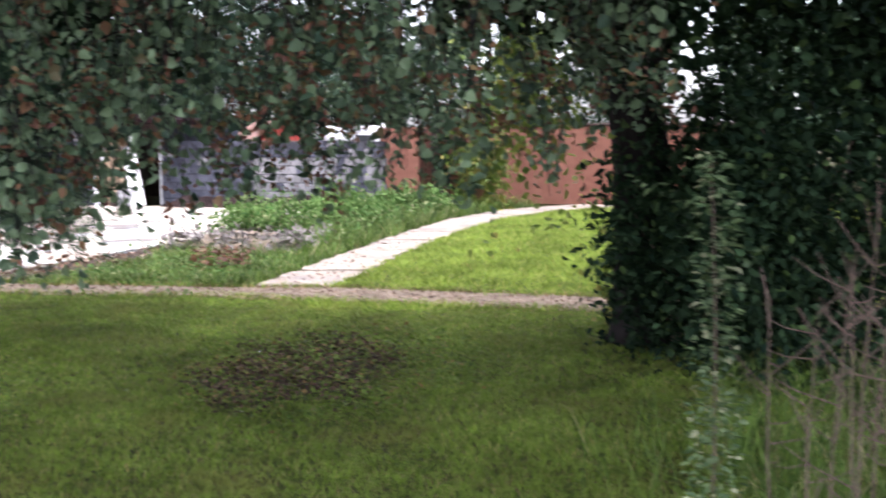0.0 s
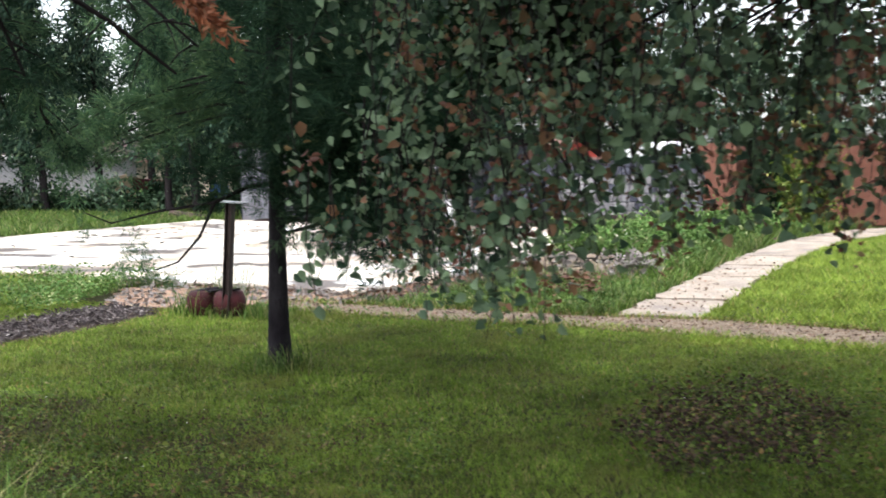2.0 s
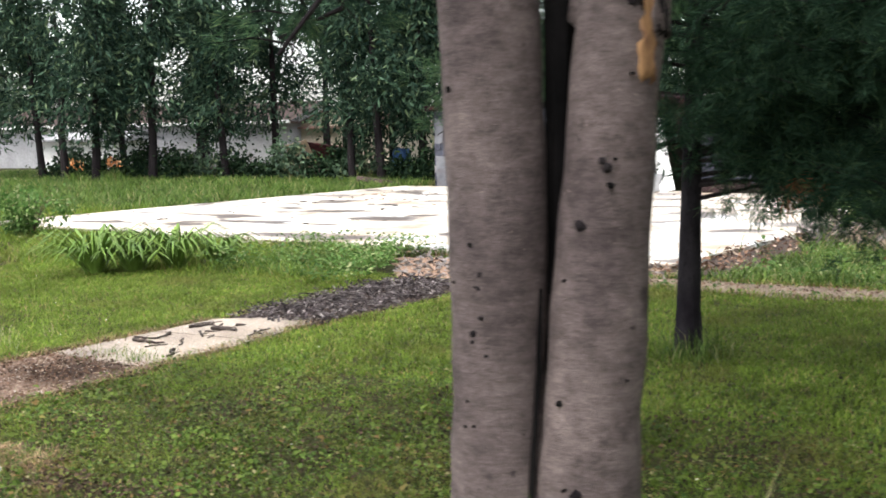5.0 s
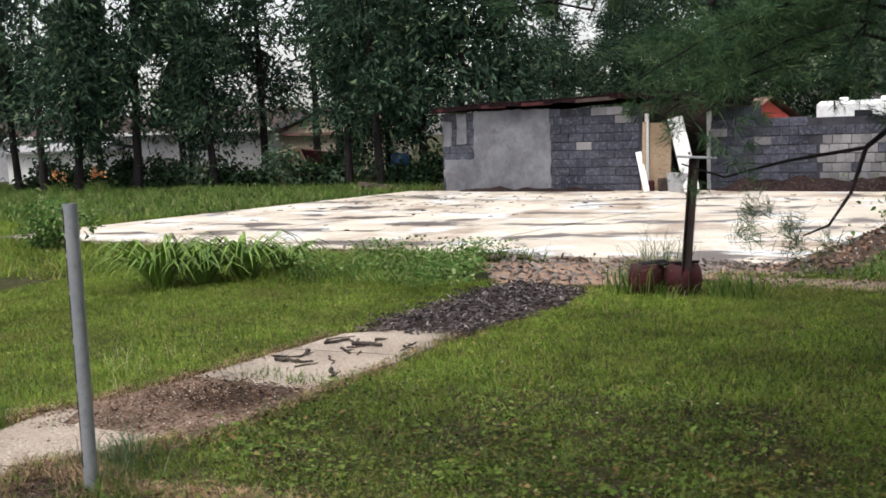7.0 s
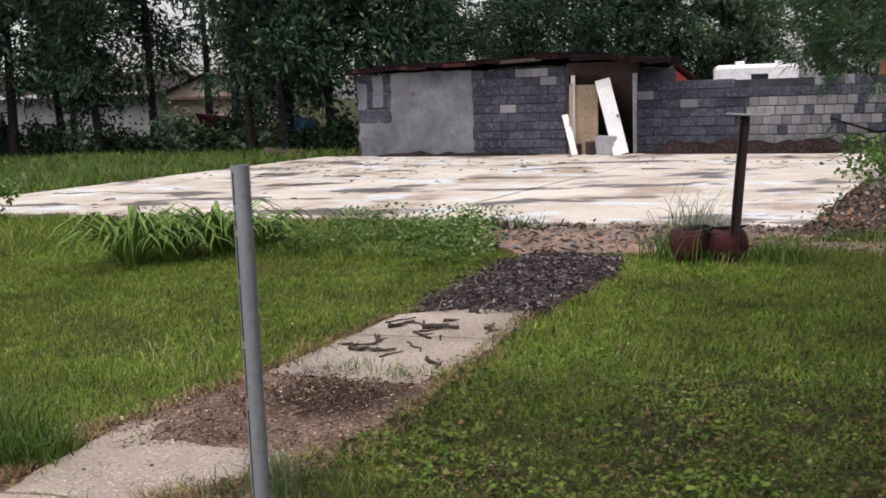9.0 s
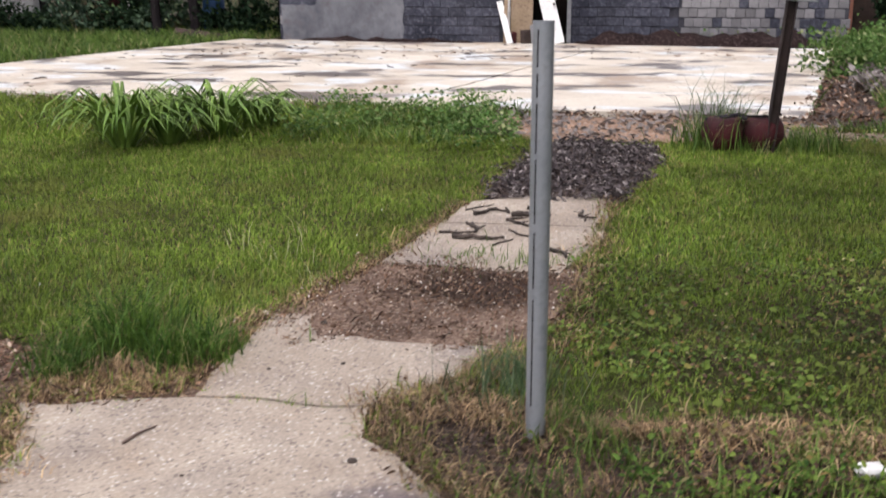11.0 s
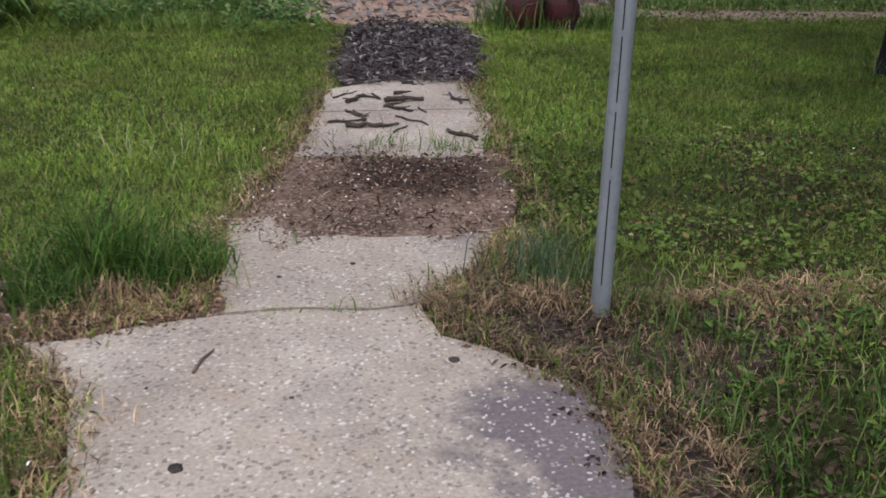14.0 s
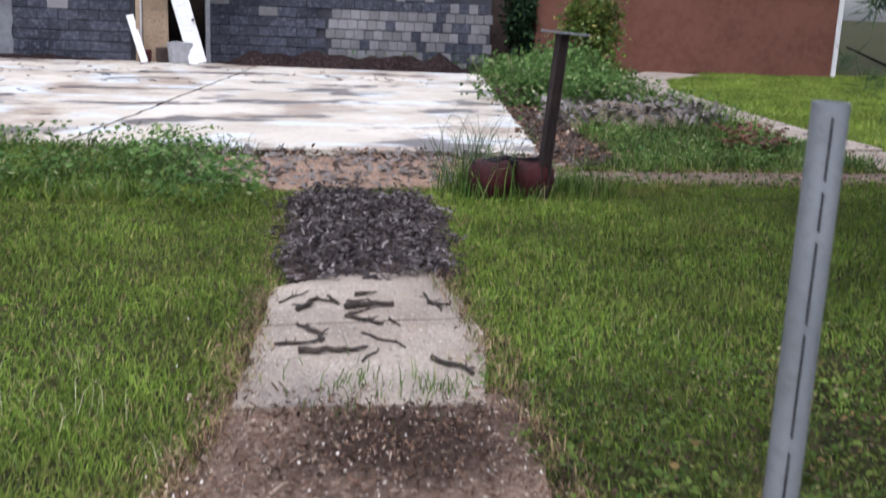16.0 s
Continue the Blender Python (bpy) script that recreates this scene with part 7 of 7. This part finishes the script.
for x, y in ((-27.32, 28.38), (-26.69, 27.65), (-27.96, 27.29)):
    ob = thing("orange_lily", (x, y, 0), "orange flowering lily before the evergreens", "lily")
    tip = np.repeat(np.array([[0, 0, 0.75], [0.2, 0.1, 0.65], [-0.15, 0.1, 0.6]]), 7, 0) + rng.normal(0, 0.06, (21, 3))
    part("flowers", leaf_mesh("flowers", tip, rng.normal(0, 1, (21, 3)), rng.normal(0, 1, (21, 3)), 0.11, 0.07), M_ORANGE, ob, "orange petals")
    p = np.concatenate([rng.normal(0, 0.2, (70, 2)), np.zeros((70, 1))], 1)
    part("leaves", blade_mesh("leaves", p, rng.uniform(0.3, 0.7, 70), np.full(70, 0.03), rng.uniform(0.3, 0.9, 70)), M_TALL, ob)


def broadleaf(name, box, count, low, high, mat, label, keep, category="weeds", z=0.06):
    p = np.stack([rng.uniform(box[0], box[1], count), rng.uniform(box[2], box[3], count), rng.uniform(0.2, 1.0, count) * z], 1)
    p = p[keep(p)]
    bad = np.zeros(len(p), bool)
    for poly in BARE:
        bad |= inside(p, poly, 0.05)
    p = p[~bad]
    n = len(p)
    L = rng.uniform(low, high, n)
    me = leaf_mesh(name, p, rng.normal(0, 1, (n, 3)) * np.array([1, 1, 0.45]), rng.normal(0, 0.35, (n, 3)) + np.array([0, 0, 1.0]), L, L * 0.75, 0.2)
    return tagged(part(name, me, mat), label, category, kind="stuff")


broadleaf("clover", (-8.0, 1.0, 3.0, 7.6), 52000, 0.010, 0.024, M_CLOVER, "clover and small broad weeds in the lawn", lambda p: weedy(p) & (clumpy(p, 0.55, 3.1) | clumpy(p, 0.35, 6.7, 0.4)), "clover", 0.055)
broadleaf("clover", (-8.0, -2.4, 3.0, 7.2), 9000, 0.022, 0.045, M_CLOVER, "larger broad-leaved weeds in the worn lawn", lambda p: weedy(p) & clumpy(p, 0.4, 5.3, 2.2), "weeds", 0.06)
def frayed(cx, cy, rx, ry, soft):
    """Keeps points round a middle, thinning out towards an uneven rim."""
    def keep(p):
        d = ((p[:, 0] - cx) / rx) ** 2 + ((p[:, 1] - cy) / ry) ** 2
        d = d - 0.55 * np.sin(p[:, 0] * 7 + 1) * np.sin(p[:, 1] * 5) - 0.3 * np.sin(p[:, 0] * 17) * np.sin(p[:, 1] * 13 + 2)
        return d < rng.uniform(1 - soft, 1 + soft, len(p))
    return keep


broadleaf("weed_patch", (-2.0, 1.0, 5.6, 9.6), 15000, 0.015, 0.045, M_DEADWEED, "dark brown patch of dead weeds in the lawn", frayed(-0.5, 7.55, 0.6, 1.0, 0.7), "weeds", 0.10)
broadleaf("weed_patch", (-2.0, 1.4, 5.6, 9.8), 12000, 0.015, 0.04, M_CLOVER, "green weeds over a dead patch", frayed(-0.3, 7.7, 0.9, 1.3, 0.9), "weeds", 0.12)
broadleaf("dead_weeds", (-7.9, -2.6, 3.0, 7.0), 20000, 0.008, 0.024, M_DEADWEED, "brown dead weeds matted in the lawn", lambda p: (clumpy(p, 0.4, 4.3, 0.7) | clumpy(p, 0.3, 7.7, 2.7) | (rng.uniform(0, 1, len(p)) < 0.25)) & (p[:, 0] + 0.5 * p[:, 1] > -4.9), "weeds", 0.05)
broadleaf("dead_weeds", (-8.1, -5.9, 3.0, 4.9), 7000, 0.010, 0.03, M_DEADWEED, "dark brown dead weeds between grass clumps", lambda p: clumpy(p, 0.6, 5.1, 0.3), "weeds", 0.03)
broadleaf("lawn_weeds", (-8.0, -2.0, 3.0, 7.6), 22000, 0.010, 0.028, M_TALL, "dark green broad weeds in the lawn", lambda p: clumpy(p, 0.5, 6.1, 1.3) & (p[:, 0] + 0.5 * p[:, 1] > -4.9), "weeds", 0.05)
broadleaf("weeds", (-10.4, -8.2, 10.6, 13.4), 5200, 0.025, 0.065, M_WEED, "leafy green weeds along the slab", lambda p: clumpy(p, 0.6, 1.7, 1.0), "weeds", 0.28)
broadleaf("weeds", (-5.2, -0.8, 11.0, 14.6), 2600, 0.025, 0.06, M_WEED, "leafy green weeds along the dirt lane", lambda p: clumpy(p, 0.6, 1.9, 2.0) & (p[:, 0] < -1.9), "weeds", 0.16)
broadleaf("weeds", (-4.6, 1.0, 15.0, 25.0), 6500, 0.035, 0.09, M_WEED, "leafy green weeds beside the slab", lambda p: (p[:, 0] < np.interp(p[:, 1], [q[1] for q in SIDE_WALK_L], [q[0] for q in SIDE_WALK_L]) - 0.1) & clumpy(p, 0.7, 1.1), "weeds", 0.4)
broadleaf("weeds", (-3.2, -2.0, 12.6, 13.8), 500, 0.05, 0.1, M_RUSTLEAF, "rusty orange dead weeds", lambda p: ((p[:, 0] + 2.6) / 0.4) ** 2 + ((p[:, 1] - 13.2) / 0.35) ** 2 < 1, "weeds", 0.3)
broadleaf("flowers", (-12.0, -0.5, 3.5, 12.8), 60, 0.010, 0.02, M_WHITEPETAL, "tiny white flowers in the grass", lambda p: p[:, 0] < 50, "flowers", 0.16)
